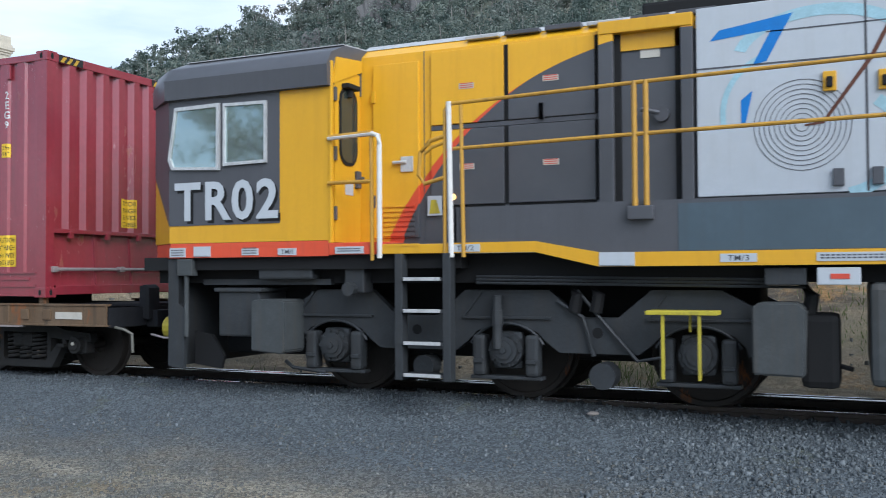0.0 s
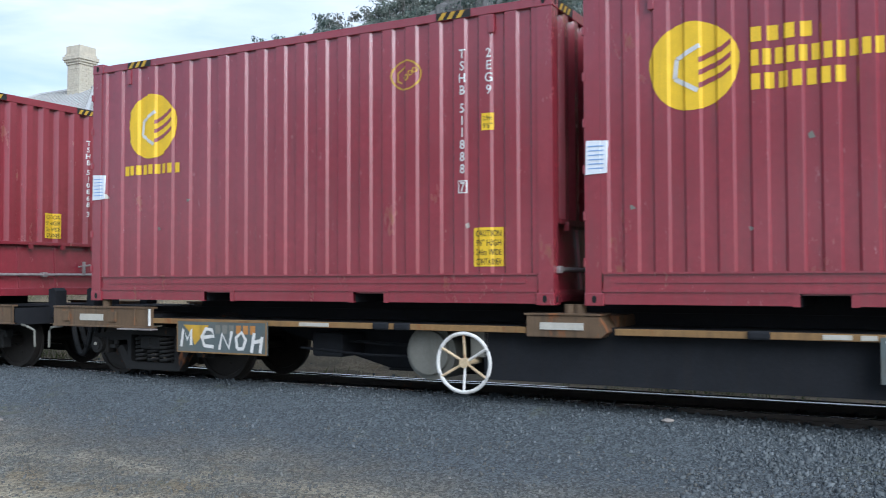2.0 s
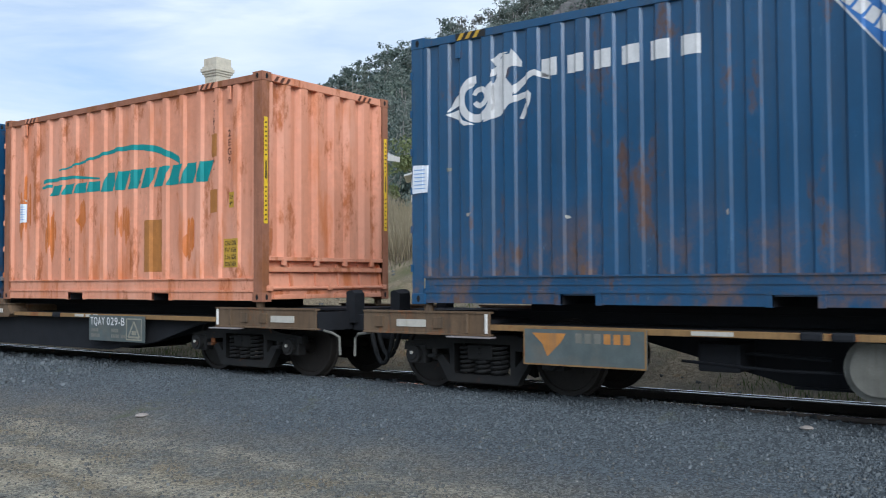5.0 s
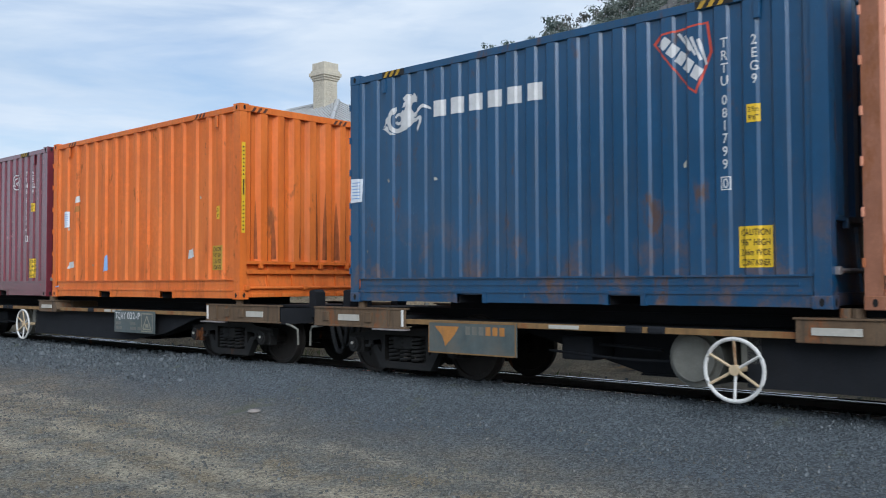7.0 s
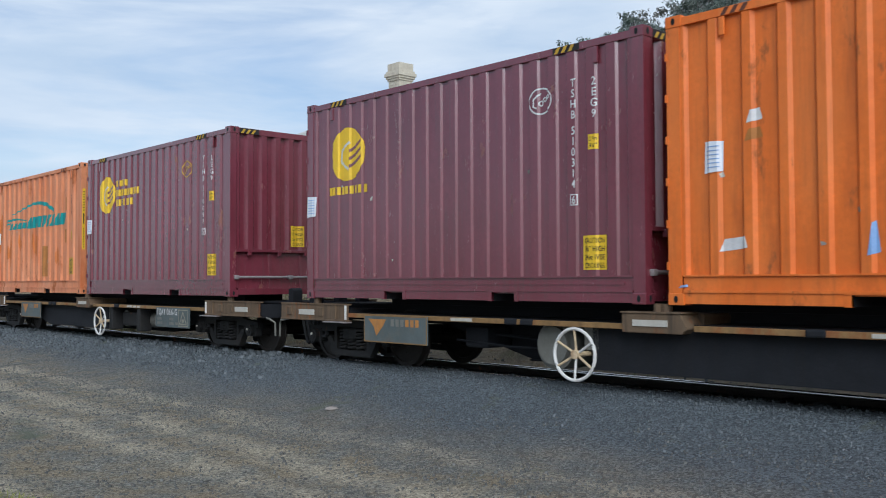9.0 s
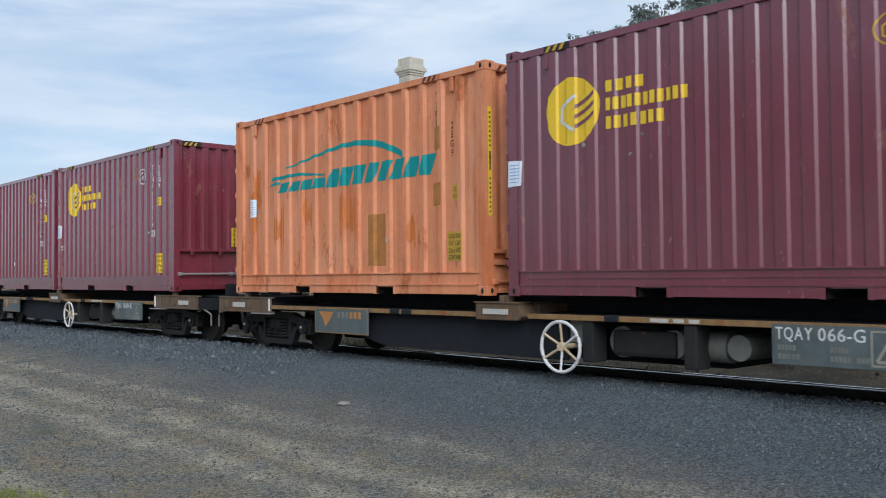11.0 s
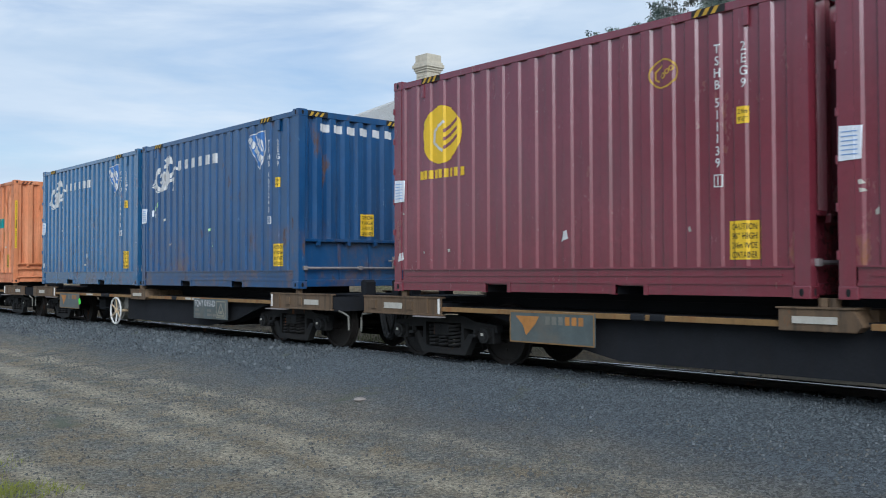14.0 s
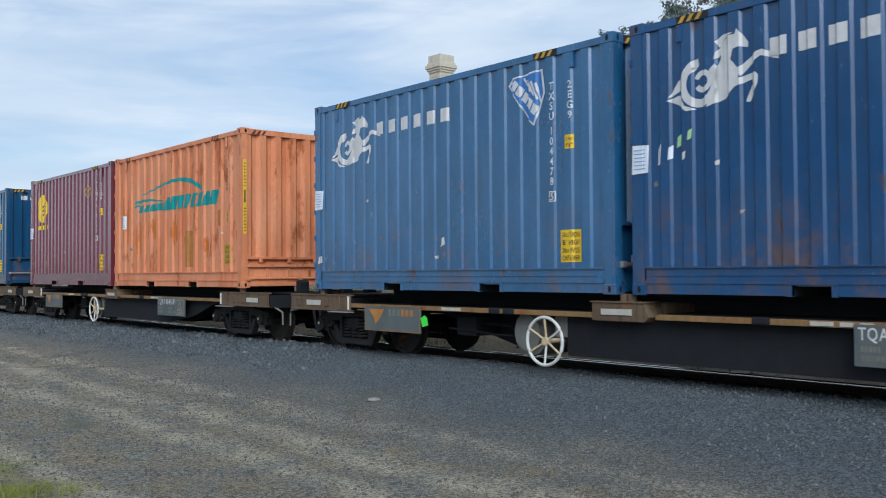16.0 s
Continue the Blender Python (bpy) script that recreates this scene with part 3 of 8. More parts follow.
def bars(bm, x0, x1, z, h, count, slant=0.0, gap=0.25):
    """A row of plain blocks, one for each letter of a trade name."""
    w = (x1 - x0) / count
    for i in range(count):
        a, b = x0 + i * w, x0 + (i + 1 - gap) * w
        shape(bm, ((a, z), (b, z), (b + slant * h, z + h), (a + slant * h, z + h)))


def wrap(bm, xs, depth, off, axis="y"):
    """Lays a flat decal on a folded sheet: cut at the folds xs, then set to the depth there."""
    lo, hi = min(v.co.x for v in bm.verts), max(v.co.x for v in bm.verts)
    for x in xs:
        if lo < x < hi:
            bmesh.ops.bisect_plane(bm, geom=bm.verts[:] + bm.edges[:] + bm.faces[:], plane_co=(x, 0, 0), plane_no=(1, 0, 0), dist=1e-5)
    for v in bm.verts:
        d = float(np.interp(v.co.x, xs, depth))
        v.co = (v.co.x, d - off, v.co.z) if axis == "y" else (-d + off, v.co.x, v.co.z)
    return bm


# ---- ground, line and hill ----
def terrain(x, y):
    """Height of the ground: yard, stone shoulder, trench, bank and paddock."""
    x, y = np.asarray(x, float), np.asarray(y, float)
    z = np.interp(y, [-40, 4.0, 6.2, 7.4, 8.1, 8.45, 8.60, 8.75, 9.65, 9.8, 10.3, 11.0, 12.2, 15.0, 19.0, 24.0, 34.0, 70.0, 130.0, 4000.0],
                  [-0.5, -0.42, -0.36, -0.23, -0.11, -0.075, -0.07, -0.12, -0.12, -0.085, -0.11, -0.06, 0.35, 1.35, 2.75, 3.15, 3.7, 5.0, 8.0, 8.0])
    rough = 0.03 * np.sin(1.7 * x + 0.6 * y) * np.sin(2.3 * y - 0.5 * x) + 0.015 * np.sin(6.1 * x + 2 * y) * np.sin(5.3 * y)
    bank = np.clip((y - 11) / 4, 0, 1) * (0.16 * np.sin(0.55 * x + 1) * np.sin(0.8 * y) + 0.10 * np.sin(1.7 * x + y) + 0.06 * np.sin(4.3 * x) * np.sin(3.1 * y))
    near = np.where((y > 8.1) & (y < 10.4), 0.15, 1.0)
    heap = np.clip((-1.0 - x) / 2.5, 0, 1) * np.interp(y, [7.3, 8.2, 8.60, 8.66, 8.74], [0, 0.085, 0.072, 0.060, 0])
    rise = np.clip((x + 7.5) / 5, 0, 1) * np.interp(y, [21, 26, 40, 60, 85], [0, 0.7, 3.0, 4.3, 5.0])
    return z + rough * near + bank + rise + heap


def ground():
    xs = np.concatenate([[-4000, -1500, -600, -250, -120, -80, -60], np.arange(-50, 16, 0.22), [18, 24, 35, 60, 120, 250, 600, 1500, 4000]])
    ys = np.concatenate([[-4000, -1500, -500, -150, -50, -20, -8, -3], np.arange(0, 8.4, 0.2), np.arange(8.4, 10.2, 0.06), np.arange(10.2, 22, 0.2), np.arange(22, 36, 0.7), [40, 50, 60, 70, 85, 100, 130, 200, 400, 1000, 4000]])
    gx, gy = np.meshgrid(xs, ys)
    v = np.stack([gx, gy, terrain(gx, gy)], -1).reshape(-1, 3)
    nx, ny = len(xs), len(ys)
    i = (np.arange(ny - 1)[:, None] * nx + np.arange(nx - 1)[None]).ravel()
    me = raw_mesh("ground", v, np.stack([i, i + 1, i + nx + 1, i + nx], 1), "ground")
    me.polygons.foreach_set("use_smooth", [True] * len(me.polygons))
    tagged(new("ground", me), "grey gravel yard and dry grassy bank beside the line", "ground", kind="structure")


ground()
RNG = np.random.default_rng(7)


def stones(name, count, xr, yr, size, label, power=1.6, mat="stone"):
    """Loose angular stones, each a squashed and skewed eight-cornered lump."""
    x, y = RNG.uniform(*xr, count), RNG.uniform(*yr, count)
    s = size[0] + (size[1] - size[0]) * RNG.random(count) ** power
    corner = np.array([(-1, -1, -1), (1, -1, -1), (1, 1, -1), (-1, 1, -1), (-1, -1, 1), (1, -1, 1), (1, 1, 1), (-1, 1, 1)], float) * 0.5
    v = corner[None] * (1 + 0.5 * RNG.uniform(-1, 1, (count, 8, 3))) * RNG.uniform(0.55, 1.2, (count, 1, 3))
    a, b = RNG.uniform(0, 6.28, count), RNG.uniform(-0.7, 0.7, count)
    ca, sa, cb, sb = np.cos(a)[:, None], np.sin(a)[:, None], np.cos(b)[:, None], np.sin(b)[:, None]
    vx, vy, vz = v[..., 0], v[..., 1] * cb - v[..., 2] * sb, v[..., 1] * sb + v[..., 2] * cb
    v = np.stack([vx * ca - vy * sa, vx * sa + vy * ca, vz], -1) * s[:, None, None]
    v += np.stack([x, y, terrain(x, y) + s * 0.12], -1)[:, None]
    f = np.array([(4, 5, 6, 7), (0, 1, 5, 4), (1, 2, 6, 5), (2, 3, 7, 6), (3, 0, 4, 7)])
    faces = (f[None] + 8 * np.arange(count)[:, None, None]).reshape(-1, 4)
    tagged(new(name, raw_mesh(name, v.reshape(-1, 3), faces, mat)), label, "gravel", kind="stuff")


stones("ballast_stones", 26000, (-30, 7), (6.9, 8.62), (0.008, 0.027), "grey crushed ballast stones beside the rail", 2.4)
stones("oily_ballast", 8000, (-40, 9), (8.55, 9.66), (0.02, 0.055), "oiled and shade-darkened ballast stones between the rails", 1.8, "oily_stone")
stones("back_ballast", 2200, (-30, 7), (9.80, 10.5), (0.015, 0.04), "grey crushed ballast stones behind the line")
stones("shoulder_stones", 21000, (-24, 7), (5.0, 7.4), (0.006, 0.022), "loose grey gravel on the shoulder of the line", 3.0, "dirt_stone")
stones("coarse_stones", 9000, (-1.8, 7), (5.6, 8.5), (0.012, 0.036), "coarse grey crushed stone beside the rail", 2.4)
stones("far_ballast_stones", 9000, (-75, -12), (7.2, 8.62), (0.025, 0.065), "grey crushed ballast stones along the far line")
stones("yard_gravel", 22000, (-16, 2), (2.0, 6.4), (0.005, 0.024), "fine loose gravel on the dirt yard", 4.0, "dirt_stone")


def rails():
    prof = [(-0.063, -0.14), (0.063, -0.14), (0.063, -0.128), (0.010, -0.112), (0.010, -0.045), (0.033, -0.034), (0.035, -0.006), (0.028, 0.0),
            (-0.028, 0.0), (-0.035, -0.006), (-0.033, -0.034), (-0.010, -0.045), (-0.010, -0.112), (-0.063, -0.128)]
    for y in (8.656, 9.724):
        bm = B()
        prism(bm, [(y + a, b) for a, b in prof], -220, 60, axis="x")
        rail = tagged(new("rail", as_mesh("rail", bm)), "brown rusty steel rail on ballast", "rail", "rails of the line")
        paint(rail, "rail_side")
        bm = B()
        prism(bm, [(y + a, b) for a, b in ((-0.027, 0.0005), (0.027, 0.0005), (0.022, 0.005), (0.012, 0.0075), (0.0, 0.0085), (-0.012, 0.0075), (-0.022, 0.005))], -220, 60, axis="x")
        part("running_surface", bm, "rail_head", rail, "polished bright running surface")
        bm = B()
        g = 1 if y < 9 else -1
        prism(bm, [(y + g * a, b) for a, b in ((0.0285, 0.001), (0.0355, -0.006), (0.0365, -0.017), (0.0345, -0.017), (0.0335, -0.006), (0.0275, -0.001))], -220, 60, axis="x")
        part("gauge_face", bm, "rail_head", rail, "bright worn gauge face")
    bm = B()
    box(bm, -0.11, 0.11, -1.0, 1.0, -0.30, -0.142, 0.008)
    me = as_mesh("sleeper", bm)
    me.materials.append(MAT["sleeper"])
    for i in range(90):
        ob = new("sleeper", me)
        ob.location = (-48 + 0.61 * i, 9.19 + random.uniform(-0.03, 0.03), random.uniform(-0.006, 0))
        ob.rotation_euler.z = random.uniform(-0.015, 0.015)
        tagged(ob, "weathered dark timber sleeper bedded in ballast", "sleeper", "sleepers of the line")


rails()


def blades(name, count, xr, yr, height, width, mat, label, density=None, lean=0.35):
    """Tufts of narrow blades."""
    x, y = RNG.uniform(*xr, count), RNG.uniform(*yr, count)
    if density is not None:
        keep = RNG.random(count) < density(x, y)
        x, y = x[keep], y[keep]
        count = len(x)
    h = RNG.uniform(*height, count) * (0.55 + 0.45 * np.sin(1.3 * x + 0.7 * y) * np.sin(0.9 * y - 0.4 * x) + 0.25)
    h = np.clip(h, height[0] * 0.5, None)
    a = RNG.uniform(0, 6.28, count)
    w = width * RNG.uniform(0.6, 1.3, count)
    z = terrain(x, y) - 0.03
    dx, dy = np.cos(a), np.sin(a)
    bx, by = RNG.normal(0, lean, count) * h, RNG.normal(0, lean, count) * h
    p0 = np.stack([x - dx * w, y - dy * w, z], -1)
    p1 = np.stack([x + dx * w, y + dy * w, z], -1)
    p2 = np.stack([x + bx * 0.4 + dx * w * 0.7, y + by * 0.4 + dy * w * 0.7, z + h * 0.6], -1)
    p3 = np.stack([x + bx * 0.4 - dx * w * 0.7, y + by * 0.4 - dy * w * 0.7, z + h * 0.6], -1)
    p4 = np.stack([x + bx, y + by, z + h], -1)
    v = np.stack([p0, p1, p2, p3, p4], 1).reshape(-1, 3)
    i = 5 * np.arange(count)
    f = np.concatenate([np.stack([i, i + 1, i + 2], 1), np.stack([i, i + 2, i + 3], 1), np.stack([i + 3, i + 2, i + 4], 1)])
    return tagged(new(name, raw_mesh(name, v, f, mat)), label, "grass", kind="stuff")


def patchy(x, y):
    return np.clip(0.5 + 0.8 * np.sin(0.7 * x + 2 * np.sin(0.5 * y)) * np.sin(0.9 * y + 0.6 * x), 0.06, 1)


blades("bank_grass", 54000, (-34, 8), (9.95, 17.5), (0.04, 0.17), 0.0045, "dry_grass", "short dead grass on the bank", patchy, 0.6)
blades("fallen_straw", 14000, (-34, 8), (10.0, 18.5), (0.05, 0.20), 0.0035, "twig", "grey fallen straw and sticks on the bank", patchy, 1.0)
blades("grey_scrub", 15000, (-20, 3), (15.6, 19.5), (0.15, 0.60), 0.006, "twig", "grey-brown dead scrub on the upper bank",
       lambda x, y: np.clip(0.38 + 0.9 * np.sin(0.8 * x + 0.5) * np.sin(1.3 * y + 0.4 * x), 0.0, 1), 0.5)
blades("tall_dry_grass", 46000, (-34, 6), (16.0, 23.5), (0.25, 0.85), 0.007, "dry_grass", "tall straw-coloured dead grass along the bank top",
       lambda x, y: np.where(x > -4.6, 0.16, np.where(x > -7.8, 1.0, np.where(x > -10.6, 0.10, 0.9))) * np.clip(patchy(x * 0.7, y) + 0.15, 0, 1), 0.22)
blades("reed_clump", 15000, (-16.5, -11.2), (15.8, 19.5), (0.45, 1.0), 0.008, "dry_grass", "tall dense dry reeds on the bank", lambda x, y: np.clip(patchy(x, y) + 0.3, 0, 1), 0.18)
blades("paddock_grass", 18000, (-45, 10), (22.5, 34), (0.10, 0.30), 0.010, "dry_grass", "dry paddock grass in front of the fence", None, 0.4)
blades("green_weeds", 66000, (-30, 6), (10.1, 20), (0.05, 0.22), 0.007, "green_grass", "green weeds on the bank",
       lambda x, y: np.clip(-0.10 + 1.3 * np.sin(0.9 * x + 1) * np.sin(1.1 * y + 0.3 * x) + np.where((y > 17) & (y < 19.5) & (x > -11), 0.35, 0), 0, 1), 0.5)
blades("yard_grass", 9000, (-9.6, -6.9), (1.6, 2.75), (0.03, 0.09), 0.004, "bush_leaf", "short green grass at the edge of the yard",
       lambda x, y: np.clip((2.45 + 0.2 * np.sin(5 * x) - y) * 1.5, 0.0, 1), 0.6)
blades("twigs", 700, (-30, 8), (11.2, 18), (0.25, 0.7), 0.005, "twig", "bare dead twigs and stalks on the bank", patchy, 0.9)
stones("bank_stones", 700, (-30, 7), (10.8, 16), (0.02, 0.07), "pale stones scattered on the bank", 3.0, "dirt_stone")

RIDGE_AZ = [-60, -20, 0, 10, 20, 28, 32, 35, 37, 39.5, 42, 44, 46, 49, 52, 58, 66, 80]
RIDGE_EL = [16, 23, 24, 23, 20.5, 17.2, 15.5, 14.6, 13.9, 12.9, 12.0, 10.9, 9.5, 8.0, 6.5, 4.5, 3.0, 2.0]


def hill_height(az, r):
    top = np.tan(np.radians(np.interp(az, RIDGE_AZ, RIDGE_EL))) * 400
    k = np.clip((r - 85) / 315, 0, 1)
    rise = 0.55 * k + 0.45 * k * k
    over = np.clip((r - 400) / 500, 0, 1)
    bumps = 3.0 * np.sin(az * 0.9 + r * 0.02) * np.sin(r * 0.035 - az * 0.3) * k * (1 - k * 0.6)
    return 4.0 + (top - 3) * rise * (1 - 0.5 * over) + bumps * (k < 1)


def hillside():
    az = np.linspace(-60, 80, 180)
    r = np.concatenate([np.linspace(80, 400, 60), np.linspace(430, 900, 8)])
    ga, gr = np.meshgrid(az, r)
    v = np.stack([-np.sin(np.radians(ga)) * gr, np.cos(np.radians(ga)) * gr, hill_height(ga, gr)], -1).reshape(-1, 3)
    n = len(az)
    i = (np.arange(len(r) - 1)[:, None] * n + np.arange(n - 1)[None]).ravel()
    me = raw_mesh("hillside", v, np.stack([i, i + n, i + n + 1, i + 1], 1), "hill")
    me.polygons.foreach_set("use_smooth", [True] * len(me.polygons))
    tagged(new("hillside", me), "steep hillside of dry earth behind the paddock", "hill", kind="structure")


hillside()


def leaf_cloud(centres, radii, per, leaf, flat=0.75):
    """Small tilted leaf clumps scattered through lumpy crowns. Returns verts, faces (quads)."""
    n = len(centres)
    c = np.repeat(centres, per, 0)
    rad = np.repeat(radii, per, 0)
    d = RNG.normal(size=(n * per, 3))
    d /= np.linalg.norm(d, axis=1)[:, None]
    q = c + d * (RNG.random((n * per, 1)) ** 0.45) * rad[:, None] * np.array([1, 1, flat])
    face = d * 0.9 + np.array([0, 0, 0.8]) + RNG.normal(0, 0.45, size=(n * per, 3))
    face /= np.linalg.norm(face, axis=1)[:, None]
    a = np.cross(face, RNG.normal(size=(n * per, 3)))
    a /= np.linalg.norm(a, axis=1)[:, None]
    b = np.cross(face, a)
    s = np.broadcast_to(np.asarray(leaf), (n,)).repeat(per)[:, None] * RNG.uniform(0.5, 1.25, (n * per, 1))
    v = np.stack([q - a * s, q + b * s * 0.55, q + a * s, q - b * s * 0.55], 1).reshape(-1, 3)
    return v, 4 * np.arange(n * per)[:, None] + np.arange(4)[None]


def forest():
    """The wooded slope: some thousands of gum trees, crowns of leaf clumps and pale trunks."""
    count = 5400
    az = RNG.uniform(-8, 50, count)
    r = 95 + 310 * RNG.random(count) ** 0.8
    thin = np.sin(az * 0.8) * np.sin(r * 0.03 + az) > 0.55
    keep = ~(thin & (RNG.random(count) < 0.7))
    az, r = az[keep], r[keep]
    count = len(az)
    h = RNG.uniform(6, 14, count) * np.where(r < 130, 0.7, 1.0) * np.interp(az, [36, 42, 46], [1.0, 0.75, 0.45])
    base = np.stack([-np.sin(np.radians(az)) * r, np.cos(np.radians(az)) * r, hill_height(az, r)], -1)
    lumps = 5
    cen = np.repeat(base, lumps, 0)
    hh = np.repeat(h, lumps)
    cen = cen + np.stack([RNG.normal(0, 0.17, count * lumps) * hh, RNG.normal(0, 0.17, count * lumps) * hh, np.where(np.arange(count * lumps) % lumps, RNG.uniform(0.50, 1.0, count * lumps), 0.14) * hh], -1)
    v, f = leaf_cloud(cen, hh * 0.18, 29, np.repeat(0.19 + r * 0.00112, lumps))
    tagged(new("forest", raw_mesh("forest", v, f, "hazy_hill_leaf")), "olive gum forest covering the hillside, coloured pale for haze", "forest", kind="stuff")
    pick = RNG.random(count) < 0.42
    b, hp = base[pick], h[pick]
    k = len(b)
    w = 0.07 + 0.017 * hp
    lean = RNG.normal(0, 0.09, (k, 2)) * hp[:, None]
    side = np.stack([np.cos(np.radians(az[pick])), np.sin(np.radians(az[pick])), np.zeros(k)], -1)
    tip = b + np.concatenate([lean, (hp * 0.85)[:, None]], 1)
    deep = np.cross(side, np.array([0, 0, 1.0]))
    v = np.stack([b - side * w[:, None], b + deep * w[:, None], b + side * w[:, None], tip - side * w[:, None] * 0.35, tip + deep * w[:, None] * 0.35, tip + side * w[:, None] * 0.35], 1).reshape(-1, 3)
    i = 6 * np.arange(k)[:, None]
    f = np.concatenate([i + np.array([[0, 1, 4, 3]]), i + np.array([[1, 2, 5, 4]]), i + np.array([[2, 0, 3, 5]])])
    tagged(new("forest_trunks", raw_mesh("forest_trunks", v, f, "pale_stem")), "pale bare gum trunks on the hillside", "tree trunks", kind="stuff")
    count = 150
    az, r = RNG.uniform(6, 44, count), 110 + 270 * RNG.random(count) ** 0.9
    h = RNG.uniform(9, 15, count)
    foot = np.stack([-np.sin(np.radians(az)) * r, np.cos(np.radians(az)) * r, hill_height(az, r)], -1)
    head = foot + np.stack([RNG.normal(0, 0.06, count) * h, RNG.normal(0, 0.06, count) * h, h * 0.95], -1)
    rods = [(foot, head, 0.06 + 0.009 * h, 0.04 + 0 * h)]
    for _ in range(3):
        k = RNG.uniform(0.5, 0.85, (count, 1))
        p = foot + (head - foot) * k
        q = p + np.stack([RNG.normal(0, 0.10, count) * h, RNG.normal(0, 0.10, count) * h, RNG.uniform(0.10, 0.22, count) * h], -1)
        rods.append((p, q, 0.03 + 0.003 * h, 0.02 + 0 * h))
    vs, fs, at0 = [], [], 0
    for p, q, w0, w1 in rods:
        ring3 = [np.array([math.cos(a), math.sin(a), 0.0]) for a in (0.3, 2.4, 4.5)]
        v = np.stack([p + c * w0[:, None] for c in ring3] + [q + c * w1[:, None] for c in ring3], 1).reshape(-1, 3)
        i = at0 + 6 * np.arange(count)[:, None]
        fs += [i + np.array([[0, 1, 4, 3]]), i + np.array([[1, 2, 5, 4]]), i + np.array([[2, 0, 3, 5]])]
        vs.append(v)
        at0 += len(v)
    tagged(new("dead_gums", raw_mesh("dead_gums", np.concatenate(vs), np.concatenate(fs), "pale_trunk")), "pale leafless gum trees standing on the hillside", "tree trunks", kind="stuff")


forest()


def crag(az, r, w, h, seed):
    """A broken rock outcrop on the slope."""
    rng = random.Random(seed)
    ob = tagged(new("rock_outcrop"), "grey weathered rock outcrop on the wooded hill", "rock", "outcrops on the hill")
    for k in range(9):
        bm = B()
        cx, hh = rng.uniform(-w / 2, w / 2), h * rng.uniform(0.4, 1)
        ww = w * rng.uniform(0.06, 0.15)
        pts = [(cx - ww, -3), (cx + ww, -3), (cx + ww * rng.uniform(0.5, 1), hh * 0.7), (cx + ww * rng.uniform(-0.3, 0.5), hh), (cx - ww * rng.uniform(0.5, 1), hh * 0.8)]
        y = rng.uniform(-1.5, 1.5)
        prism(bm, pts, y - ww, y + ww, bevel=0.3)
        bmesh.ops.subdivide_edges(bm, edges=bm.edges[:], cuts=2, use_grid_fill=True)
        for v in bm.verts:
            v.co += 0.9 * noise.noise_vector(v.co * 0.35 + Vector((seed, k, 0)))
        part("boulder", bm, "rock", ob)
    ob.matrix_world = pose(-math.sin(radians(az)) * r, math.cos(radians(az)) * r, float(hill_height(np.array(az), np.array(r))), 0, 0, az)


for q in ((30.5, 300, 20, 10, 1), (27.0, 320, 24, 13, 2), (24.0, 310, 20, 12, 3), (20.5, 330, 24, 13, 5)):
    crag(*q)


def tree(name, x, y, h, leaf, seed, label, spread=0.34, bare=0.35, trunk="pale_trunk", lumps=26, per=70, size=0.16):
    """Tapered trunk, bent limbs and a crown of leaf clumps with gaps."""
    rng = random.Random(seed)
    z = float(terrain(x, y)) - 0.1
    if math.hypot(x, y) > 84:
        z = float(hill_height(np.array(math.degrees(math.atan2(-x, y))), np.array(math.hypot(x, y))))
    root = tagged(new(name), label, "tree", "trees behind the fence")
    root.location = (x, y, z)
    bm = B()
    top = Vector((rng.uniform(-0.05, 0.05) * h, 0, h * 0.62))
    mid = Vector((rng.uniform(-0.04, 0.04) * h, 0, h * 0.3))

    def limb(p, q, r0, r1):
        cyl(bm, p, q, r0, 8, r1)

    limb((0, 0, -0.2), mid, h * 0.022, h * 0.018)
    limb(mid, top, h * 0.018, h * 0.010)
    ends = []
    for i in range(9):
        a = rng.uniform(0, 6.28)
        p = mid.lerp(top, rng.random())
        q = p + Vector((math.cos(a) * spread * h * rng.uniform(0.4, 0.9), math.sin(a) * spread * h * rng.uniform(0.4, 0.9), h * rng.uniform(0.08, 0.28)))
        limb(p, q, h * 0.009, h * 0.004)
        ends.append(q)
    part("trunk", bm, trunk, root)
    cen, rad = [], []
    for i in range(lumps):
        e = rng.choice(ends)
        cen.append((e.x + rng.gauss(0, 0.09) * h, e.y + rng.gauss(0, 0.09) * h, max(h * bare, e.z + rng.gauss(0.06, 0.10) * h)))
        rad.append(h * rng.uniform(0.07, 0.13))
    v, f = leaf_cloud(np.array(cen), np.array(rad), per, size)
    ob = new("crown", raw_mesh("crown", v, f, leaf))
    ob.parent = root


def at(az, r):
    return -math.sin(radians(az)) * r, math.cos(radians(az)) * r


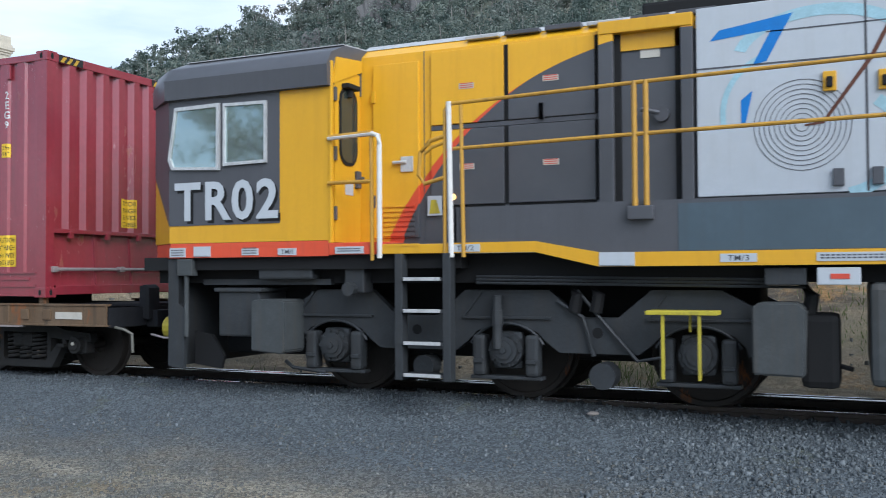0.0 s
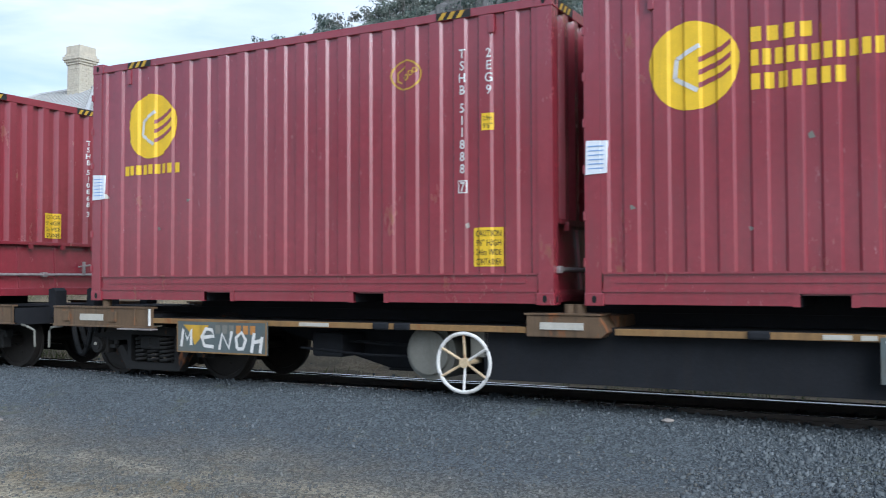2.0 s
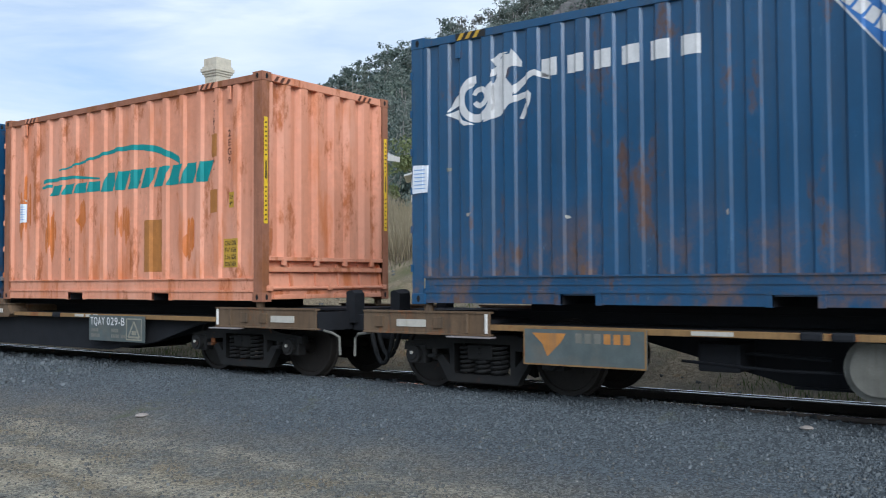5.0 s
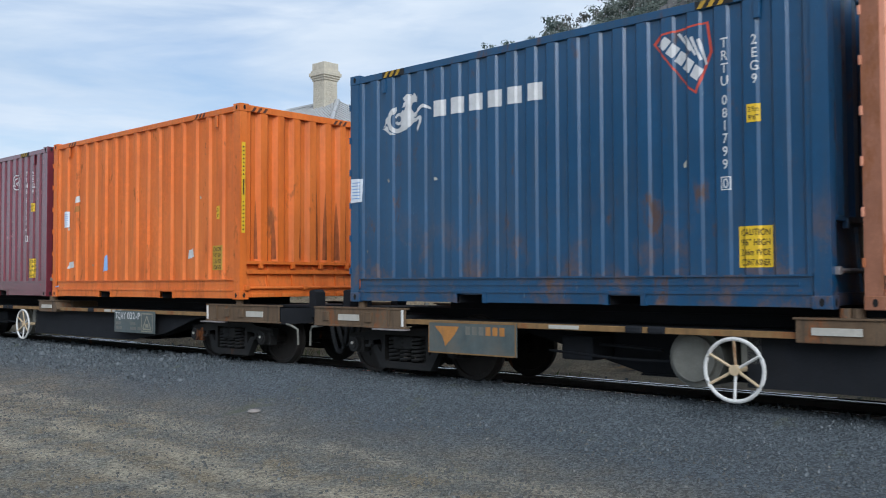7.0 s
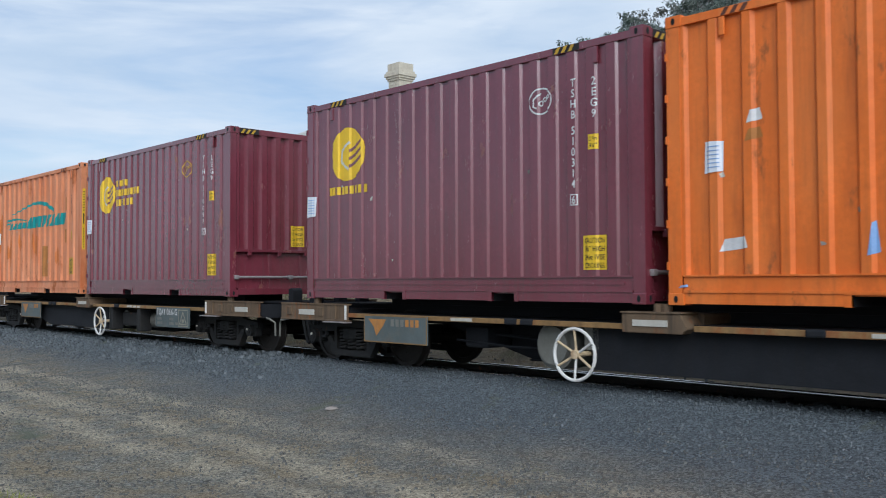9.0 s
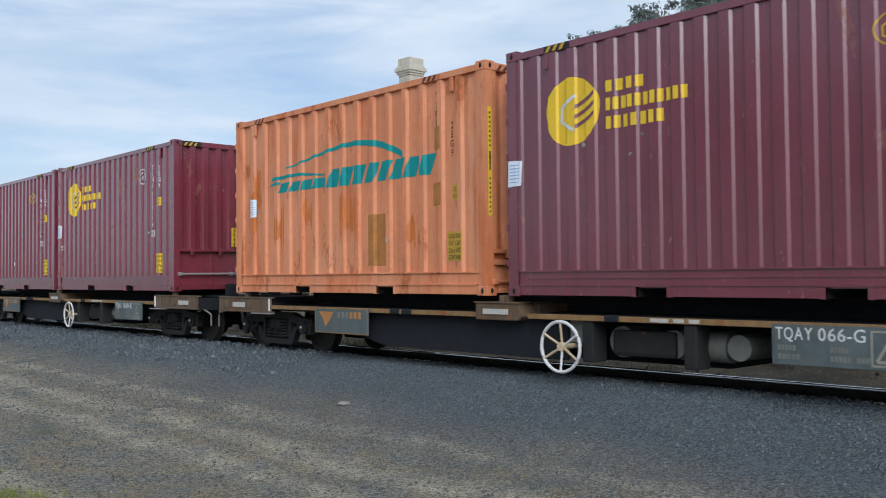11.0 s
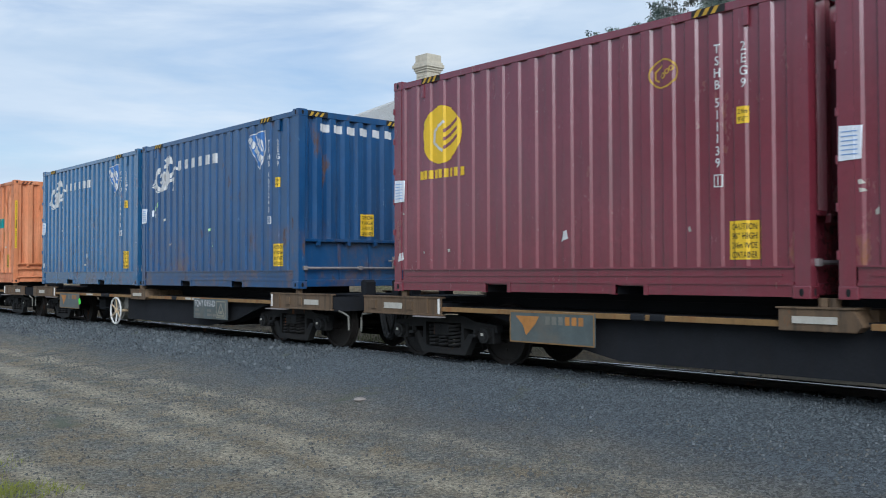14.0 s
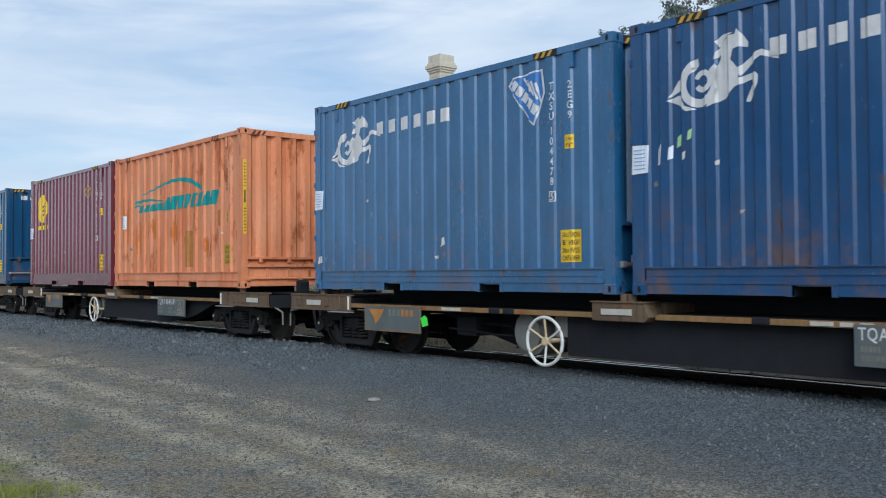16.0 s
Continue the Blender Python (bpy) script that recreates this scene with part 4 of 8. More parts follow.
for az, r, h, leaf, seed, sp in ((24.5, 44, 6.0, "bush_leaf", 1, 0.42), (21.8, 52, 8.2, "gum_leaf", 2, 0.36), (19.2, 56, 9.2, "gum_leaf", 3, 0.38), (27.2, 62, 8.8, "gum_leaf", 4, 0.36),
                                 (30.0, 58, 6.6, "gum_leaf", 5, 0.40), (32.3, 56, 6.0, "gum_leaf", 6, 0.42), (34.5, 66, 8.0, "gum_leaf", 7, 0.38), (16.5, 54, 9.0, "gum_leaf", 8, 0.36),
                                 (14.6, 50, 5.0, "gum_leaf", 9, 0.40), (10.4, 42, 5.6, "bush_leaf", 10, 0.24), (8.4, 40, 3.8, "bush_leaf", 11, 0.30), (6.0, 56, 5.0, "gum_leaf", 12, 0.44), (4.0, 60, 4.6, "gum_leaf", 18, 0.44), (2.2, 62, 4.4, "gum_leaf", 19, 0.44), (-1.0, 60, 5.0, "gum_leaf", 20, 0.44), (1.4, 37, 3.6, "gum_leaf", 21, 0.50),
                                 (37.5, 70, 8.0, "gum_leaf", 13, 0.4), (23.2, 70, 11.5, "gum_leaf", 14, 0.34), (17.8, 74, 11.0, "gum_leaf", 15, 0.34), (40.5, 75, 7.0, "gum_leaf", 16, 0.4), (13.0, 62, 8.6, "gum_leaf", 17, 0.4)):
    tree("gum_tree" if leaf == "gum_leaf" else "wattle_bush", *at(az, r), h, leaf, seed,
         "olive green gum tree with pale limbs behind the fence" if leaf == "gum_leaf" else "yellow green wattle bush behind the fence", sp, 0.12 if leaf == "bush_leaf" else 0.22)


for x, y, h, seed in ((-28.5, -27.0, 12.5, 31), (-25.0, -30.0, 13.0, 36), (-22.0, -27.0, 12.0, 32), (-16.0, -29.0, 12.5, 33), (-10.0, -27.0, 12.0, 34), (-3.5, -29.0, 13.0, 35)):
    tree("gum_tree", x, y, h, "gum_leaf", seed, "olive green gum tree with pale limbs across the yard", 0.36, 0.2, lumps=70, per=100)
tree("rust_bush", *at(30.0, 40), 3.7, "rust_leaf", 41, "rust-coloured bush behind the plank shed", 0.45, 0.3, lumps=18, size=0.12)
blades("brush_heap", 2600, (-3.6, -2.2), (23.6, 24.8), (0.2, 0.75), 0.006, "twig", "heap of dead grey brush on the bank top", None, 0.8)


# ---- house, sheds, fence ----
def house():
    cx, cy, ez, az = -23.5, 19.3, 5.15, 6.95
    hx, hy = 5.0, 3.6
    root = tagged(new("house"), "old weatherboard house with hipped tin roof and brick chimney", "house")
    bm = B()
    box(bm, cx - hx + 0.4, cx + hx - 0.4, cy - hy + 0.4, cy + hy - 0.4, 2.2, ez + 0.02)
    wall = part("wall", bm, "weatherboard", root)
    bm = B()
    box(bm, 0, 2 * hx - 0.76, -0.03, 0, 0, 0.17)
    me = as_mesh("board", bm)
    bm = B()
    box(bm, 0, 0.03, 0, 2 * hy - 0.76, 0, 0.17)
    me2 = as_mesh("board", bm)
    for i in range(15):
        b = part("board", me, "weatherboard", wall)
        b.location, b.rotation_euler.x = (cx - hx + 0.38, cy - hy + 0.392, 2.3 + 0.19 * i), 0.05
        b = part("board", me2, "weatherboard", wall)
        b.location = (cx + hx - 0.396, cy - hy + 0.38, 2.3 + 0.19 * i)
    bm = B()
    ridge = ((cx - 1.2, cy, az), (cx + 1.2, cy, az))
    e = [(cx - hx, cy - hy, ez), (cx + hx, cy - hy, ez), (cx + hx, cy + hy, ez), (cx - hx, cy + hy, ez)]
    v = [bm.verts.new(p) for p in (*e, *ridge)]
    for f in ((0, 1, 5, 4), (1, 2, 5), (2, 3, 4, 5), (3, 0, 4), (3, 2, 1, 0)):
        bm.faces.new([v[i] for i in f])
    roof = part("roof", bm, "tin_roof", root, "pale corrugated tin hipped roof")
    for a, b in ((e[1], ridge[1]), (e[0], ridge[0]), (ridge[0], ridge[1])):
        bm = B()
        tube(bm, [Vector(a) + Vector((0, 0, 0.02)), Vector(b) + Vector((0, 0, 0.02))], 0.07)
        part("ridge_cap", bm, "tin_roof", roof)
    # standing ribs down the two slopes that show
    bm = B()
    for i in range(1, 40):
        t = i / 40
        x = cx - hx + 2 * hx * t
        k = min(1, (x - (cx - hx)) / (hx - 1.2), ((cx + hx) - x) / (hx - 1.2))
        tube(bm, [(x, cy - hy, ez + 0.02), (x, cy - hy + hy * k, ez + 0.02 + (az - ez) * k)], 0.018, 5)
    for i in range(1, 30):
        y = cy - hy + 2 * hy * i / 30
        k = 1 - abs(y - cy) / hy
        tube(bm, [(cx + hx, y, ez + 0.02), (cx + hx - (hx - 1.2) * k, y, ez + 0.02 + (az - ez) * k)], 0.018, 5)
    part("roof_ribs", bm, "tin_roof", roof)
    bm = B()
    box(bm, cx - hx, cx + hx, cy - hy - 0.05, cy - hy, ez - 0.16, ez + 0.01)
    box(bm, cx + hx, cx + hx + 0.05, cy - hy, cy + hy, ez - 0.16, ez + 0.01)
    part("gutter", bm, "weatherboard", root)
    # chimney with corbelled cap
    px, py = -22.68, 19.1
    bm = B()
    box(bm, px - 0.27, px + 0.27, py - 0.27, py + 0.27, az - 0.9, az + 0.66, 0.01)
    stack = part("chimney", bm, "chimney_paint", root, "cream painted brick chimney with corbelled cap")
    for w, z0, z1 in ((0.30, 0.66, 0.73), (0.335, 0.73, 0.80), (0.37, 0.80, 0.91), (0.33, 0.91, 0.98), (0.295, 0.98, 1.22)):
        bm = B()
        box(bm, px - w, px + w, py - w, py + w, az + z0 - 0.004, az + z1, 0.012)
        part("corbel_course", bm, "chimney_paint", stack)
    bm = B()
    box(bm, -0.105, 0.105, -0.006, 0.006, 0, 0.062, 0.003)
    me = as_mesh("brick", bm)
    for row in range(14):
        for k in range(2):
            for face in range(2):
                b = part("brick", me, "chimney_paint", stack)
                u = -0.115 + 0.225 * k + (0.035 if row % 2 else -0.035)
                if face:
                    b.location, b.rotation_euler.z = (px + 0.274, py + u, az - 0.42 + 0.072 * row), math.pi / 2
                else:
                    b.location = (px + u, py - 0.274, az - 0.42 + 0.072 * row)


house()


def shack():
    """A tumbledown plank shed with a skewed tin roof."""
    root = tagged(new("timber_shack"), "tumbledown grey plank shed with sagging tin roof", "shed")
    root.matrix_world = pose(*at(28.4, 32), 3.62, 0, 0, 24)
    bm = B()
    box(bm, -1.85, 1.55, 0.07, 2.4, -0.2, 1.40)
    part("frame", bm, "grey_timber", root)
    bm = B()
    box(bm, -0.085, 0.085, -0.012, 0.012, 0, 1)
    me = as_mesh("plank", bm)
    rng = random.Random(4)
    for i in range(8):
        b = part("plank", me, "grey_timber", root)
        b.location = (0.28 + 0.172 * i, rng.uniform(0.02, 0.05), -0.15)
        b.scale = (1, 1, 1.40 + rng.uniform(-0.25, 0.05))
        b.rotation_euler = (0, rng.uniform(-0.03, 0.03), 0)
    for i in range(9):
        b = part("plank", me, "grey_timber" if i % 3 else "weatherboard", root)
        b.location, b.scale = (-0.9, rng.uniform(0.02, 0.05), -0.1 + 0.172 * i), (rng.uniform(10.9, 12.0), 1, 0.165)
        b.rotation_euler = (0.05, rng.uniform(-0.008, 0.008), 0)
    for i in range(8):
        b = part("plank", me, "weatherboard", root)
        b.location, b.rotation_euler, b.scale = (1.63, 1.2, 0.0 + 0.17 * i), (0, 0, math.pi / 2), (14, 1, 0.16)
    for k, (x0, x1, z0, z1) in enumerate(((-2.0, -0.2, 1.42, 1.55), (-0.35, 1.2, 1.53, 1.45), (0.9, 1.8, 1.47, 1.41))):
        bm = B()
        prism(bm, ((x0, z0), (x1, z1), (x1, z1 + 0.03), (x0, z0 + 0.03)), 0.0, 2.6)
        part("roof_sheet", bm, "tin_roof", root)


shack()


def small_shed():
    root = tagged(new("farm_shed"), "small white-roofed open shed in the paddock", "shed")
    root.matrix_world = pose(*at(36.0, 31), 3.4, 0, 0, 36)
    for x in (-1.1, 1.1):
        for y in (0, 1.8):
            bm = B()
            box(bm, x - 0.05, x + 0.05, y - 0.05, y + 0.05, -0.4, 1.3, 0.005)
            part("post", bm, "weatherboard", root)
    bm = B()
    box(bm, -1.2, 1.2, 0.55, 0.6, 0.5, 1.3)
    part("wall", bm, "weatherboard", root)
    bm = B()
    prism(bm, ((-1.4, 1.3), (0, 1.72), (1.4, 1.3), (1.4, 1.36), (0, 1.79), (-1.4, 1.36)), -0.2, 2.0)
    part("roof", bm, "tin_roof", root)


small_shed()


def fence():
    root = tagged(new("paling_fence"), "weathered grey paling fence across the paddock", "fence")
    bm = B()
    box(bm, -0.075, 0.075, -0.01, 0.01, 0, 1.0)
    me = as_mesh("paling", bm)
    rng = random.Random(9)
    y, n = 31.0, 0
    x = -14.4
    while x < -6.6:
        z = float(terrain(x, y))
        b = part("paling", me, "grey_timber", root)
        b.location, b.rotation_euler = (x, y + rng.uniform(-0.01, 0.01), z - 0.05), (0, rng.uniform(-0.02, 0.02), 0)
        b.scale = (rng.uniform(0.9, 1.08), 1, 1.0 + rng.uniform(-0.05, 0.04))
        x += 0.165
    for z0 in (0.25, 0.8):
        bm = B()
        box(bm, -14.5, -6.6, y + 0.02, y + 0.07, 3.6 + z0, 3.68 + z0)
        part("rail", bm, "grey_timber", root)
    for x in np.arange(-14.4, -6.6, 2.4):
        bm = B()
        box(bm, x - 0.06, x + 0.06, y + 0.03, y + 0.13, 3.2, 4.75, 0.008)
        part("post", bm, "post_timber", root)


fence()


def lone_post(az, r, h, w, mat, label, lean=0):
    x, y = at(az, r)
    bm = B()
    box(bm, -w, w, -w, w, -0.3, h, 0.012)
    box(bm, -w * 0.5, w * 0.5, -w * 0.5, w * 0.5, h, h + 0.02, 0.004)
    ob = paint(tagged(new("fence_post", as_mesh("fence_post", bm)), label, "post", "posts on the bank"), mat)
    ob.matrix_world = pose(x, y, float(terrain(x, y)), random.uniform(-2, 2), lean or random.uniform(-2, 2), 0 if lean else 10)


lone_post(1.5, 23.0, 1.65, 0.06, "post_timber", "dark brown timber post on the bank top", 4)
lone_post(4.4, 25.0, 1.15, 0.035, "grey_timber", "thin grey post leaning far over", 32)
lone_post(25.3, 24.5, 1.45, 0.10, "post_timber", "tall brown timber fence post in dry grass")
lone_post(31.6, 27.0, 1.75, 0.06, "grey_timber", "thin grey timber post beside a junk heap")
lone_post(20.4, 26.0, 1.5, 0.035, "grey_timber", "thin grey steel post in dry grass")
lone_post(35.2, 29.0, 1.6, 0.05, "post_timber", "brown timber fence post by the shed")
lone_post(41.6, 26.0, 1.7, 0.05, "post_timber", "brown timber post by the house")


def junk():
    """Old upturned dinghies and boards heaped by the shack."""
    x, y = at(32.3, 27.5)
    z = float(terrain(x, y))
    for k, (dx, mat, tilt, yaw, label) in enumerate(((-0.45, "white_shell", 58, 25, "upturned white dinghy hull on a junk heap"), (0.15, "green_shell", 40, -20, "pale green dinghy hull leaning on a junk heap"), (0.7, "white_shell", 65, 70, "broken white fibreglass hull on a junk heap"))):
        bm = B()
        rows = []
        for i in range(9):
            t = i / 8
            w = 0.42 * math.sin(math.pi * (0.12 + 0.8 * t)) ** 0.7
            rows.append([bm.verts.new((-0.9 + 1.8 * t, w * math.cos(a), 0.42 * math.sin(a) * math.sin(math.pi * (0.1 + 0.85 * t)))) for a in np.linspace(0, math.pi, 9)])
        for a, b in zip(rows, rows[1:]):
            for i in range(8):
                bm.faces.new((a[i], a[i + 1], b[i + 1], b[i]))
        bmesh.ops.solidify(bm, geom=bm.faces[:], thickness=0.03)
        hull = paint(tagged(new("dinghy_hull", as_mesh("dinghy_hull", bm, True)), label, "boat", "junk by the shack"), mat)
        hull.matrix_world = pose(x + dx, y + 0.3 * k, z + 0.42, tilt, 14 - 20 * k, yaw)
    rng = random.Random(3)
    for k in range(7):
        bm = B()
        box(bm, -0.6, 0.6, -0.06, 0.06, -0.012, 0.012, 0.003)
        b = paint(tagged(new("loose_board", as_mesh("loose_board", bm)), "loose grey board on a junk heap", "board", "junk by the shack"), "grey_timber")
        b.matrix_world = pose(x + rng.uniform(-0.8, 1.6), y + rng.uniform(-0.3, 0.5), z + 0.3, 0, rng.uniform(-70, 70), rng.uniform(0, 180))


junk()


def flat_rock(az, r, s, label):
    x, y = at(az, r)
    bm = B()
    bmesh.ops.create_icosphere(bm, subdivisions=2, radius=1)
    for v in bm.verts:
        v.co *= 1 + 0.18 * noise.noise(v.co * 1.7 + Vector((az, 0, 0)))
        v.co.z *= 0.35
    ob = paint(tagged(new("stone", as_mesh("stone", bm)), label, "stone", "larger stones"), "dull_stone")
    ob.matrix_world = pose(x, y, float(terrain(x, y)) + s * 0.2, 0, 0, 30) @ Matrix.Scale(s, 4)


flat_rock(54.15, 11.1, 0.075, "flat pale stone lying on the dirt yard")
flat_rock(15.0, 8.45, 0.055, "small pale stone beside the rail")


# ---- containers ----
SIDE_Y = 7.965          # plane of the containers' near sides
L, W, H = 6.06, 2.45, 2.896
CACHE = {}


def folds(a, b, pitch, flat, slope, depth, start):
    """Fold lines of a corrugated sheet and the depth at each."""
    xs, ds = [a], [start]
    n = max(1, round((b - a) / pitch))
    p = (b - a) / n
    inner = p - flat - 2 * slope
    for i in range(n):
        o = a + i * p
        xs += [o + flat / 2, o + flat / 2 + slope, o + flat / 2 + slope + inner, o + flat / 2 + 2 * slope + inner]
        ds += [start, start + depth, start + depth, start]
    xs.append(b)
    ds.append(start)
    return xs, ds


STYLE = {
    "fine": dict(side=folds(-L + 0.15, -0.15, 0.275, 0.116, 0.025, 0.026, 0.010), end=folds(0.13, W - 0.13, 0.272, 0.100, 0.050, 0.065, 0.012), hatch=0.79),
    "wide": dict(side=folds(-L + 0.15, -0.15, 0.362, 0.085, 0.034, 0.036, 0.010), end=folds(0.13, W - 0.13, 0.310, 0.120, 0.060, 0.065, 0.012), hatch=0.55),
}


def sheet(bm, xs, ds, z0, z1, axis="y", flip=False, far=0.0):
    vs = []
    for x, d in zip(xs, ds):
        if axis == "y":
            y = far - d if flip else d
            vs.append((bm.verts.new((x, y, z0)), bm.verts.new((x, y, z1))))
        else:
            xx = far + d if flip else -d
            vs.append((bm.verts.new((xx, x, z0)), bm.verts.new((xx, x, z1))))
    for (a, b), (c, d) in zip(vs, vs[1:]):
        bm.faces.new((a, c, d, b))


def cached(key, make, smooth=False):
    if key not in CACHE:
        CACHE[key] = as_mesh(key[-1] if isinstance(key, tuple) else key, make(B()), smooth)
    return CACHE[key]


def container_body(root, style, mat):
    st = STYLE[style]
    xs, ds = st["side"]
    ys, es = st["end"]
    k = style

    def near(bm):
        sheet(bm, xs, ds, 0.29, 2.79)
        return bm

    def far(bm):
        sheet(bm, xs, ds, 0.29, 2.79, flip=True, far=W)
        return bm

    def front(bm):
        sheet(bm, ys, es, st["hatch"], 2.79, axis="x")
        return bm

    def back(bm):
        sheet(bm, ys, es, 0.30, 2.79, axis="x", flip=True, far=-L)
        return bm

    def roof(bm):
        rx, rd = folds(-L + 0.12, -0.12, 0.28, 0.11, 0.06, 0.02, 0.0)
        vs = [(bm.verts.new((x, 0.05, 2.868 - d)), bm.verts.new((x, W - 0.05, 2.868 - d))) for x, d in zip(rx, rd)]
        for (a, b), (c, d) in zip(vs, vs[1:]):
            bm.faces.new((a, b, d, c))
        return bm

    def base(bm):
        return box(bm, -L + 0.05, -0.05, 0.06, W - 0.06, 0.10, 0.17)

    for name, make in (("side_panel", near), ("far_side_panel", far), ("end_panel", front), ("rear_end_panel", back), ("roof_panel", roof), ("floor_pan", base)):
        part(name, cached(k + name, make), mat, root)

    def corner(bm, x, y, sx, sy):
        pts = [(x, y), (x + sx * 0.15, y), (x + sx * 0.15, y + sy * 0.014), (x + sx * 0.07, y + sy * 0.05), (x + sx * 0.014, y + sy * 0.12), (x, y + sy * 0.12)]
        lo = [bm.verts.new((p[0], p[1], 0.11)) for p in pts]
        hi = [bm.verts.new((p[0], p[1], 2.79)) for p in pts]
        bm.faces.new(lo)
        bm.faces.new(hi[::-1])
        for i in range(len(pts)):
            j = (i + 1) % len(pts)
            bm.faces.new((lo[i], hi[i], hi[j], lo[j]))
        bmesh.ops.recalc_face_normals(bm, faces=bm.faces[:])
        return bm

    for i, (x, y, sx, sy) in enumerate(((0, 0, -1, 1), (-L, 0, 1, 1), (0, W, -1, -1), (-L, W, 1, -1))):
        part("corner_post", cached("corner%d" % i, lambda bm, q=(x, y, sx, sy): corner(bm, *q)), "rust_post" if mat == "salmon" else mat, root)

    def casting(bm, x, y, sx, sy, z):
        box(bm, min(x, x + sx * 0.178), max(x, x + sx * 0.178), min(y, y + sy * 0.162), max(y, y + sy * 0.162), z, z + 0.118, 0.008)
        return bm

    for i, (x, y, sx, sy) in enumerate(((0.006, -0.006, -1, 1), (-L - 0.006, -0.006, 1, 1), (0.006, W + 0.006, -1, -1), (-L - 0.006, W + 0.006, 1, -1))):
        for j, z in enumerate((0.0, H - 0.118)):
            c = part("corner_casting", cached("casting%d%d" % (i, j), lambda bm, q=(x, y, sx, sy, z): casting(bm, *q)), "rust_post" if mat == "salmon" else mat, root)
            # near-black plugs on the casting faces; the openings' shade is in their colour
            if y < 0:
                def slot(bm, q=(x, y, sx, z)):
                    cx = q[0] + q[2] * 0.09
                    return prism(bm, arc_points(cx, q[3] + 0.06, 0.022, 0, 360, 11, 0.036)[:-1], q[1] - 0.002, q[1] + 0.03)
                part("casting_slot", cached("slot%d%d" % (i, j), slot), "loco_dark", c)
            if x > 0:
                def slot2(bm, q=(x, y, sy, z)):
                    cy = q[1] + q[2] * 0.08
                    return prism(bm, arc_points(cy, q[3] + 0.06, 0.022, 0, 360, 11, 0.036)[:-1], q[0] - 0.03, q[0] + 0.002, axis="x")
                part("casting_slot", cached("slotx%d%d" % (i, j), slot2), "loco_dark", c)

    def top_rail(bm, y0, y1):
        return box(bm, -L + 0.16, -0.16, y0, y1, 2.785, 2.868, 0.006)

    part("top_rail", cached("toprail0", lambda bm: top_rail(bm, 0.004, 0.07)), "rust_post" if mat == "salmon" else mat, root)
    part("top_rail", cached("toprail1", lambda bm: top_rail(bm, W - 0.07, W - 0.004)), mat, root)
    part("header", cached("header0", lambda bm: box(bm, -0.07, -0.006, 0.15, W - 0.15, 2.785, 2.885, 0.006)), mat, root)
    part("header", cached("header1", lambda bm: box(bm, -L + 0.006, -L + 0.07, 0.15, W - 0.15, 2.785, 2.885, 0.006)), mat, root)

    def bottom_rail(bm, y, s):
        # channel section with two forklift pockets cut through
        def seg(x0, x1, z0, z1, d0, d1):
            box(bm, x0, x1, min(y + s * d0, y + s * d1), max(y + s * d0, y + s * d1), z0, z1)
        cuts = (-L + 0.16, -4.24, -3.86, -2.21, -1.84, -0.16)
        for a, b in ((cuts[0], cuts[1]), (cuts[2], cuts[3]), (cuts[4], cuts[5])):
            seg(a, b, 0.015, 0.125, 0.012, 0.05)
        seg(cuts[0], cuts[-1], 0.125, 0.150, 0.0, 0.05)
        seg(cuts[0], cuts[-1], 0.150, 0.283, 0.022, 0.05)
        if style == "fine":
            seg(cuts[0] + 0.12, cuts[-1] - 0.12, 0.205, 0.232, 0.012, 0.03)
        seg(cuts[0], cuts[-1], 0.283, 0.300, 0.002, 0.05)
        for a, b in ((cuts[1], cuts[2]), (cuts[3], cuts[4])):
            seg(a - 0.06, a, 0.008, 0.135, 0.006, 0.05)
            seg(b, b + 0.06, 0.008, 0.135, 0.006, 0.05)
            seg(a - 0.06, b + 0.06, 0.115, 0.152, 0.002, 0.05)
        return bm

    part("bottom_rail", cached(k + "brail0", lambda bm: bottom_rail(bm, 0, 1)), mat, root)
    part("bottom_rail", cached(k + "brail1", lambda bm: bottom_rail(bm, W, -1)), mat, root)
    for x in (-4.05, -2.025):
        def pocket(bm, x=x):
            box(bm, x - 0.2, x - 0.185, 0.05, W - 0.05, 0.01, 0.125)
            box(bm, x + 0.185, x + 0.2, 0.05, W - 0.05, 0.01, 0.125)
            return box(bm, x - 0.2, x + 0.2, 0.05, W - 0.05, 0.118, 0.13)
        part("fork_pocket", cached("pocket%.2f" % x, pocket), "underframe", root)

    # discharge hatch in the lower end
    hz = st["hatch"]

    def hatch(bm):
        prism(bm, ((-0.115, hz - 0.02), (-0.09, hz - 0.02), (-0.035, 0.13), (-0.06, 0.13)), 0.12, W - 0.12)
        return bm

    h = part("discharge_hatch", cached(k + "hatch", hatch), mat, root)
    for q in (0.13, 0.80, 1.42, W - 0.17) if style == "fine" else (0.13, 0.52, 0.98, 1.42, 1.86, W - 0.17):
        part("hatch_rib", cached(k + "rib%.2f" % q, lambda bm: prism(bm, ((-0.10, hz - 0.06), (-0.055, hz - 0.06), (-0.012, 0.14), (-0.05, 0.14)), q, q + 0.045)), mat, h)
    if style == "wide":
        for z0 in (hz - 0.17, 0.13):
            part("hatch_beam", cached(k + "beam%.2f" % z0, lambda bm: box(bm, -0.085, -0.01, 0.13, W - 0.13, z0, z0 + 0.06)), mat, h)

    def lip(bm):
        box(bm, -0.08, 0.0, 0.12, W - 0.12, hz - 0.03, hz + 0.02, 0.006)
        for y in (0.35, 0.95, 1.5, 2.05):
            box(bm, -0.03, 0.018, y, y + 0.06, hz - 0.09, hz - 0.005, 0.006)
        return bm

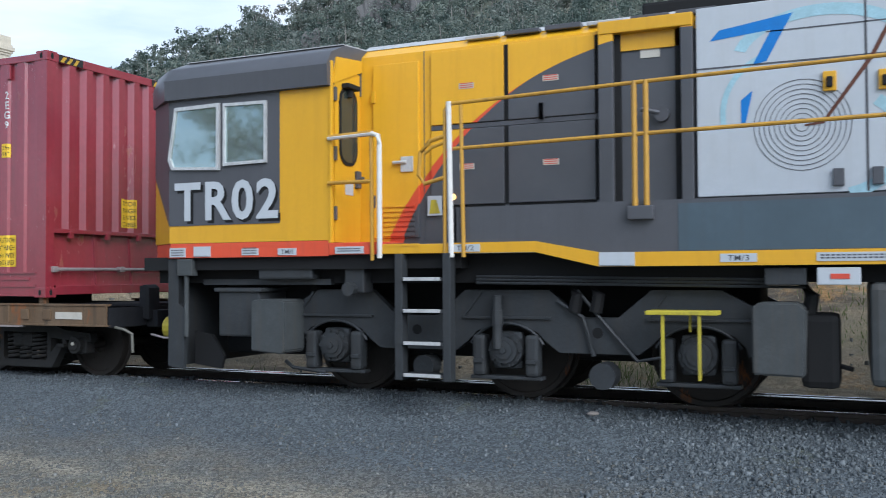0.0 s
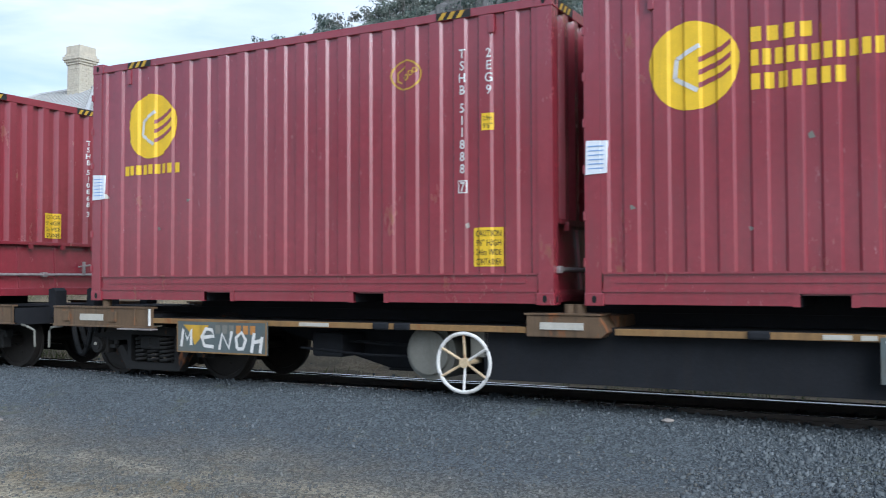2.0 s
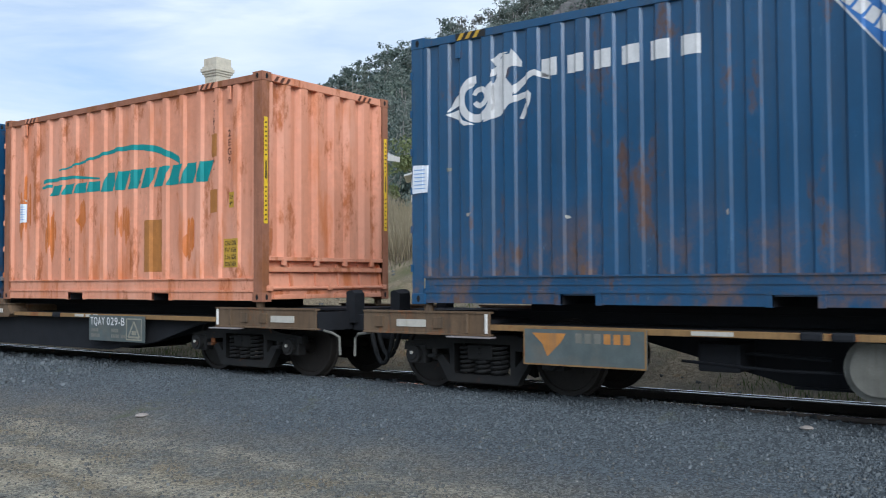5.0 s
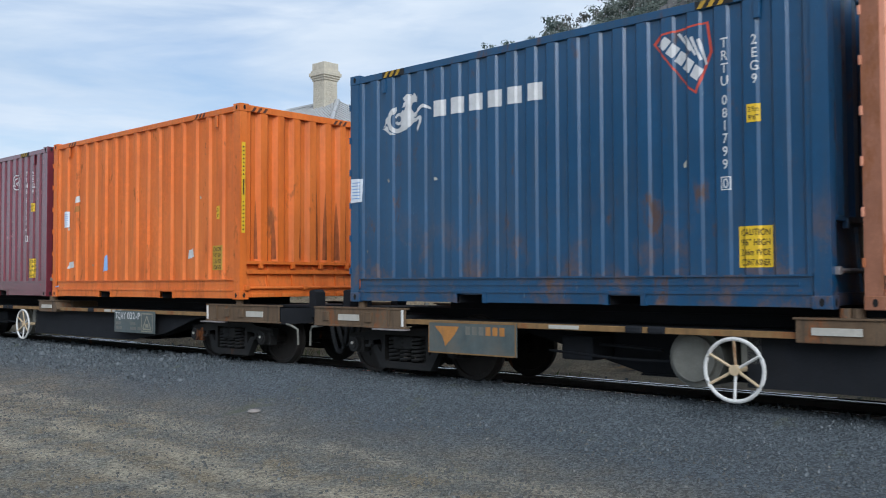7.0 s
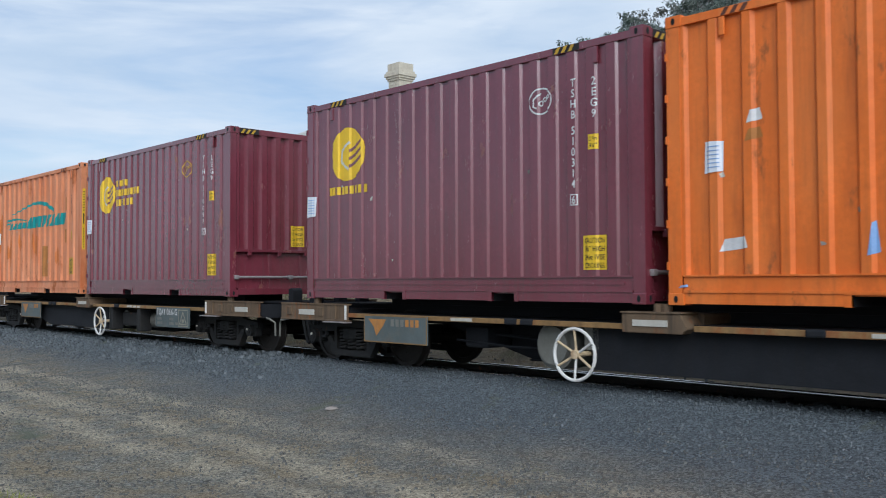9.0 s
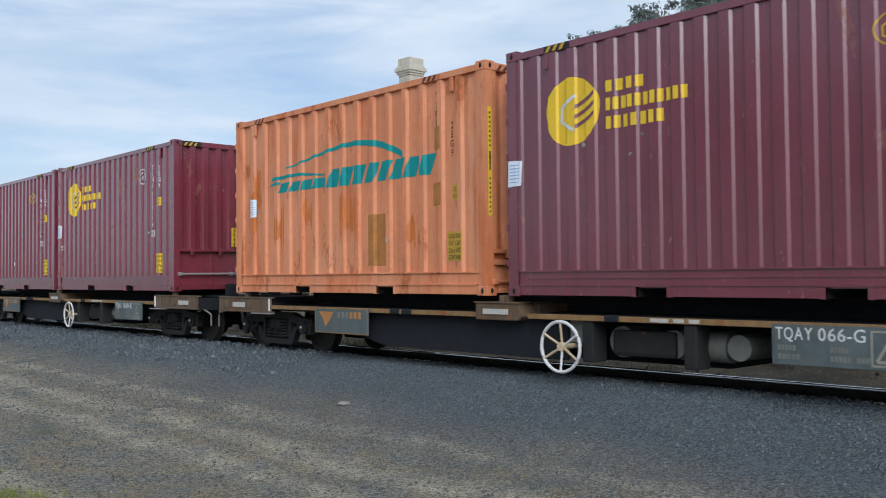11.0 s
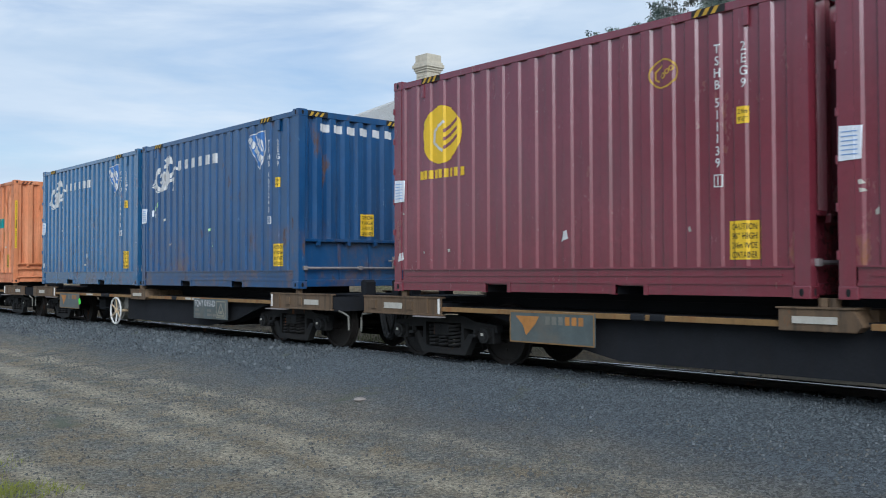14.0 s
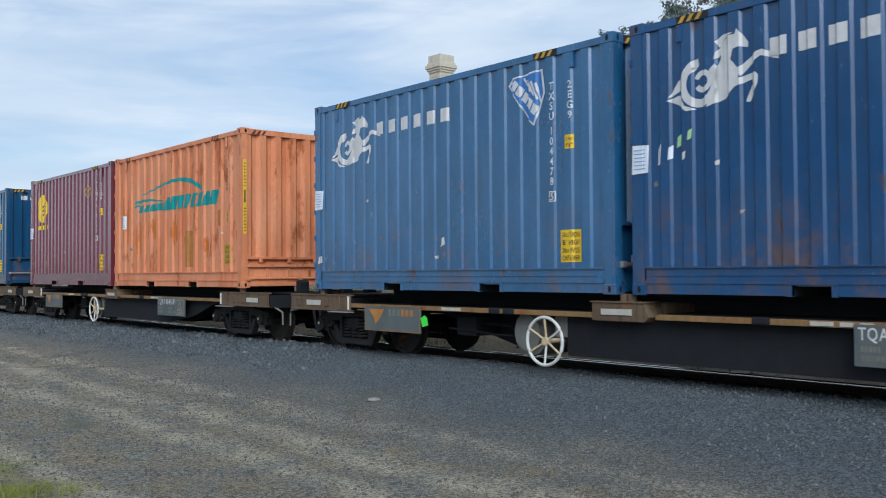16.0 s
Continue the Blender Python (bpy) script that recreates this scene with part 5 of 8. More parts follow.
    part("hatch_hinge_rail", cached(k + "lip", lip), mat, h)
    part("end_sill", cached(k + "sill", lambda bm: box(bm, -0.09, -0.004, 0.16, W - 0.16, 0.03, 0.14, 0.006)), mat, root)

    def bar(bm):
        z = 0.33 if style == "fine" else 0.17
        tube(bm, [(0.012, 0.10, z), (0.012, W - 0.10, z)], 0.022, 8)
        for y in (0.12, 1.2, W - 0.12):
            box(bm, -0.03, 0.04, y - 0.04, y + 0.04, z - 0.035, z + 0.035, 0.01)
        if style == "fine":
            box(bm, 0.0, 0.04, 1.88, 1.92, z, z + 0.20, 0.008)
            cyl(bm, (0.02, 1.80, z + 0.12), (0.02, 2.02, z + 0.15), 0.014)
        else:
            for y in (0.2, 0.75, 1.3, 1.85):
                box(bm, -0.03, 0.02, y, y + 0.42, 0.03, 0.09, 0.006)
        return bm

    part("lock_bar", cached(k + "lockbar", bar, True), "steel_bar" if style == "fine" else mat, h)

    for i in range(6):
        part("door_hinge", cached("hinge%d" % i, lambda bm, i=i: box(bm, -L - 0.012, -L + 0.012, -0.016, 0.01, 0.35 + 0.42 * i, 0.43 + 0.42 * i, 0.004)), mat, root)
    for x in (-L + 0.62, -0.62):
        part("lashing_ring_plate", cached("lash%.1f" % x, lambda bm, x=x: box(bm, x - 0.03, x + 0.03, -0.004, 0.02, 2.60, 2.78, 0.008)), mat, root)


def container(kind, mat, number, label, name="shipping_container", code="2EG9", extra=None):
    style = "wide" if kind in ("swoosh", "plain") else "fine"
    root = tagged(new(name), label, "shipping container", "containers on the train")
    container_body(root, style, mat)
    xs, ds = STYLE[style]["side"]
    ys, es = STYLE[style]["end"]
    allx, alld = [-L - 0.1, -L + 0.149] + xs + [-0.149, 0.1], [0.0, 0.0] + ds + [0.0, 0.0]

    def side(nm, draw, m, lab="", off=0.003):
        bm = B()
        draw(bm)
        return part(nm, wrap(bm, allx, alld, off), m, root, lab)

    def end(nm, draw, m, lab="", off=0.003):
        bm = B()
        draw(bm)
        return part(nm, wrap(bm, ys, es, off, "x"), m, root, lab)

    def blocks(outlines, m):
        for o in outlines:
            side("letter_block", lambda bm: shape(bm, o), m)

    mark = "white_mark" if style == "fine" else "dark_mark"

    top, step = (2.48, 0.118) if style == "fine" else (2.63, 0.113)
    row = 0
    for word in number.split(" "):
        side("identity_number", lambda bm: write_down(bm, word, -0.94, top - row * step, 0.088, step), mark)
        if style == "fine":
            end("end_number", lambda bm: write_down(bm, word, 2.0, 2.40 - row * 0.10, 0.075, 0.10), mark)
        row += len(word) + 0.5
    if style == "fine":
        z = top - step * (len(number.replace(" ", "")) + 0.5 * number.count(" ") - 1)

        def frame_lines(bm):
            for a in ((-0.985, -0.895, z + 0.008, z + 0.018), (-0.985, -0.895, z - 0.106, z - 0.096), (-0.985, -0.975, z - 0.1, z + 0.012), (-0.905, -0.895, z - 0.1, z + 0.012)):
                rect(bm, *a)

        side("check_digit_box", frame_lines, mark)
    if kind != "plain":
        side("size_code", lambda bm: write_down(bm, code, -0.655, 2.46 if style == "fine" else 2.22, 0.088, 0.118), mark)
    if style == "fine":
        side("height_sticker", lambda bm: rect(bm, -0.73, -0.61, 1.67, 1.835), "yellow_mark")
        side("height_sticker_text", lambda bm: (write_line(bm, "2.9m", -0.715, -0.625, 1.765, 0.045), write_line(bm, "9'6\"", -0.715, -0.625, 1.69, 0.045)), "black_mark", off=0.005)
        c = (-0.83, -0.515, 0.365, 0.738)
        yel = "yellow_mark"
    else:
        side("height_sticker", lambda bm: rect(bm, -0.66, -0.53, 1.21, 1.41), "dull_yellow" if kind == "swoosh" else "yellow_mark")
        side("height_sticker_text", lambda bm: (write_line(bm, "2.9m", -0.645, -0.545, 1.325, 0.05), write_line(bm, "9'6\"", -0.645, -0.545, 1.235, 0.05)), "black_mark", off=0.005)
        c = (-0.76, -0.46, 0.44, 0.81)
        yel = "dull_yellow"
    side("caution_sticker", lambda bm: rect(bm, c[0], c[1], c[2], c[3]), yel, "yellow caution sticker")

    def caution(lay, a):
        for i, t in enumerate(("CAUTION", "9'6\" HIGH", "2.46m WIDE" if style == "fine" else "2.5m WIDE", "CONTAINER")):
            lay("caution_line", lambda bm: write_line(bm, t, a[0] + 0.025, a[1] - 0.025, a[3] - 0.085 - 0.09 * i, 0.058), "black_mark", off=0.005)

    caution(side, c)
    if style == "fine":
        e = (1.22, 1.50, 0.87, 1.24)
        end("caution_sticker", lambda bm: rect(bm, *e), "yellow_mark", "yellow caution sticker")
        caution(end, e)
    else:
        for y0 in (0.028, W - 0.09):
            def strip(bm, y0=y0):
                rect(bm, y0, y0 + 0.062, 0.98, 2.32)
            bm = B()
            strip(bm)
            for v in bm.verts:
                v.co = (0.004, v.co.x, v.co.z)
            part("warning_strip", bm, "yellow_mark", root, "yellow vertical warning strip")
            bm = B()
            for i in range(22):
                if i not in (8, 13):
                    box(bm, 0.004, 0.006, y0 + 0.02, y0 + 0.045, 1.02 + 0.058 * i, 1.02 + 0.058 * i + (0.055 if 9 <= i <= 12 else 0.022))
            part("warning_strip_text", bm, "black_mark", root)

    # black and yellow height chevrons on the top rail
    def chev(bm, x0, flip):
        for i in range(3):
            a = x0 + 0.10 * i
            shape(bm, ((a, 2.792), (a + 0.05, 2.792), (a + 0.10, 2.862), (a + 0.05, 2.862)))

    for x0 in (-5.45, -1.2):
        bm = B()
        rect(bm, x0 - 0.02, x0 + 0.36, 2.79, 2.864)
        for v in bm.verts:
            v.co.y = 0.001
        part("chevron_plate", bm, "black_mark" if style == "fine" else mat, root)
        bm = B()
        chev(bm, x0, 1)
        for v in bm.verts:
            v.co.y = -0.002
        part("chevron_stripes", bm, "dark_mark" if style == "wide" else "dull_yellow", root)
    for y0 in (0.2, W - 0.66):
        bm = B()
        rect(bm, y0 - 0.02, y0 + 0.36, 2.79, 2.88)
        for v in bm.verts:
            v.co = (-0.003, v.co.x, v.co.z)
        part("chevron_plate", bm, "black_mark" if style == "fine" else mat, root)
        bm = B()
        chev(bm, y0, 1)
        for v in bm.verts:
            v.co = (0.0, v.co.x, v.co.z)
        part("chevron_stripes", bm, "dark_mark" if style == "wide" else "dull_yellow", root)

    # consignment paper on the rear post
    rng = random.Random(number)
    zl = 1.23 + rng.uniform(-0.06, 0.06)
    xl = -5.66 if style == "wide" else -6.05
    side("paper_label", lambda bm: shape(bm, ((xl, zl), (xl + 0.20, zl + 0.01), (xl + 0.21, zl + 0.30), (xl + 0.01, zl + 0.31))), "paper", "white printed paper label", off=0.009)
    side("paper_print", lambda bm: [rect(bm, xl + 0.03, xl + 0.17, zl + 0.05 + 0.04 * i, zl + 0.06 + 0.04 * i) for i in range(6)], "pale_blue", off=0.012)
    # torn tape, scratches and chips
    for i in range(4):
        x, z = rng.uniform(-5.9, -4.0) if i < 3 else rng.uniform(-3.5, -0.5), rng.uniform(0.4, 1.7)
        side("scuff", lambda bm: shape(bm, ((x, z), (x + rng.uniform(0.01, 0.06), z + 0.01), (x + rng.uniform(0.01, 0.05), z + rng.uniform(0.02, 0.08)), (x - 0.01, z + 0.04))),
             rng.choice(["reflector", "dull_stone", "tank_grey"]))

    if kind in ("disc", "disc_words"):
        zc = 2.07
        pts = [(-5.08 + 0.385 * (1 + 0.02 * math.sin(5 * a)) * math.cos(a), zc + 0.385 * (1 + 0.02 * math.cos(3 * a)) * math.sin(a)) for a in np.linspace(0, 2 * math.pi, 33)[:-1]]
        side("yellow_disc", lambda bm: shape(bm, pts), "yellow_mark", "yellow painted disc")

        def hook(bm):
            p = [(-5.02, zc + 0.17), (-5.22, zc + 0.07), (-5.24, zc - 0.10), (-5.04, zc - 0.22)]
            for a, b in zip(p, p[1:]):
                d = Vector((b[0] - a[0], b[1] - a[1])).normalized() * 0.02
                shape(bm, ((a[0] - d.y, a[1] + d.x), (a[0] + d.y, a[1] - d.x), (b[0] + d.y, b[1] - d.x), (b[0] - d.y, b[1] + d.x)))

        side("disc_mark", hook, "white_mark", off=0.006)

        def waves(bm):
            for i in range(3):
                z = zc + 0.06 - 0.11 * i
                q = [(-5.03, z - 0.04), (-4.94, z), (-4.84, z + 0.03), (-4.76, z + 0.09)]
                for a, b in zip(q, q[1:]):
                    shape(bm, ((a[0], a[1]), (b[0], b[1]), (b[0], b[1] + 0.045), (a[0], a[1] + 0.045)))

        side("disc_stripes", waves, mat, off=0.006)
        if kind == "disc":
            blocks(letter_blocks(-5.53, -4.62, 1.50, 0.115, 9, 0.0, 0.32), "yellow_mark")
        else:
            blocks(letter_blocks(-4.60, -4.08, 2.21, 0.125, 4, 0.0, 0.34) + letter_blocks(-4.60, -3.56, 2.01, 0.135, 11, 0.0, 0.34) + letter_blocks(-4.60, -3.84, 1.81, 0.135, 7, 0.0, 0.34), "yellow_mark")
        pale = number[5:11] in ("510314", "510194", "510868")
        ow, ov = ("white_mark", -1.42) if pale else ("dull_yellow", -1.58)
        side("oval_mark", lambda bm: (ring(bm, ov, 2.30, 0.175, 0.018, rz=0.155), ring(bm, ov + 0.0, 2.275, 0.035, 0.014, 10), ring(bm, ov + 0.055, 2.315, 0.03, 0.013, 10), ring(bm, ov + 0.105, 2.34, 0.03, 0.013, 10), shape(bm, ((ov - 0.01, 2.40), (ov - 0.11, 2.33), (ov - 0.11, 2.24), (ov - 0.05, 2.21), (ov - 0.05, 2.23), (ov - 0.09, 2.25), (ov - 0.09, 2.32), (ov, 2.385)))), ow)
    if kind in ("crest", "crest_small"):
        k = 1.0 if kind == "crest" else 0.66
        ox, oz = (-4.95, 2.22) if kind == "crest" else (-5.06, 2.29)

        def beast(bm):
            def fan(pts):
                shape(bm, [(ox + a * k, oz + b * k) for a, b in pts])

            ring(bm, ox - 0.26 * k, oz - 0.07 * k, 0.235 * k, 0.085 * k, 24, rz=0.25 * k, a0=95, a1=400)
            ring(bm, ox - 0.22 * k, oz - 0.06 * k, 0.115 * k, 0.055 * k, 16, a0=-150, a1=160)
            fan(((-0.64, -0.18), (-0.53, -0.02), (-0.40, 0.06), (-0.30, 0.12), (-0.30, 0.07), (-0.42, 0.0), (-0.46, -0.10)))
            fan(((-0.66, -0.20), (-0.50, -0.16), (-0.44, -0.28), (-0.30, -0.335), (-0.42, -0.34), (-0.52, -0.26)))
            fan(((-0.18, -0.33), (0.02, -0.28), (0.16, -0.16), (0.20, -0.02), (0.10, 0.10), (-0.02, 0.12), (-0.10, 0.0), (-0.06, -0.14), (-0.14, -0.24)))
            fan(((-0.02, 0.12), (0.10, 0.10), (0.13, 0.20), (0.20, 0.21), (0.28, 0.19), (0.285, 0.24), (0.22, 0.33), (0.17, 0.39), (0.15, 0.34), (0.06, 0.34), (-0.02, 0.26)))
            fan(((-0.08, 0.31), (0.02, 0.37), (0.13, 0.36), (0.04, 0.33), (-0.03, 0.24)))
            fan(((-0.07, 0.21), (0.0, 0.25), (-0.03, 0.15), (-0.09, 0.13)))
            fan(((0.17, 0.0), (0.38, 0.13), (0.44, 0.14), (0.60, 0.06), (0.60, 0.02), (0.43, 0.08), (0.38, 0.06), (0.20, -0.08)))
            fan(((0.16, -0.10), (0.36, -0.06), (0.40, -0.10), (0.39, -0.18), (0.30, -0.345), (0.25, -0.335), (0.33, -0.17), (0.32, -0.13), (0.12, -0.18)))

        side("white_crest", beast, "white_mark", "white painted crest")
        if kind == "crest":
            blocks(letter_blocks(-4.44, -2.70, 2.27, 0.18, 6, 0.0, 0.36), "white_mark")
        else:
            blocks(letter_blocks(-4.60, -2.92, 2.20, 0.19, 6, 0.0, 0.36), "white_mark")
        shield = ((-1.68, 2.55), (-1.60, 2.63), (-1.10, 2.67), (-1.06, 2.38), (-1.22, 2.0), (-1.30, 2.06))
        side("shield_border", lambda bm: shape(bm, shield), "white_mark" if kind == "crest" else "red_mark")
        cen = (-1.33, 2.40)
        side("shield_field", lambda bm: shape(bm, [(cen[0] + (a - cen[0]) * 0.90, cen[1] + (b - cen[1]) * 0.92) for a, b in shield]), "shield_blue" if kind == "crest" else mat, off=0.005)
        for i in range(5):
            side("shield_bar", lambda bm: shape(bm, ((-1.62 + 0.085 * i, 2.52 - 0.085 * i), (-1.55 + 0.085 * i, 2.46 - 0.085 * i), (-1.47 + 0.08 * i, 2.54 - 0.08 * i), (-1.54 + 0.08 * i, 2.60 - 0.08 * i))), "white_mark", off=0.007)
        for i in range(4):
            side("shield_stripe", lambda bm: shape(bm, ((-1.42 + 0.07 * i, 2.60 - 0.03 * i), (-1.39 + 0.07 * i, 2.61 - 0.03 * i), (-1.26 + 0.05 * i, 2.42 - 0.05 * i), (-1.28 + 0.05 * i, 2.41 - 0.05 * i))), "white_mark", off=0.007)
        if kind == "crest":
            for a, b in ((0.42 + 0.263 * i, 0.61 + 0.263 * i) for i in range(6)):
                end("end_letter_block", lambda bm: rect(bm, a, b, 2.56, 2.69), "white_mark")
    if kind == "swoosh":
        blocks(letter_blocks(-4.78, -3.46, 1.60, 0.15, 4, 0.5, 0.12) + letter_blocks(-3.42, -1.02, 1.58, 0.27, 8, 0.45, 0.20), "teal_mark")

        def arc(bm):
            top = [(-4.55, 1.97), (-4.1, 2.035), (-3.68, 2.095), (-3.3, 2.145), (-3.03, 2.17), (-2.75, 2.175), (-2.47, 2.155), (-2.2, 2.11), (-1.99, 2.05), (-1.8, 1.975), (-1.61, 1.885)]
            for i, (a, b) in enumerate(zip(top, top[1:])):
                t, u = (0.012 + 0.034 * min(1, q / 7) for q in (i, i + 1))
                shape(bm, ((a[0], a[1] - t), (b[0], b[1] - u), (b[0], b[1] + u), (a[0], a[1] + t)))
            shape(bm, ((-4.98, 1.86), (-4.2, 1.88), (-3.5, 1.80), (-3.5, 1.775), (-4.2, 1.83), (-5.0, 1.80)))
            shape(bm, ((-5.02, 1.76), (-4.72, 1.78), (-4.74, 1.73), (-5.03, 1.72)))

        side("swoosh", arc, "teal_mark")
        for x0, x1, z0, z1 in ((-2.43, -2.02, 0.40, 1.12), (-1.0, -0.86, 1.89, 2.19), (-1.03, -0.85, 1.16, 1.46)):
            side("paint_patch", lambda bm: rect(bm, x0, x1, z0, z1), "tan_patch", "brown repair paint patch")
        for x0, x1, z0, z1 in ((-5.60, -5.35, 0.90, 2.10), (-4.87, -4.62, 0.62, 1.50), (-4.05, -3.84, 0.95, 1.52), (-3.08, -2.72, 0.80, 1.50), (-1.55, -1.38, 0.55, 1.15)):
            n = max(3, int((x1 - x0) / 0.05))
            for q in range(n):
                xa = x0 + (x1 - x0) * q / n
                w, top, foot = (x1 - x0) / n * rng.uniform(0.7, 1.5), z1 - rng.uniform(0, 0.45) * (z1 - z0), z0 + rng.uniform(-0.1, 0.4) * (z1 - z0)
                m = (top + foot) / 2
                edge = [(xa + w * 0.4, foot), (xa + w, foot + 0.3 * (m - foot)), (xa + w * rng.uniform(0.8, 1.1), m), (xa + w * rng.uniform(0.6, 1.0), top - 0.06), (xa + w * 0.5, top), (xa + w * 0.1, top - 0.05), (xa - w * rng.uniform(0, 0.2), m), (xa + w * 0.1, foot + 0.4 * (m - foot))]
                side("rust_streak", lambda bm: shape(bm, edge), "rust_stain", "", off=0.0022 + 0.0003 * (q % 3))
    if kind == "plain":
        for x0, x1, z0, z1, m in ((-5.2, -5.05, 1.72, 1.86, "white_mark"), (-5.22, -5.05, 1.55, 1.68, "tan_patch"), (-4.1, -4.0, 0.45, 0.75, "pale_blue"), (-1.45, -1.22, 0.62, 0.78, "white_mark"), (-5.5, -5.2, 0.52, 0.66, "white_mark"), (-5.95, -5.7, 0.17, 0.22, "pale_blue")):
            side("torn_sticker", lambda bm: shape(bm, ((x0, z0), (x1, z0 + 0.03), (x1 - 0.03, z1), (x0 + 0.04, z1 - 0.02))), m)
        for y0, w0, z0, z1 in ((0.30, 0.05, 0.60, 1.5), (0.62, 0.06, 0.60, 1.25), (1.10, 0.05, 0.62, 1.1), (1.44, 0.10, 0.60, 2.0), (1.60, 0.07, 0.60, 1.7), (1.86, 0.08, 0.60, 1.55), (2.05, 0.05, 0.60, 1.9)):
            end("soot_streak", lambda bm: shape(bm, ((y0, z0), (y0 + w0, z0), (y0 + w0 * 0.8, z0 + (z1 - z0) * 0.6), (y0 + w0 * 0.5, z1), (y0 + w0 * 0.1, z0 + (z1 - z0) * 0.5))), "soot", "sooty black streak")
    if extra == "triangle":
        side("warning_triangle", lambda bm: shape(bm, ((-0.74, 1.42), (-0.58, 1.42), (-0.66, 1.60))), "yellow_mark")
        side("warning_triangle_mark", lambda bm: rect(bm, -0.668, -0.652, 1.45, 1.54), "black_mark", off=0.005)
    if extra == "flecks":
        for x, z, h, m in ((-5.74, 1.36, 0.22, "white_mark"), (-5.60, 1.40, 0.16, "paper"), (-5.50, 1.52, 0.14, "tag_pale"), (-5.44, 1.38, 0.10, "white_mark"), (-5.36, 1.58, 0.12, "tag_pale"), (-3.12, 1.02, 0.07, "tag_pale"), (-2.98, 0.72, 0.05, "tag_pale")):
            side("paint_fleck", lambda bm: shape(bm, ((x, z), (x + 0.05, z + 0.02), (x + 0.06, z + h), (x + 0.01, z + h * 0.8))), m)
    if extra == "torn":
        for x0, z0 in ((-3.0, 0.60), (-5.98, 0.40)):
            side("torn_sticker", lambda bm: shape(bm, ((x0, z0), (x0 + 0.12, z0 + 0.03), (x0 + 0.10, z0 + 0.13), (x0 + 0.03, z0 + 0.11))), "white_mark")
    return root


# front edge of each container along the train at the clip's start
LOADS = [
    (-8.613, container("disc_words", "maroon", "TSHB 510212 9", "maroon corrugated steel container with yellow disc and lettering")),
    (-14.979, container("disc", "maroon", "TSHB 511888 7", "maroon corrugated steel container with yellow disc, on a flat wagon")),
    (-23.435, container("disc", "maroon", "TSHB 510868 3", "maroon corrugated steel container with hatch in its end")),
    (-29.783, container("crest", "blue_dark", "TSHB 109247 0", "dark blue corrugated container with white crest and warning triangle", code="2EB0", extra="triangle")),
    (-38.213, container("swoosh", "salmon", "TSHB 9364", "rusty salmon-orange container with faded teal swoosh", code="2EG9")),
    (-44.535, container("crest_small", "blue_dark", "TRTU 081799 0", "dark blue rust-streaked container with small white crest")),
    (-53.026, container("plain", "orange", "TSHB 9660", "bright orange plain container with soot-stained end")),
    (-59.362, container("disc", "maroon_dark", "TSHB 510314 6", "plum-coloured scuffed container with yellow disc")),
    (-67.706, container("disc_words", "maroon_dark", "TSHB 510097 5", "plum-coloured container with yellow disc and lettering")),
    (-74.129, container("swoosh", "orange_worn", "TSHB 9371", "worn orange container with faded teal swoosh")),
    (-82.537, container("disc_words", "maroon_mid", "TSHB 510194 5", "deep maroon container with lock bar across its end hatch")),
    (-88.858, container("disc", "maroon_mid", "TSHB 511139 1", "deep maroon container with torn white stickers on its side", extra="torn")),
    (-97.402, container("crest", "blue_mid", "TSHB 107243 0", "blue rust-stained corrugated container with white crest, lettered end", extra="flecks")),
    (-103.698, container("crest", "blue", "TXSU 104478 5", "mid blue chalky container with white crest", extra="torn")),
    (-112.2, container("swoosh", "orange_worn", "TSHB 9358", "worn orange container with teal swoosh and side warning strips")),
    (-118.52, container("disc", "maroon_dark", "TSHB 510455 2", "plum-coloured container near the end of the train")),
    (-127.0, container("crest", "blue_dark", "TSHB 108810 4", "dark blue container on the last wagon seen")),
]


# ---- wagons ----
def wheelset(r=0.39, gauge=1.067, n=30):
    """Two flanged wheels on an axle, about the y axis."""
    bm = B()
    prof = [(0.0, 0.05), (0.10, 0.05), (0.11, 0.03), (0.27, 0.012), (r - 0.06, 0.02), (r - 0.05, 0.0), (r - 0.006, 0.0), (r, 0.012), (r + 0.004, 0.09), (r + 0.028, 0.10), (r + 0.028, 0.118), (r - 0.05, 0.127), (r - 0.06, 0.10), (0.14, 0.10), (0.11, 0.14), (0, 0.14)]
    for s in (-1, 1):
        rings = []
        for q, d in prof:
            y = s * (gauge / 2 + 0.075 - d)
            if q == 0:
                rings.append([bm.verts.new((0, y, 0))])
            else:
                rings.append([bm.verts.new((q * math.cos(2 * math.pi * k / n), y, q * math.sin(2 * math.pi * k / n))) for k in range(n)])
        for a, b in zip(rings, rings[1:]):
            for k in range(n):
                j = (k + 1) % n
                f = [a[k % len(a)], a[j % len(a)], b[j % len(b)], b[k % len(b)]]
                f = list(dict.fromkeys(f))
                bm.faces.new(f)
        # balance weight and lifting hole marks make the turning visible
        for k in range(3):
            t = 2.1 * k
            y = s * (gauge / 2 + 0.055)
            cyl(bm, (0.20 * math.cos(t), y, 0.20 * math.sin(t)), (0.20 * math.cos(t), y + s * 0.012, 0.20 * math.sin(t)), 0.022, 8)
    cyl(bm, (0, -0.86, 0), (0, 0.86, 0), 0.065, 12)
    bmesh.ops.recalc_face_normals(bm, faces=bm.faces[:])
    return as_mesh("wheelset", bm, True)


WHEEL = wheelset()
CY = W / 2
WAGON_WHEELS = []


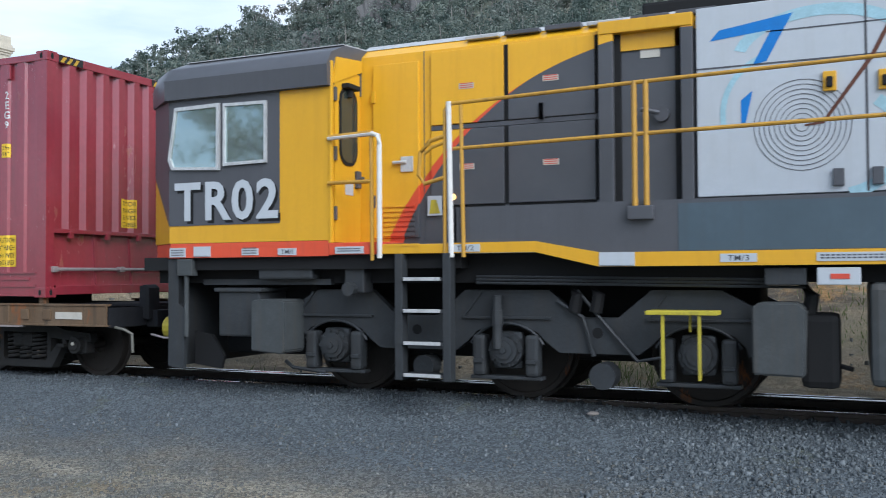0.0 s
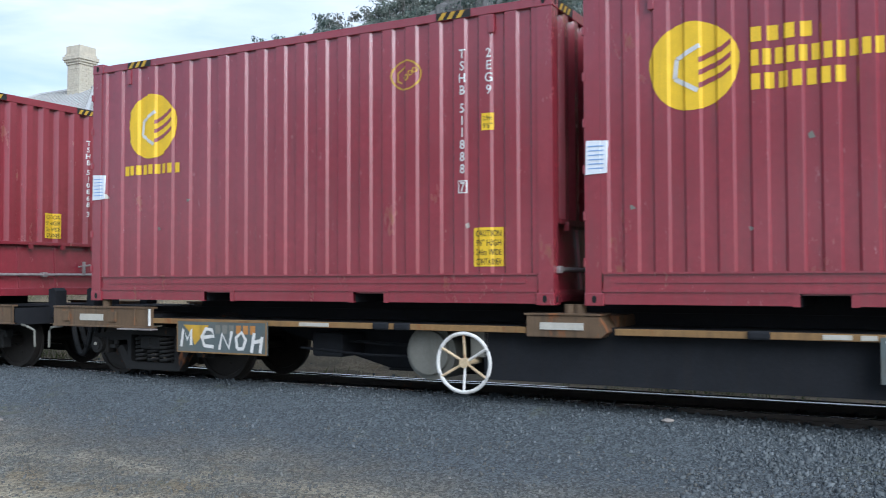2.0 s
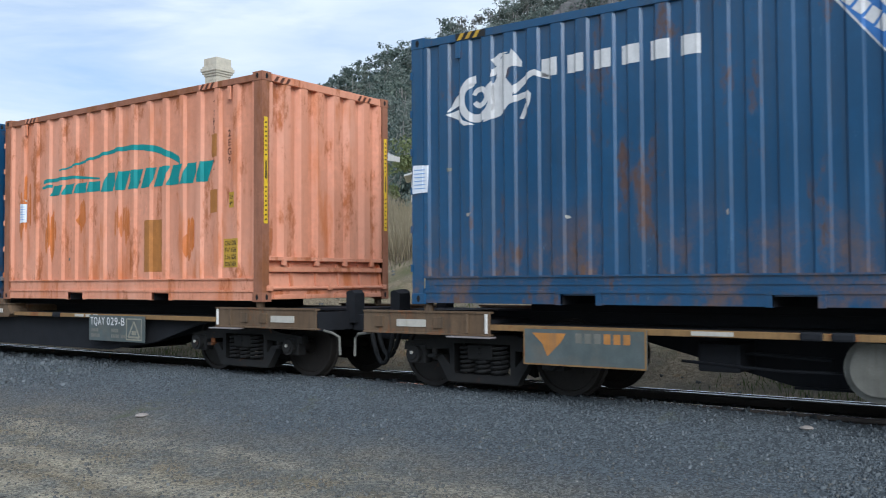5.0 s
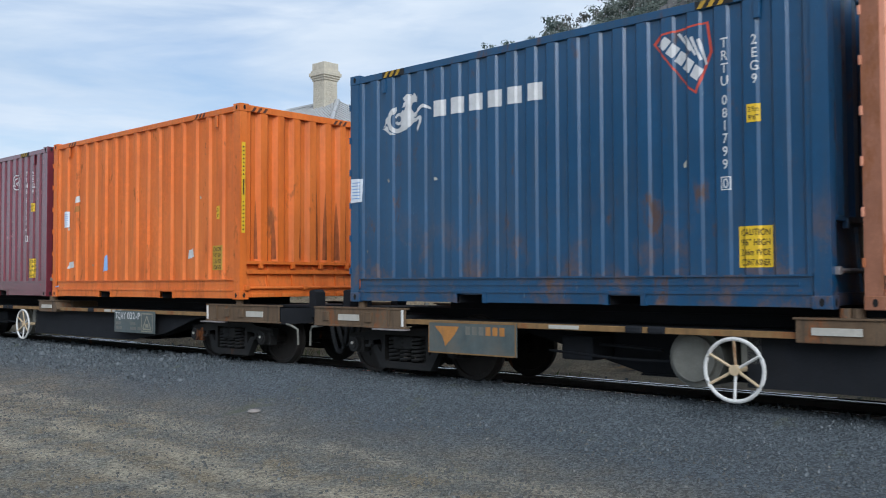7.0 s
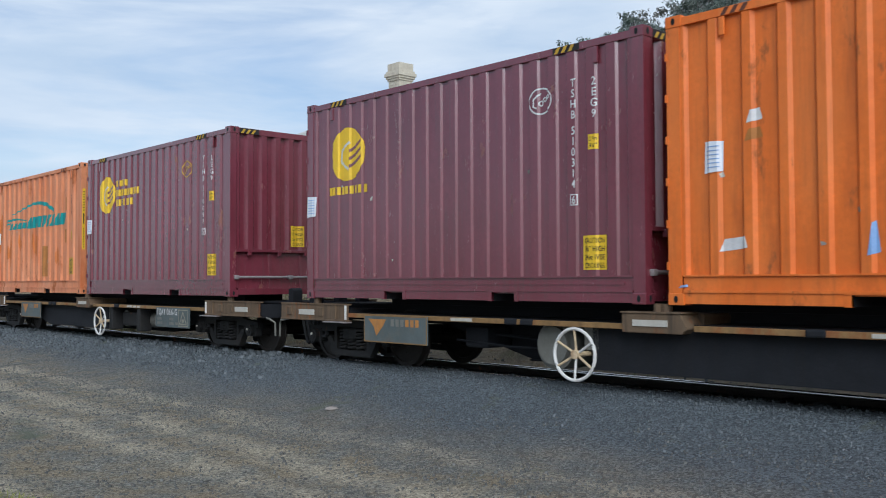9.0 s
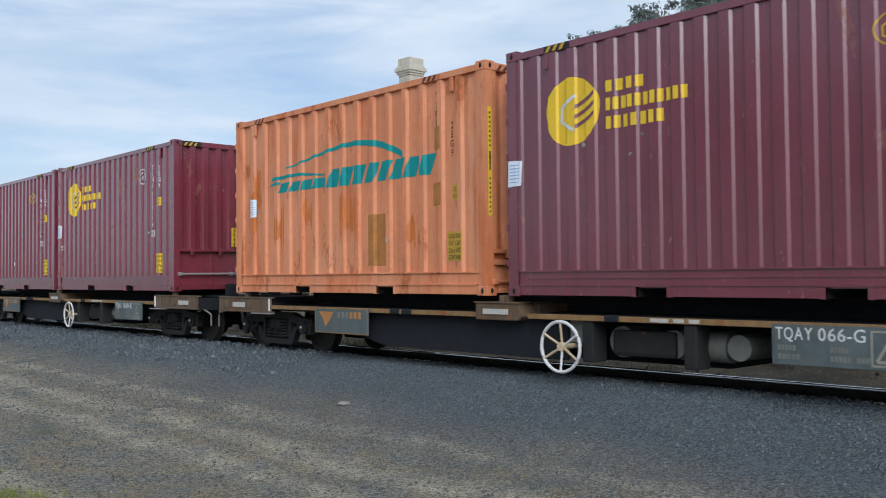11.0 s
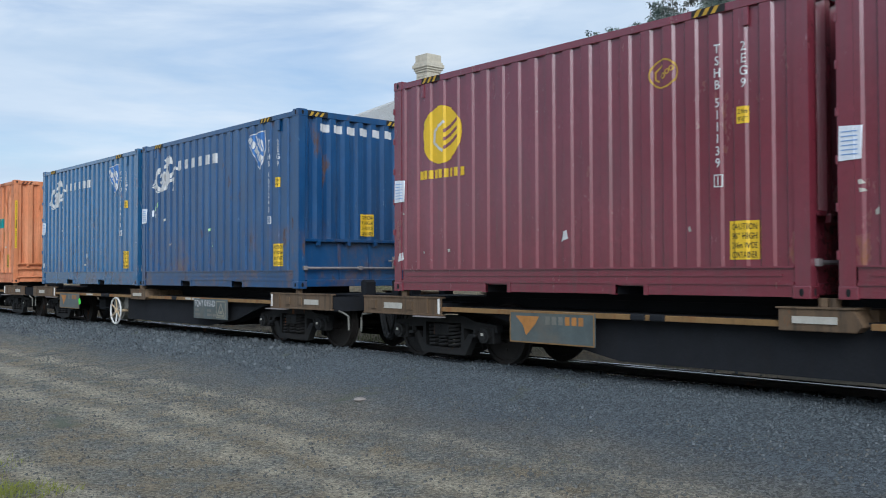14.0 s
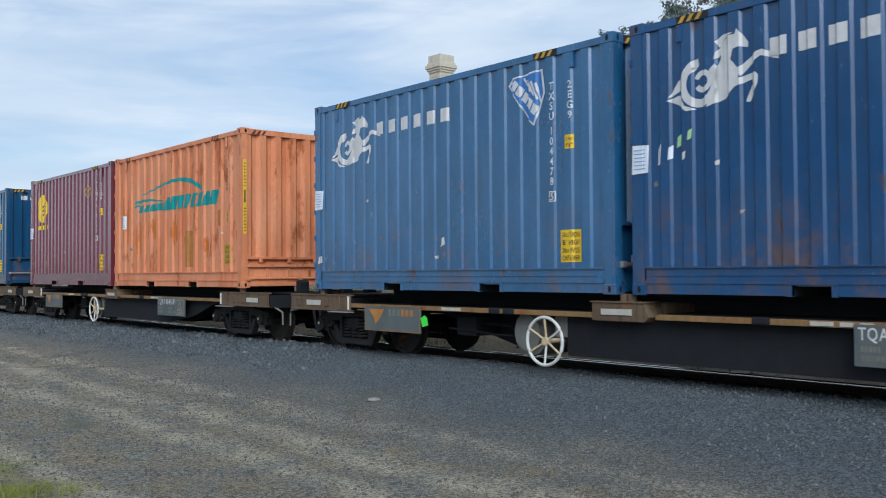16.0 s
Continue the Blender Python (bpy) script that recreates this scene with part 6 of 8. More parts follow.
def bogie_parts(parent, cx):
    """A three-piece freight bogie: cast side frames, bolster, coil springs, axle boxes and two wheelsets."""
    bm = B()
    box(bm, cx - 0.16, cx + 0.16, CY - 0.95, CY + 0.95, 0.36, 0.52, 0.02)
    bogie = part("bogie", bm, "bogie_steel", parent, "black greasy three-piece freight bogie")
    bogie.location = (0, 0, 0)
    for s in (-1, 1):
        y0 = CY + s * 0.80
        a, b = sorted((y0, y0 + s * 0.11))
        bm = B()
        # slender arms over the axle boxes, a truss round the spring nest
        for poly in ([(-1.06, 0.43), (-1.04, 0.53), (-0.66, 0.56), (-0.42, 0.63), (-0.36, 0.53), (-0.40, 0.47), (-0.64, 0.45)],
                     [(1.06, 0.43), (0.64, 0.45), (0.40, 0.47), (0.36, 0.53), (0.42, 0.63), (0.66, 0.56), (1.04, 0.53)],
                     [(-0.42, 0.63), (0.42, 0.63), (0.36, 0.53), (-0.36, 0.53)],
                     [(-0.60, 0.36), (-0.52, 0.40), (-0.34, 0.20), (0.34, 0.20), (0.52, 0.40), (0.60, 0.36), (0.44, 0.11), (-0.44, 0.11)],
                     [(-0.42, 0.18), (-0.36, 0.18), (-0.36, 0.54), (-0.42, 0.54)], [(0.36, 0.18), (0.42, 0.18), (0.42, 0.54), (0.36, 0.54)]):
            prism(bm, [(cx + x, z) for x, z in poly], a, b)
        part("side_frame", bm, "bogie_steel", bogie)
        for dx in (-0.20, 0.0, 0.20):
            bm = B()
            pts = [(cx + dx + 0.085 * math.cos(0.9 * t), y0 + s * 0.06 + 0.085 * math.sin(0.9 * t), 0.20 + 0.30 * t / 42) for t in range(43)]
            tube(bm, pts, 0.019, 6)
            part("coil_spring", bm, "bogie_steel", bogie)
        for dx in (-0.875, 0.875):
            bm = B()
            box(bm, cx + dx - 0.13, cx + dx + 0.13, min(y0 - s * 0.01, y0 + s * 0.13), max(y0 - s * 0.01, y0 + s * 0.13), 0.29, 0.50, 0.02)
            cyl(bm, (cx + dx, y0, 0.39), (cx + dx, y0 + s * 0.19, 0.39), 0.095, 16)
            cyl(bm, (cx + dx, y0 + s * 0.19, 0.39), (cx + dx, y0 + s * 0.205, 0.39), 0.06, 10)
            part("axle_box", bm, "bogie_steel", bogie)
            part("axle_bolt", cyl(B(), (cx + dx, y0 + s * 0.205, 0.41), (cx + dx, y0 + s * 0.22, 0.41), 0.02, 8), "reflector", bogie, "small pale bolt head")
            bm = B()
            ex = -0.24 if dx > 0 else 0.24
            box(bm, cx + dx + ex - 0.05, cx + dx + ex + 0.05, min(y0, y0 + s * 0.16), max(y0, y0 + s * 0.16), 0.36, 0.40, 0.01)
            cyl(bm, (cx + dx + ex, y0 + s * 0.09, 0.40), (cx + dx + ex, y0 + s * 0.09, 0.46), 0.035, 8)
            part("damper", bm, "bogie_steel", bogie)
    for dx in (-0.40, 0.40):
        bm = B()
        g = 1 if dx > 0 else -1
        cyl(bm, (cx + dx, CY - 0.86, 0.30), (cx + dx, CY + 0.86, 0.30), 0.035, 8)
        for y in (CY - 0.62, CY + 0.52):
            prism(bm, [(cx + dx + g * 0.01, 0.20), (cx + dx + g * 0.08, 0.17), (cx + dx + g * 0.055, 0.36), (cx + dx + g * 0.075, 0.52), (cx + dx + g * 0.01, 0.50)], y, y + 0.10)
        tube(bm, [(cx + dx, CY - 0.74, 0.30), (cx + dx + g * 0.02, CY - 0.76, 0.50), (cx + dx - g * 0.10, CY - 0.76, 0.62)], 0.022, 6)
        part("brake_beam", bm, "bogie_steel", bogie)
    for dx in (-0.875, 0.875):
        w = part("wheelset", WHEEL, "wheel_steel", bogie)
        w.location = (cx + dx, CY, 0.39)
        WAGON_WHEELS.append((w, (cx + dx, CY, 0.39), 0.39))
    return bogie


def deck_end(parent, x0, x1, tip):
    """The raised end platform of a skeletal wagon, with its brown side channels."""
    for y, d in ((0.01, 1), (W - 0.01, -1)):
        bm = B()
        prism(bm, [(y, 0.632), (y + 0.09 * d, 0.632), (y + 0.09 * d, 0.650), (y + 0.03 * d, 0.652), (y + 0.03 * d, 0.862), (y + 0.09 * d, 0.864), (y + 0.09 * d, 0.885), (y, 0.885), (y, 0.864), (y + 0.012 * d, 0.862), (y + 0.012 * d, 0.652), (y, 0.650)], x0, x1, axis="x")
        ch = part("side_channel", bm, "deck_brown", parent, "rust brown side channel of the end platform")
        side = ch if d > 0 else side
    bm = B()
    box(bm, x0 + 0.02, x1 - 0.02, 0.08, W - 0.08, 0.66, 0.80)
    inner, outer = (x0, x1) if tip > 0 else (x1, x0)
    # tapered headstock towards the coupler
    prism(bm, [(0.06, 0.62), (W - 0.06, 0.62), (W - 0.06, 0.84), (0.06, 0.84)], min(outer - 0.04 * tip, outer), max(outer - 0.04 * tip, outer), axis="x")
    box(bm, min(outer, outer + 0.16 * tip), max(outer, outer + 0.16 * tip), CY - 0.55, CY + 0.55, 0.60, 0.80, 0.015)
    part("headstock", bm, "underframe", parent)
    mid = (x0 + x1) / 2
    bm = B()
    m = mid + 0.25 * tip
    box(bm, m + 0.08 - 0.2, m + 0.08 + 0.2, 0.026 - 0.012, 0.026, 0.71, 0.79)
    part("reflector_strip", bm, "reflector", side)
    for dx in (-0.12, 0.12):
        bm = B()
        box(bm, inner + (0.16 + dx) * tip - 0.012, inner + (0.16 + dx) * tip + 0.012, 0.0, 0.03, 0.66, 0.86, 0.003)
        part("stiffener", bm, "wheel_white" if dx < 0 else "deck_brown", side)
    bm = B()
    a, b = sorted((inner - 0.05 * tip, inner + 0.5 * tip))
    box(bm, a, b, -0.06, 0.06, 0.612, 0.628, 0.003)
    part("foot_step", bm, "steel_bar", parent)
    for dx in (0.0, -0.35) if tip > 0 else (0.62, -0.20):
        bm = B()
        xx = mid + dx * tip
        box(bm, xx - 0.06, xx + 0.06, 0.004, 0.03, 0.70, 0.82, 0.004)
        part("tie_plate", bm, "deck_brown", side)
    for i, y in enumerate((0.70, 1.62)):
        bm = B()
        xo = outer + 0.02 * tip
        prism(bm, [(xo - 0.07, 0.70), (xo + 0.07, 0.70), (xo + 0.07, 1.06), (xo + 0.02 * tip, 1.10), (xo - 0.07, 1.08)], y - 0.09, y + 0.09)
        part("end_stanchion", bm, "underframe", parent)


def coupler(parent, x, tip):
    bm = B()
    box(bm, min(x, x + 0.30 * tip), max(x, x + 0.30 * tip), CY - 0.09, CY + 0.09, 0.52, 0.72, 0.02)
    box(bm, min(x + 0.26 * tip, x + 0.46 * tip), max(x + 0.26 * tip, x + 0.46 * tip), CY - 0.16, CY + 0.15, 0.48, 0.76, 0.03)
    box(bm, min(x + 0.40 * tip, x + 0.52 * tip), max(x + 0.40 * tip, x + 0.52 * tip), CY - 0.15, CY + 0.0, 0.50, 0.74, 0.03)
    c = part("coupler", bm, "underframe", parent, "black automatic knuckle coupler")
    for dy, sag in ((-0.42, 0.0), (-0.30, 0.08)):
        bm = B()
        pts = [(x + (0.05 + 0.36 * t) * tip, CY + dy, 0.62 - (0.42 - sag) * math.sin(math.pi * t) ** 0.8) for t in np.linspace(0, 1, 11)]
        tube(bm, pts, 0.025, 8)
        part("brake_hose", bm, "hose", parent)
    bm = B()
    ys = 0.16
    tube(bm, [(x - 0.15 * tip, ys, 0.62), (x + 0.02 * tip, ys - 0.04, 0.60), (x + 0.10 * tip, ys, 0.55), (x + 0.11 * tip, ys, 0.34)], 0.016, 7)
    part("uncoupling_lever", bm, "tank_grey", parent)
    return c


def flat_wagon(number, rear, tag=False, aux=False, wheel_x=-7.25, label=""):
    hx, rx = (-5.23, 0.88) if aux else (wheel_x, 0.0)      # handwheel; shift of the owner's plate
    root = tagged(new("flat_wagon"), label or "black skeletal container wagon with brown end platforms and white handwheel", "railway wagon", "wagons of the train")
    x0, x1 = -13.15, 0.88
    # centre sill, fish-bellied
    bm = B()
    prism(bm, [(x0, 0.62), (-10.2, 0.62), (-8.6, 0.22), (-3.6, 0.22), (-1.9, 0.55), (-1.7, 0.62), (x1, 0.62), (x1, 0.84), (x0, 0.84)], CY - 0.42, CY - 0.38)
    prism(bm, [(x0, 0.62), (-10.2, 0.62), (-8.6, 0.22), (-3.6, 0.22), (-1.9, 0.55), (-1.7, 0.62), (x1, 0.62), (x1, 0.84), (x0, 0.84)], CY + 0.38, CY + 0.42)
    box(bm, x0, x1, CY - 0.45, CY + 0.45, 0.84, 0.87)
    # black filler block added so the gap under the load looks dark
    box(bm, -11.4, -0.9, CY - 0.40, CY + 0.40, 0.87, 1.04)
    box(bm, -8.6, -3.6, CY - 0.48, CY + 0.48, 0.205, 0.225)
    part("centre_sill", bm, "underframe", root)
    bm = B()
    belly = [(-11.4, 0.70), (-10.6, 0.66), (-9.4, 0.38), (-8.6, 0.23), (-5.3, 0.23), (-5.3, 0.70), (-0.9, 0.70), (-0.9, 0.755), (-11.4, 0.755)] if aux else \
        [(-11.4, 0.70), (-7.15, 0.70), (-7.15, 0.23), (-3.4, 0.23), (-2.3, 0.38), (-1.4, 0.64), (-0.9, 0.70), (-0.9, 0.755), (-11.4, 0.755)]
    for s in (0, 1):
        y = 0.10 if s == 0 else W - 0.22
        prism(bm, belly, y + 0.06, y + 0.10)
    box(bm, -11.4, -0.9, 0.16, W - 0.16, 0.742, 0.754)
    part("side_girder", bm, "underframe", root)
    for s in (0, 1):
        bm = B()
        y = 0.03 if s == 0 else W - 0.13
        box(bm, -11.45, -6.58, y, y + 0.10, 0.695, 0.752, 0.004)
        box(bm, -5.80, -0.87, y, y + 0.10, 0.695, 0.752, 0.004)
        sill = part("side_sill", bm, "sill_yellow", root, "grubby ochre painted side sill")
        if s == 0:
            for a, b in ((-9.28, -8.90), (-4.08, -3.86), (-3.80, -3.68), (-3.62, -3.50)):
                bm = B()
                box(bm, a, b, 0.022, 0.034, 0.706, 0.745)
                part("reflector_strip", bm, "reflector", sill)
            for a in (-8.25, -4.57, -8.0):
                bm = B()
                box(bm, a - 0.09, a + 0.09, 0.0, 0.05, 0.69, 0.765, 0.02)
                part("sill_bracket", bm, "underframe", sill)
    bm = B()
    for s in (0, 1):
        y = 0.0 if s == 0 else W - 0.32
        prism(bm, [(-6.64, 0.665), (-5.92, 0.665), (-5.86, 0.72), (-5.94, 0.865), (-6.64, 0.865)], y, y + 0.32, bevel=0.006)
    box(bm, -6.5, -5.85, 0.3, W - 0.3, 0.70, 0.86)
    box(bm, -6.66, -5.92, -0.012, 0.30, 0.866, 0.884, 0.003)
    ped = part("centre_pedestal", bm, "deck_brown", root, "brown container pedestal at mid wagon")
    bm = B()
    box(bm, -6.50, -6.08, -0.012, -0.001, 0.735, 0.80)
    part("reflector_strip", bm, "reflector", ped)
    for x in (-6.14, -6.24, -12.25, -0.12):
        for y in (0.09, W - 0.09):
            bm = B()
            cyl(bm, (x, y, 0.86), (x, y, 0.965), 0.055, 10)
            part("twist_lock", bm, "deck_brown", root)
    deck_end(root, -0.88, 0.90, 1)
    deck_end(root, -13.13, -11.42, -1)
    coupler(root, 1.05, 1)
    coupler(root, -13.28, -1)
    bogie_parts(root, -0.67)
    bogie_parts(root, -11.72)
    # number plate and owner's plate
    px = -3.66 if not aux else -2.72
    bm = B()
    box(bm, px, px + 1.31, -0.008, 0.012, 0.37, 0.735, 0.004)
    plate = part("data_plate", bm, "plate_grey", root, "grey-blue stencilled wagon data plate")
    bm = B()
    for word, a0, a1 in zip(number.split(" "), (0.04, 0.44), (0.39, 0.86)):
        bm = B()
        write_line(bm, word, px + a0, px + a1, 0.60, 0.11)
        for v in bm.verts:
            v.co.y = -0.011
        part("wagon_number", bm, "white_mark", plate)
    for a, b, z in ((0.06, 0.24, 0.50), (0.55, 0.72, 0.50), (0.06, 0.28, 0.42), (0.55, 0.74, 0.42), (0.78, 0.9, 0.42)):
        bm = B()
        bars(bm, px + a, px + b, z, 0.05, 5)
        for v in bm.verts:
            v.co.y = -0.011
        part("data_bar", bm, "tank_grey", plate)
    bm = B()
    q = px + 1.08
    for a, b, c, d in ((q - 0.18, q + 0.18, 0.685, 0.705), (q - 0.18, q + 0.18, 0.395, 0.415), (q - 0.18, q - 0.16, 0.395, 0.705), (q + 0.16, q + 0.18, 0.395, 0.705)):
        rect(bm, a, b, c, d)
    for (a, b), (c, d) in (((-0.13, 0.44), (0.0, 0.66)), ((0.0, 0.66), (0.13, 0.44)), ((0.13, 0.44), (-0.13, 0.44))):
        v = Vector((c - a, d - b)).normalized() * 0.014
        shape(bm, ((q + a - v.y, b + v.x), (q + a + v.y, b - v.x), (q + c + v.y, d - v.x), (q + c - v.y, d + v.x)))
    rect(bm, q - 0.05, q + 0.05, 0.47, 0.53)
    for v in bm.verts:
        v.co.y = -0.011
    part("plate_triangle", bm, "plate_paint", plate)
    bm = B()
    box(bm, -11.0, -9.69, -0.008, 0.012, 0.375, 0.745, 0.004)
    own = part("owner_plate", bm, "plate_grey", root, "grey-green owner's plate with orange emblem")
    own.location.x = rx
    bm = B()
    for a, b, c, d in ((-11.0, -9.69, 0.728, 0.745), (-11.0, -9.69, 0.375, 0.39), (-9.71, -9.69, 0.375, 0.745), (-11.0, -10.985, 0.375, 0.745)):
        rect(bm, a, b, c, d)
    for v in bm.verts:
        v.co.y = -0.010
    part("plate_edge", bm, "sill_yellow", own)
    bm = B()
    shape(bm, ((-10.90, 0.69), (-10.52, 0.69), (-10.58, 0.60), (-10.78, 0.58)))
    shape(bm, ((-10.78, 0.58), (-10.58, 0.60), (-10.73, 0.46)))
    for v in bm.verts:
        v.co.y = -0.0105
    part("emblem", bm, "dull_yellow" if rear == "graffiti" else "dull_orange", own)
    for a0, m in ((-10.42, "tank_grey"), (-10.12, "dull_orange")):
        for k in range(3):
            bm = B()
            rect(bm, a0 + 0.1 * k, a0 + 0.1 * k + 0.07, 0.60, 0.695)
            for v in bm.verts:
                v.co.y = -0.0105
            part("letter_block", bm, m, own)
    if rear == "graffiti":
        def stroke(draw):
            bm = B()
            draw(bm)
            for v in bm.verts:
                v.co.y = -0.013
            part("graffiti_stroke", bm, "wheel_white", own, "white spray paint stroke")

        def line(pts, w=0.020):
            def draw(bm):
                rows = []
                for k, p in enumerate(pts):
                    q, r = pts[max(k - 1, 0)], pts[min(k + 1, len(pts) - 1)]
                    d = Vector((r[0] - q[0], r[1] - q[1])).normalized() * w
                    rows.append([bm.verts.new((p[0] - d.y, 0, p[1] + d.x)), bm.verts.new((p[0] + d.y, 0, p[1] - d.x))])
                for (a, b), (c, d) in zip(rows, rows[1:]):
                    bm.faces.new((a, b, d, c))
            stroke(draw)

        line([(-10.93, 0.44), (-10.90, 0.64), (-10.84, 0.52), (-10.78, 0.64), (-10.78, 0.46)])
        line([(-10.62, 0.55), (-10.44, 0.57), (-10.47, 0.64), (-10.56, 0.65), (-10.62, 0.56), (-10.58, 0.46), (-10.44, 0.45)])
        line([(-10.36, 0.42), (-10.32, 0.60), (-10.22, 0.44), (-10.18, 0.63)])
        line([(-10.10, 0.44), (-10.12, 0.56), (-10.04, 0.62), (-9.98, 0.54), (-10.02, 0.44), (-10.10, 0.44)])
        line([(-9.90, 0.40), (-9.86, 0.62)])
        line([(-9.88, 0.51), (-9.76, 0.54)])
        line([(-9.78, 0.40), (-9.75, 0.58)])
    # handwheel, bracket and air reservoir
    bm = B()
    n = 32
    rim = [(hx + 0.28 * math.cos(2 * math.pi * k / n), -0.05, 0.40 + 0.28 * math.sin(2 * math.pi * k / n)) for k in range(n + 1)]
    tube(bm, rim, 0.019, 8)
    wheel = part("handwheel", bm, "wheel_white", root, "white painted brake handwheel", True)
    for k in range(6):
        a = math.pi / 2 + k * math.pi / 3
        bm = B()
        tube(bm, [(hx + 0.04 * math.cos(a), -0.02, 0.40 + 0.04 * math.sin(a)), (hx + 0.27 * math.cos(a), -0.05, 0.40 + 0.27 * math.sin(a))], 0.014, 6)
        part("spoke", bm, "spoke_worn" if k % 2 == 0 or k == 1 else "wheel_white", wheel)
    bm = B()
    cyl(bm, (hx, -0.05, 0.40), (hx, 0.30, 0.40), 0.03, 10)
    cyl(bm, (hx, -0.055, 0.40), (hx, 0.0, 0.40), 0.05, 10)
    part("hub", bm, "spoke_worn", wheel)
    bm = B()
    box(bm, hx - 0.03, hx + 0.17, 0.16, 0.20, 0.44, 0.745, 0.006)
    part("handwheel_bracket", bm, "tank_grey", root)
    bm = B()
    cyl(bm, (hx - 0.53, 0.20, 0.46), (hx - 0.53, 1.5, 0.46), 0.28, 28) if not aux else cyl(bm, (-4.0, 0.42, 0.46), (-3.3, 0.42, 0.46), 0.16, 24)
    bmesh.ops.bevel(bm, geom=[e for e in bm.edges if len(e.link_faces) == 2 and any(len(f.verts) > 6 for f in e.link_faces)], offset=0.06, segments=4, affect="EDGES")
    part("air_reservoir", bm, "tank_grey", root, "round grey air reservoir", True)
    bm = B()
    tube(bm, [(-9.5, 0.35, 0.45), (-8.6, 0.35, 0.40), (-8.05, 0.4, 0.40)], 0.015, 6)
    tube(bm, [(-9.4, 0.5, 0.55), (-8.2, 0.5, 0.50)], 0.02, 6)
    box(bm, -9.35, -8.95, 0.35, 0.8, 0.36, 0.62, 0.03)
    part("brake_gear", bm, "underframe", root)
    if aux:
        for k, x in enumerate((-3.2, -3.95, -4.6)):
            bm = B()
            cyl(bm, (x, 0.25, 0.47), (x, 0.9, 0.47), 0.13 + 0.02 * k, 18)
            part("auxiliary_reservoir", bm, "tank_grey", root)
        for q in ((-4.7, -3.9, 0.2, 0.5, 0.32, 0.60, 0.04), (-3.7, -3.55, 0.05, 0.3, 0.24, 0.69, 0.02), (-5.0, -4.85, 0.05, 0.3, 0.24, 0.69, 0.02)):
            part("brake_valve", box(B(), *q), "bogie_steel", root)
    if tag:
        bm = B()
        prism(bm, ((-9.62, 0.47), (-9.50, 0.50), (-9.53, 0.61), (-9.58, 0.63), (-9.66, 0.59)), -0.03, -0.026)
        part("green_tag", bm, "tag_green", root, "bright green hanging tag")
    return root


WAGON_X = [-8.613, -23.435, -38.213, -53.026, -67.706, -82.537, -97.402, -112.2, -127.0]
WAGON_NO = ["TQAY 123-A", "TQAY 124-J", "TQAY 029-B", "TQAY 032-P", "TQAY 066-G", "TQAY 069-K", "TQAY 093-D", "TQAY 041-F", "TQAY 077-H"]
WAGONS = [(x, flat_wagon(no, "graffiti" if i == 0 else "plain", tag=(i == 6), aux=(i in (4, 5)), wheel_x=(-7.27, -7.25, -7.18, -7.235, -7.25, -7.25, -7.32, -7.25, -7.25)[i])) for i, (x, no) in enumerate(zip(WAGON_X, WAGON_NO))]


# ---- locomotive ----
def livery_material():
    """Hood paint: yellow and dark grey parted by a red band that sweeps up in an arc."""
    mat = material("hood_livery", (0.70, 0.37, 0.014), 0.28, var=0.03, dirt_amount=0.14, dirt=(0.20, 0.10, 0.02), scale=2.5, spec=0.5, seeded=False, grain=0.97)
    n, l = links(mat)
    p = n["Principled BSDF"]
    yellow = p.inputs["Base Color"].links[0].from_socket
    vec = n.new("ShaderNodeTexCoord").outputs["Object"]
    sub = n.new("ShaderNodeVectorMath")
    sub.operation = "DISTANCE"
    flat = n.new("ShaderNodeVectorMath")
    flat.operation = "MULTIPLY"
    flat.inputs[1].default_value = (1, 0, 1)
    l.new(vec, flat.inputs[0])
    l.new(flat.outputs[0], sub.inputs[0])
    sub.inputs[1].default_value = (5.35, 0, 0.10)
    grey = mix_color(n, l, noise_node(n, l, 3, 5, 0.6, vec), (0.060, 0.061, 0.068), (0.088, 0.089, 0.096))
    red = ramp_node(n, l, sub.outputs["Value"], 3.335, 3.325)
    w = n.new("ShaderNodeMath")
    w.operation = "LESS_THAN"
    l.new(sub.outputs["Value"], w.inputs[0])
    # the band narrows towards its upper end
    sep = n.new("ShaderNodeSeparateXYZ")
    l.new(vec, sep.inputs[0])
    thr = n.new("ShaderNodeMapRange")
    l.new(sep.outputs["Z"], thr.inputs[0])
    thr.inputs[1].default_value, thr.inputs[2].default_value = 1.4, 3.1
    thr.inputs[3].default_value, thr.inputs[4].default_value = 3.17, 3.33
    l.new(thr.outputs[0], w.inputs[1])
    c = mix_color(n, l, red, yellow, (0.60, 0.075, 0.030))
    c = mix_color(n, l, w.outputs[0], c, grey)
    l.new(c, p.inputs["Base Color"])
    MAT["livery"] = mat


livery_material()
LOCO_WHEELS = []
LOCO_K, LOCO_Y = 0.973, 7.75
BIG_WHEEL = wheelset(0.508, 1.097, 36)


def rounded(cx, cz, w, h, r, n=5):
    pts = []
    for sx, sz, a in ((1, 1, 0), (-1, 1, 90), (-1, -1, 180), (1, -1, 270)):
        pts += arc_points(cx + sx * (w / 2 - r), cz + sz * (h / 2 - r), r, a, a + 90, n)
    return pts


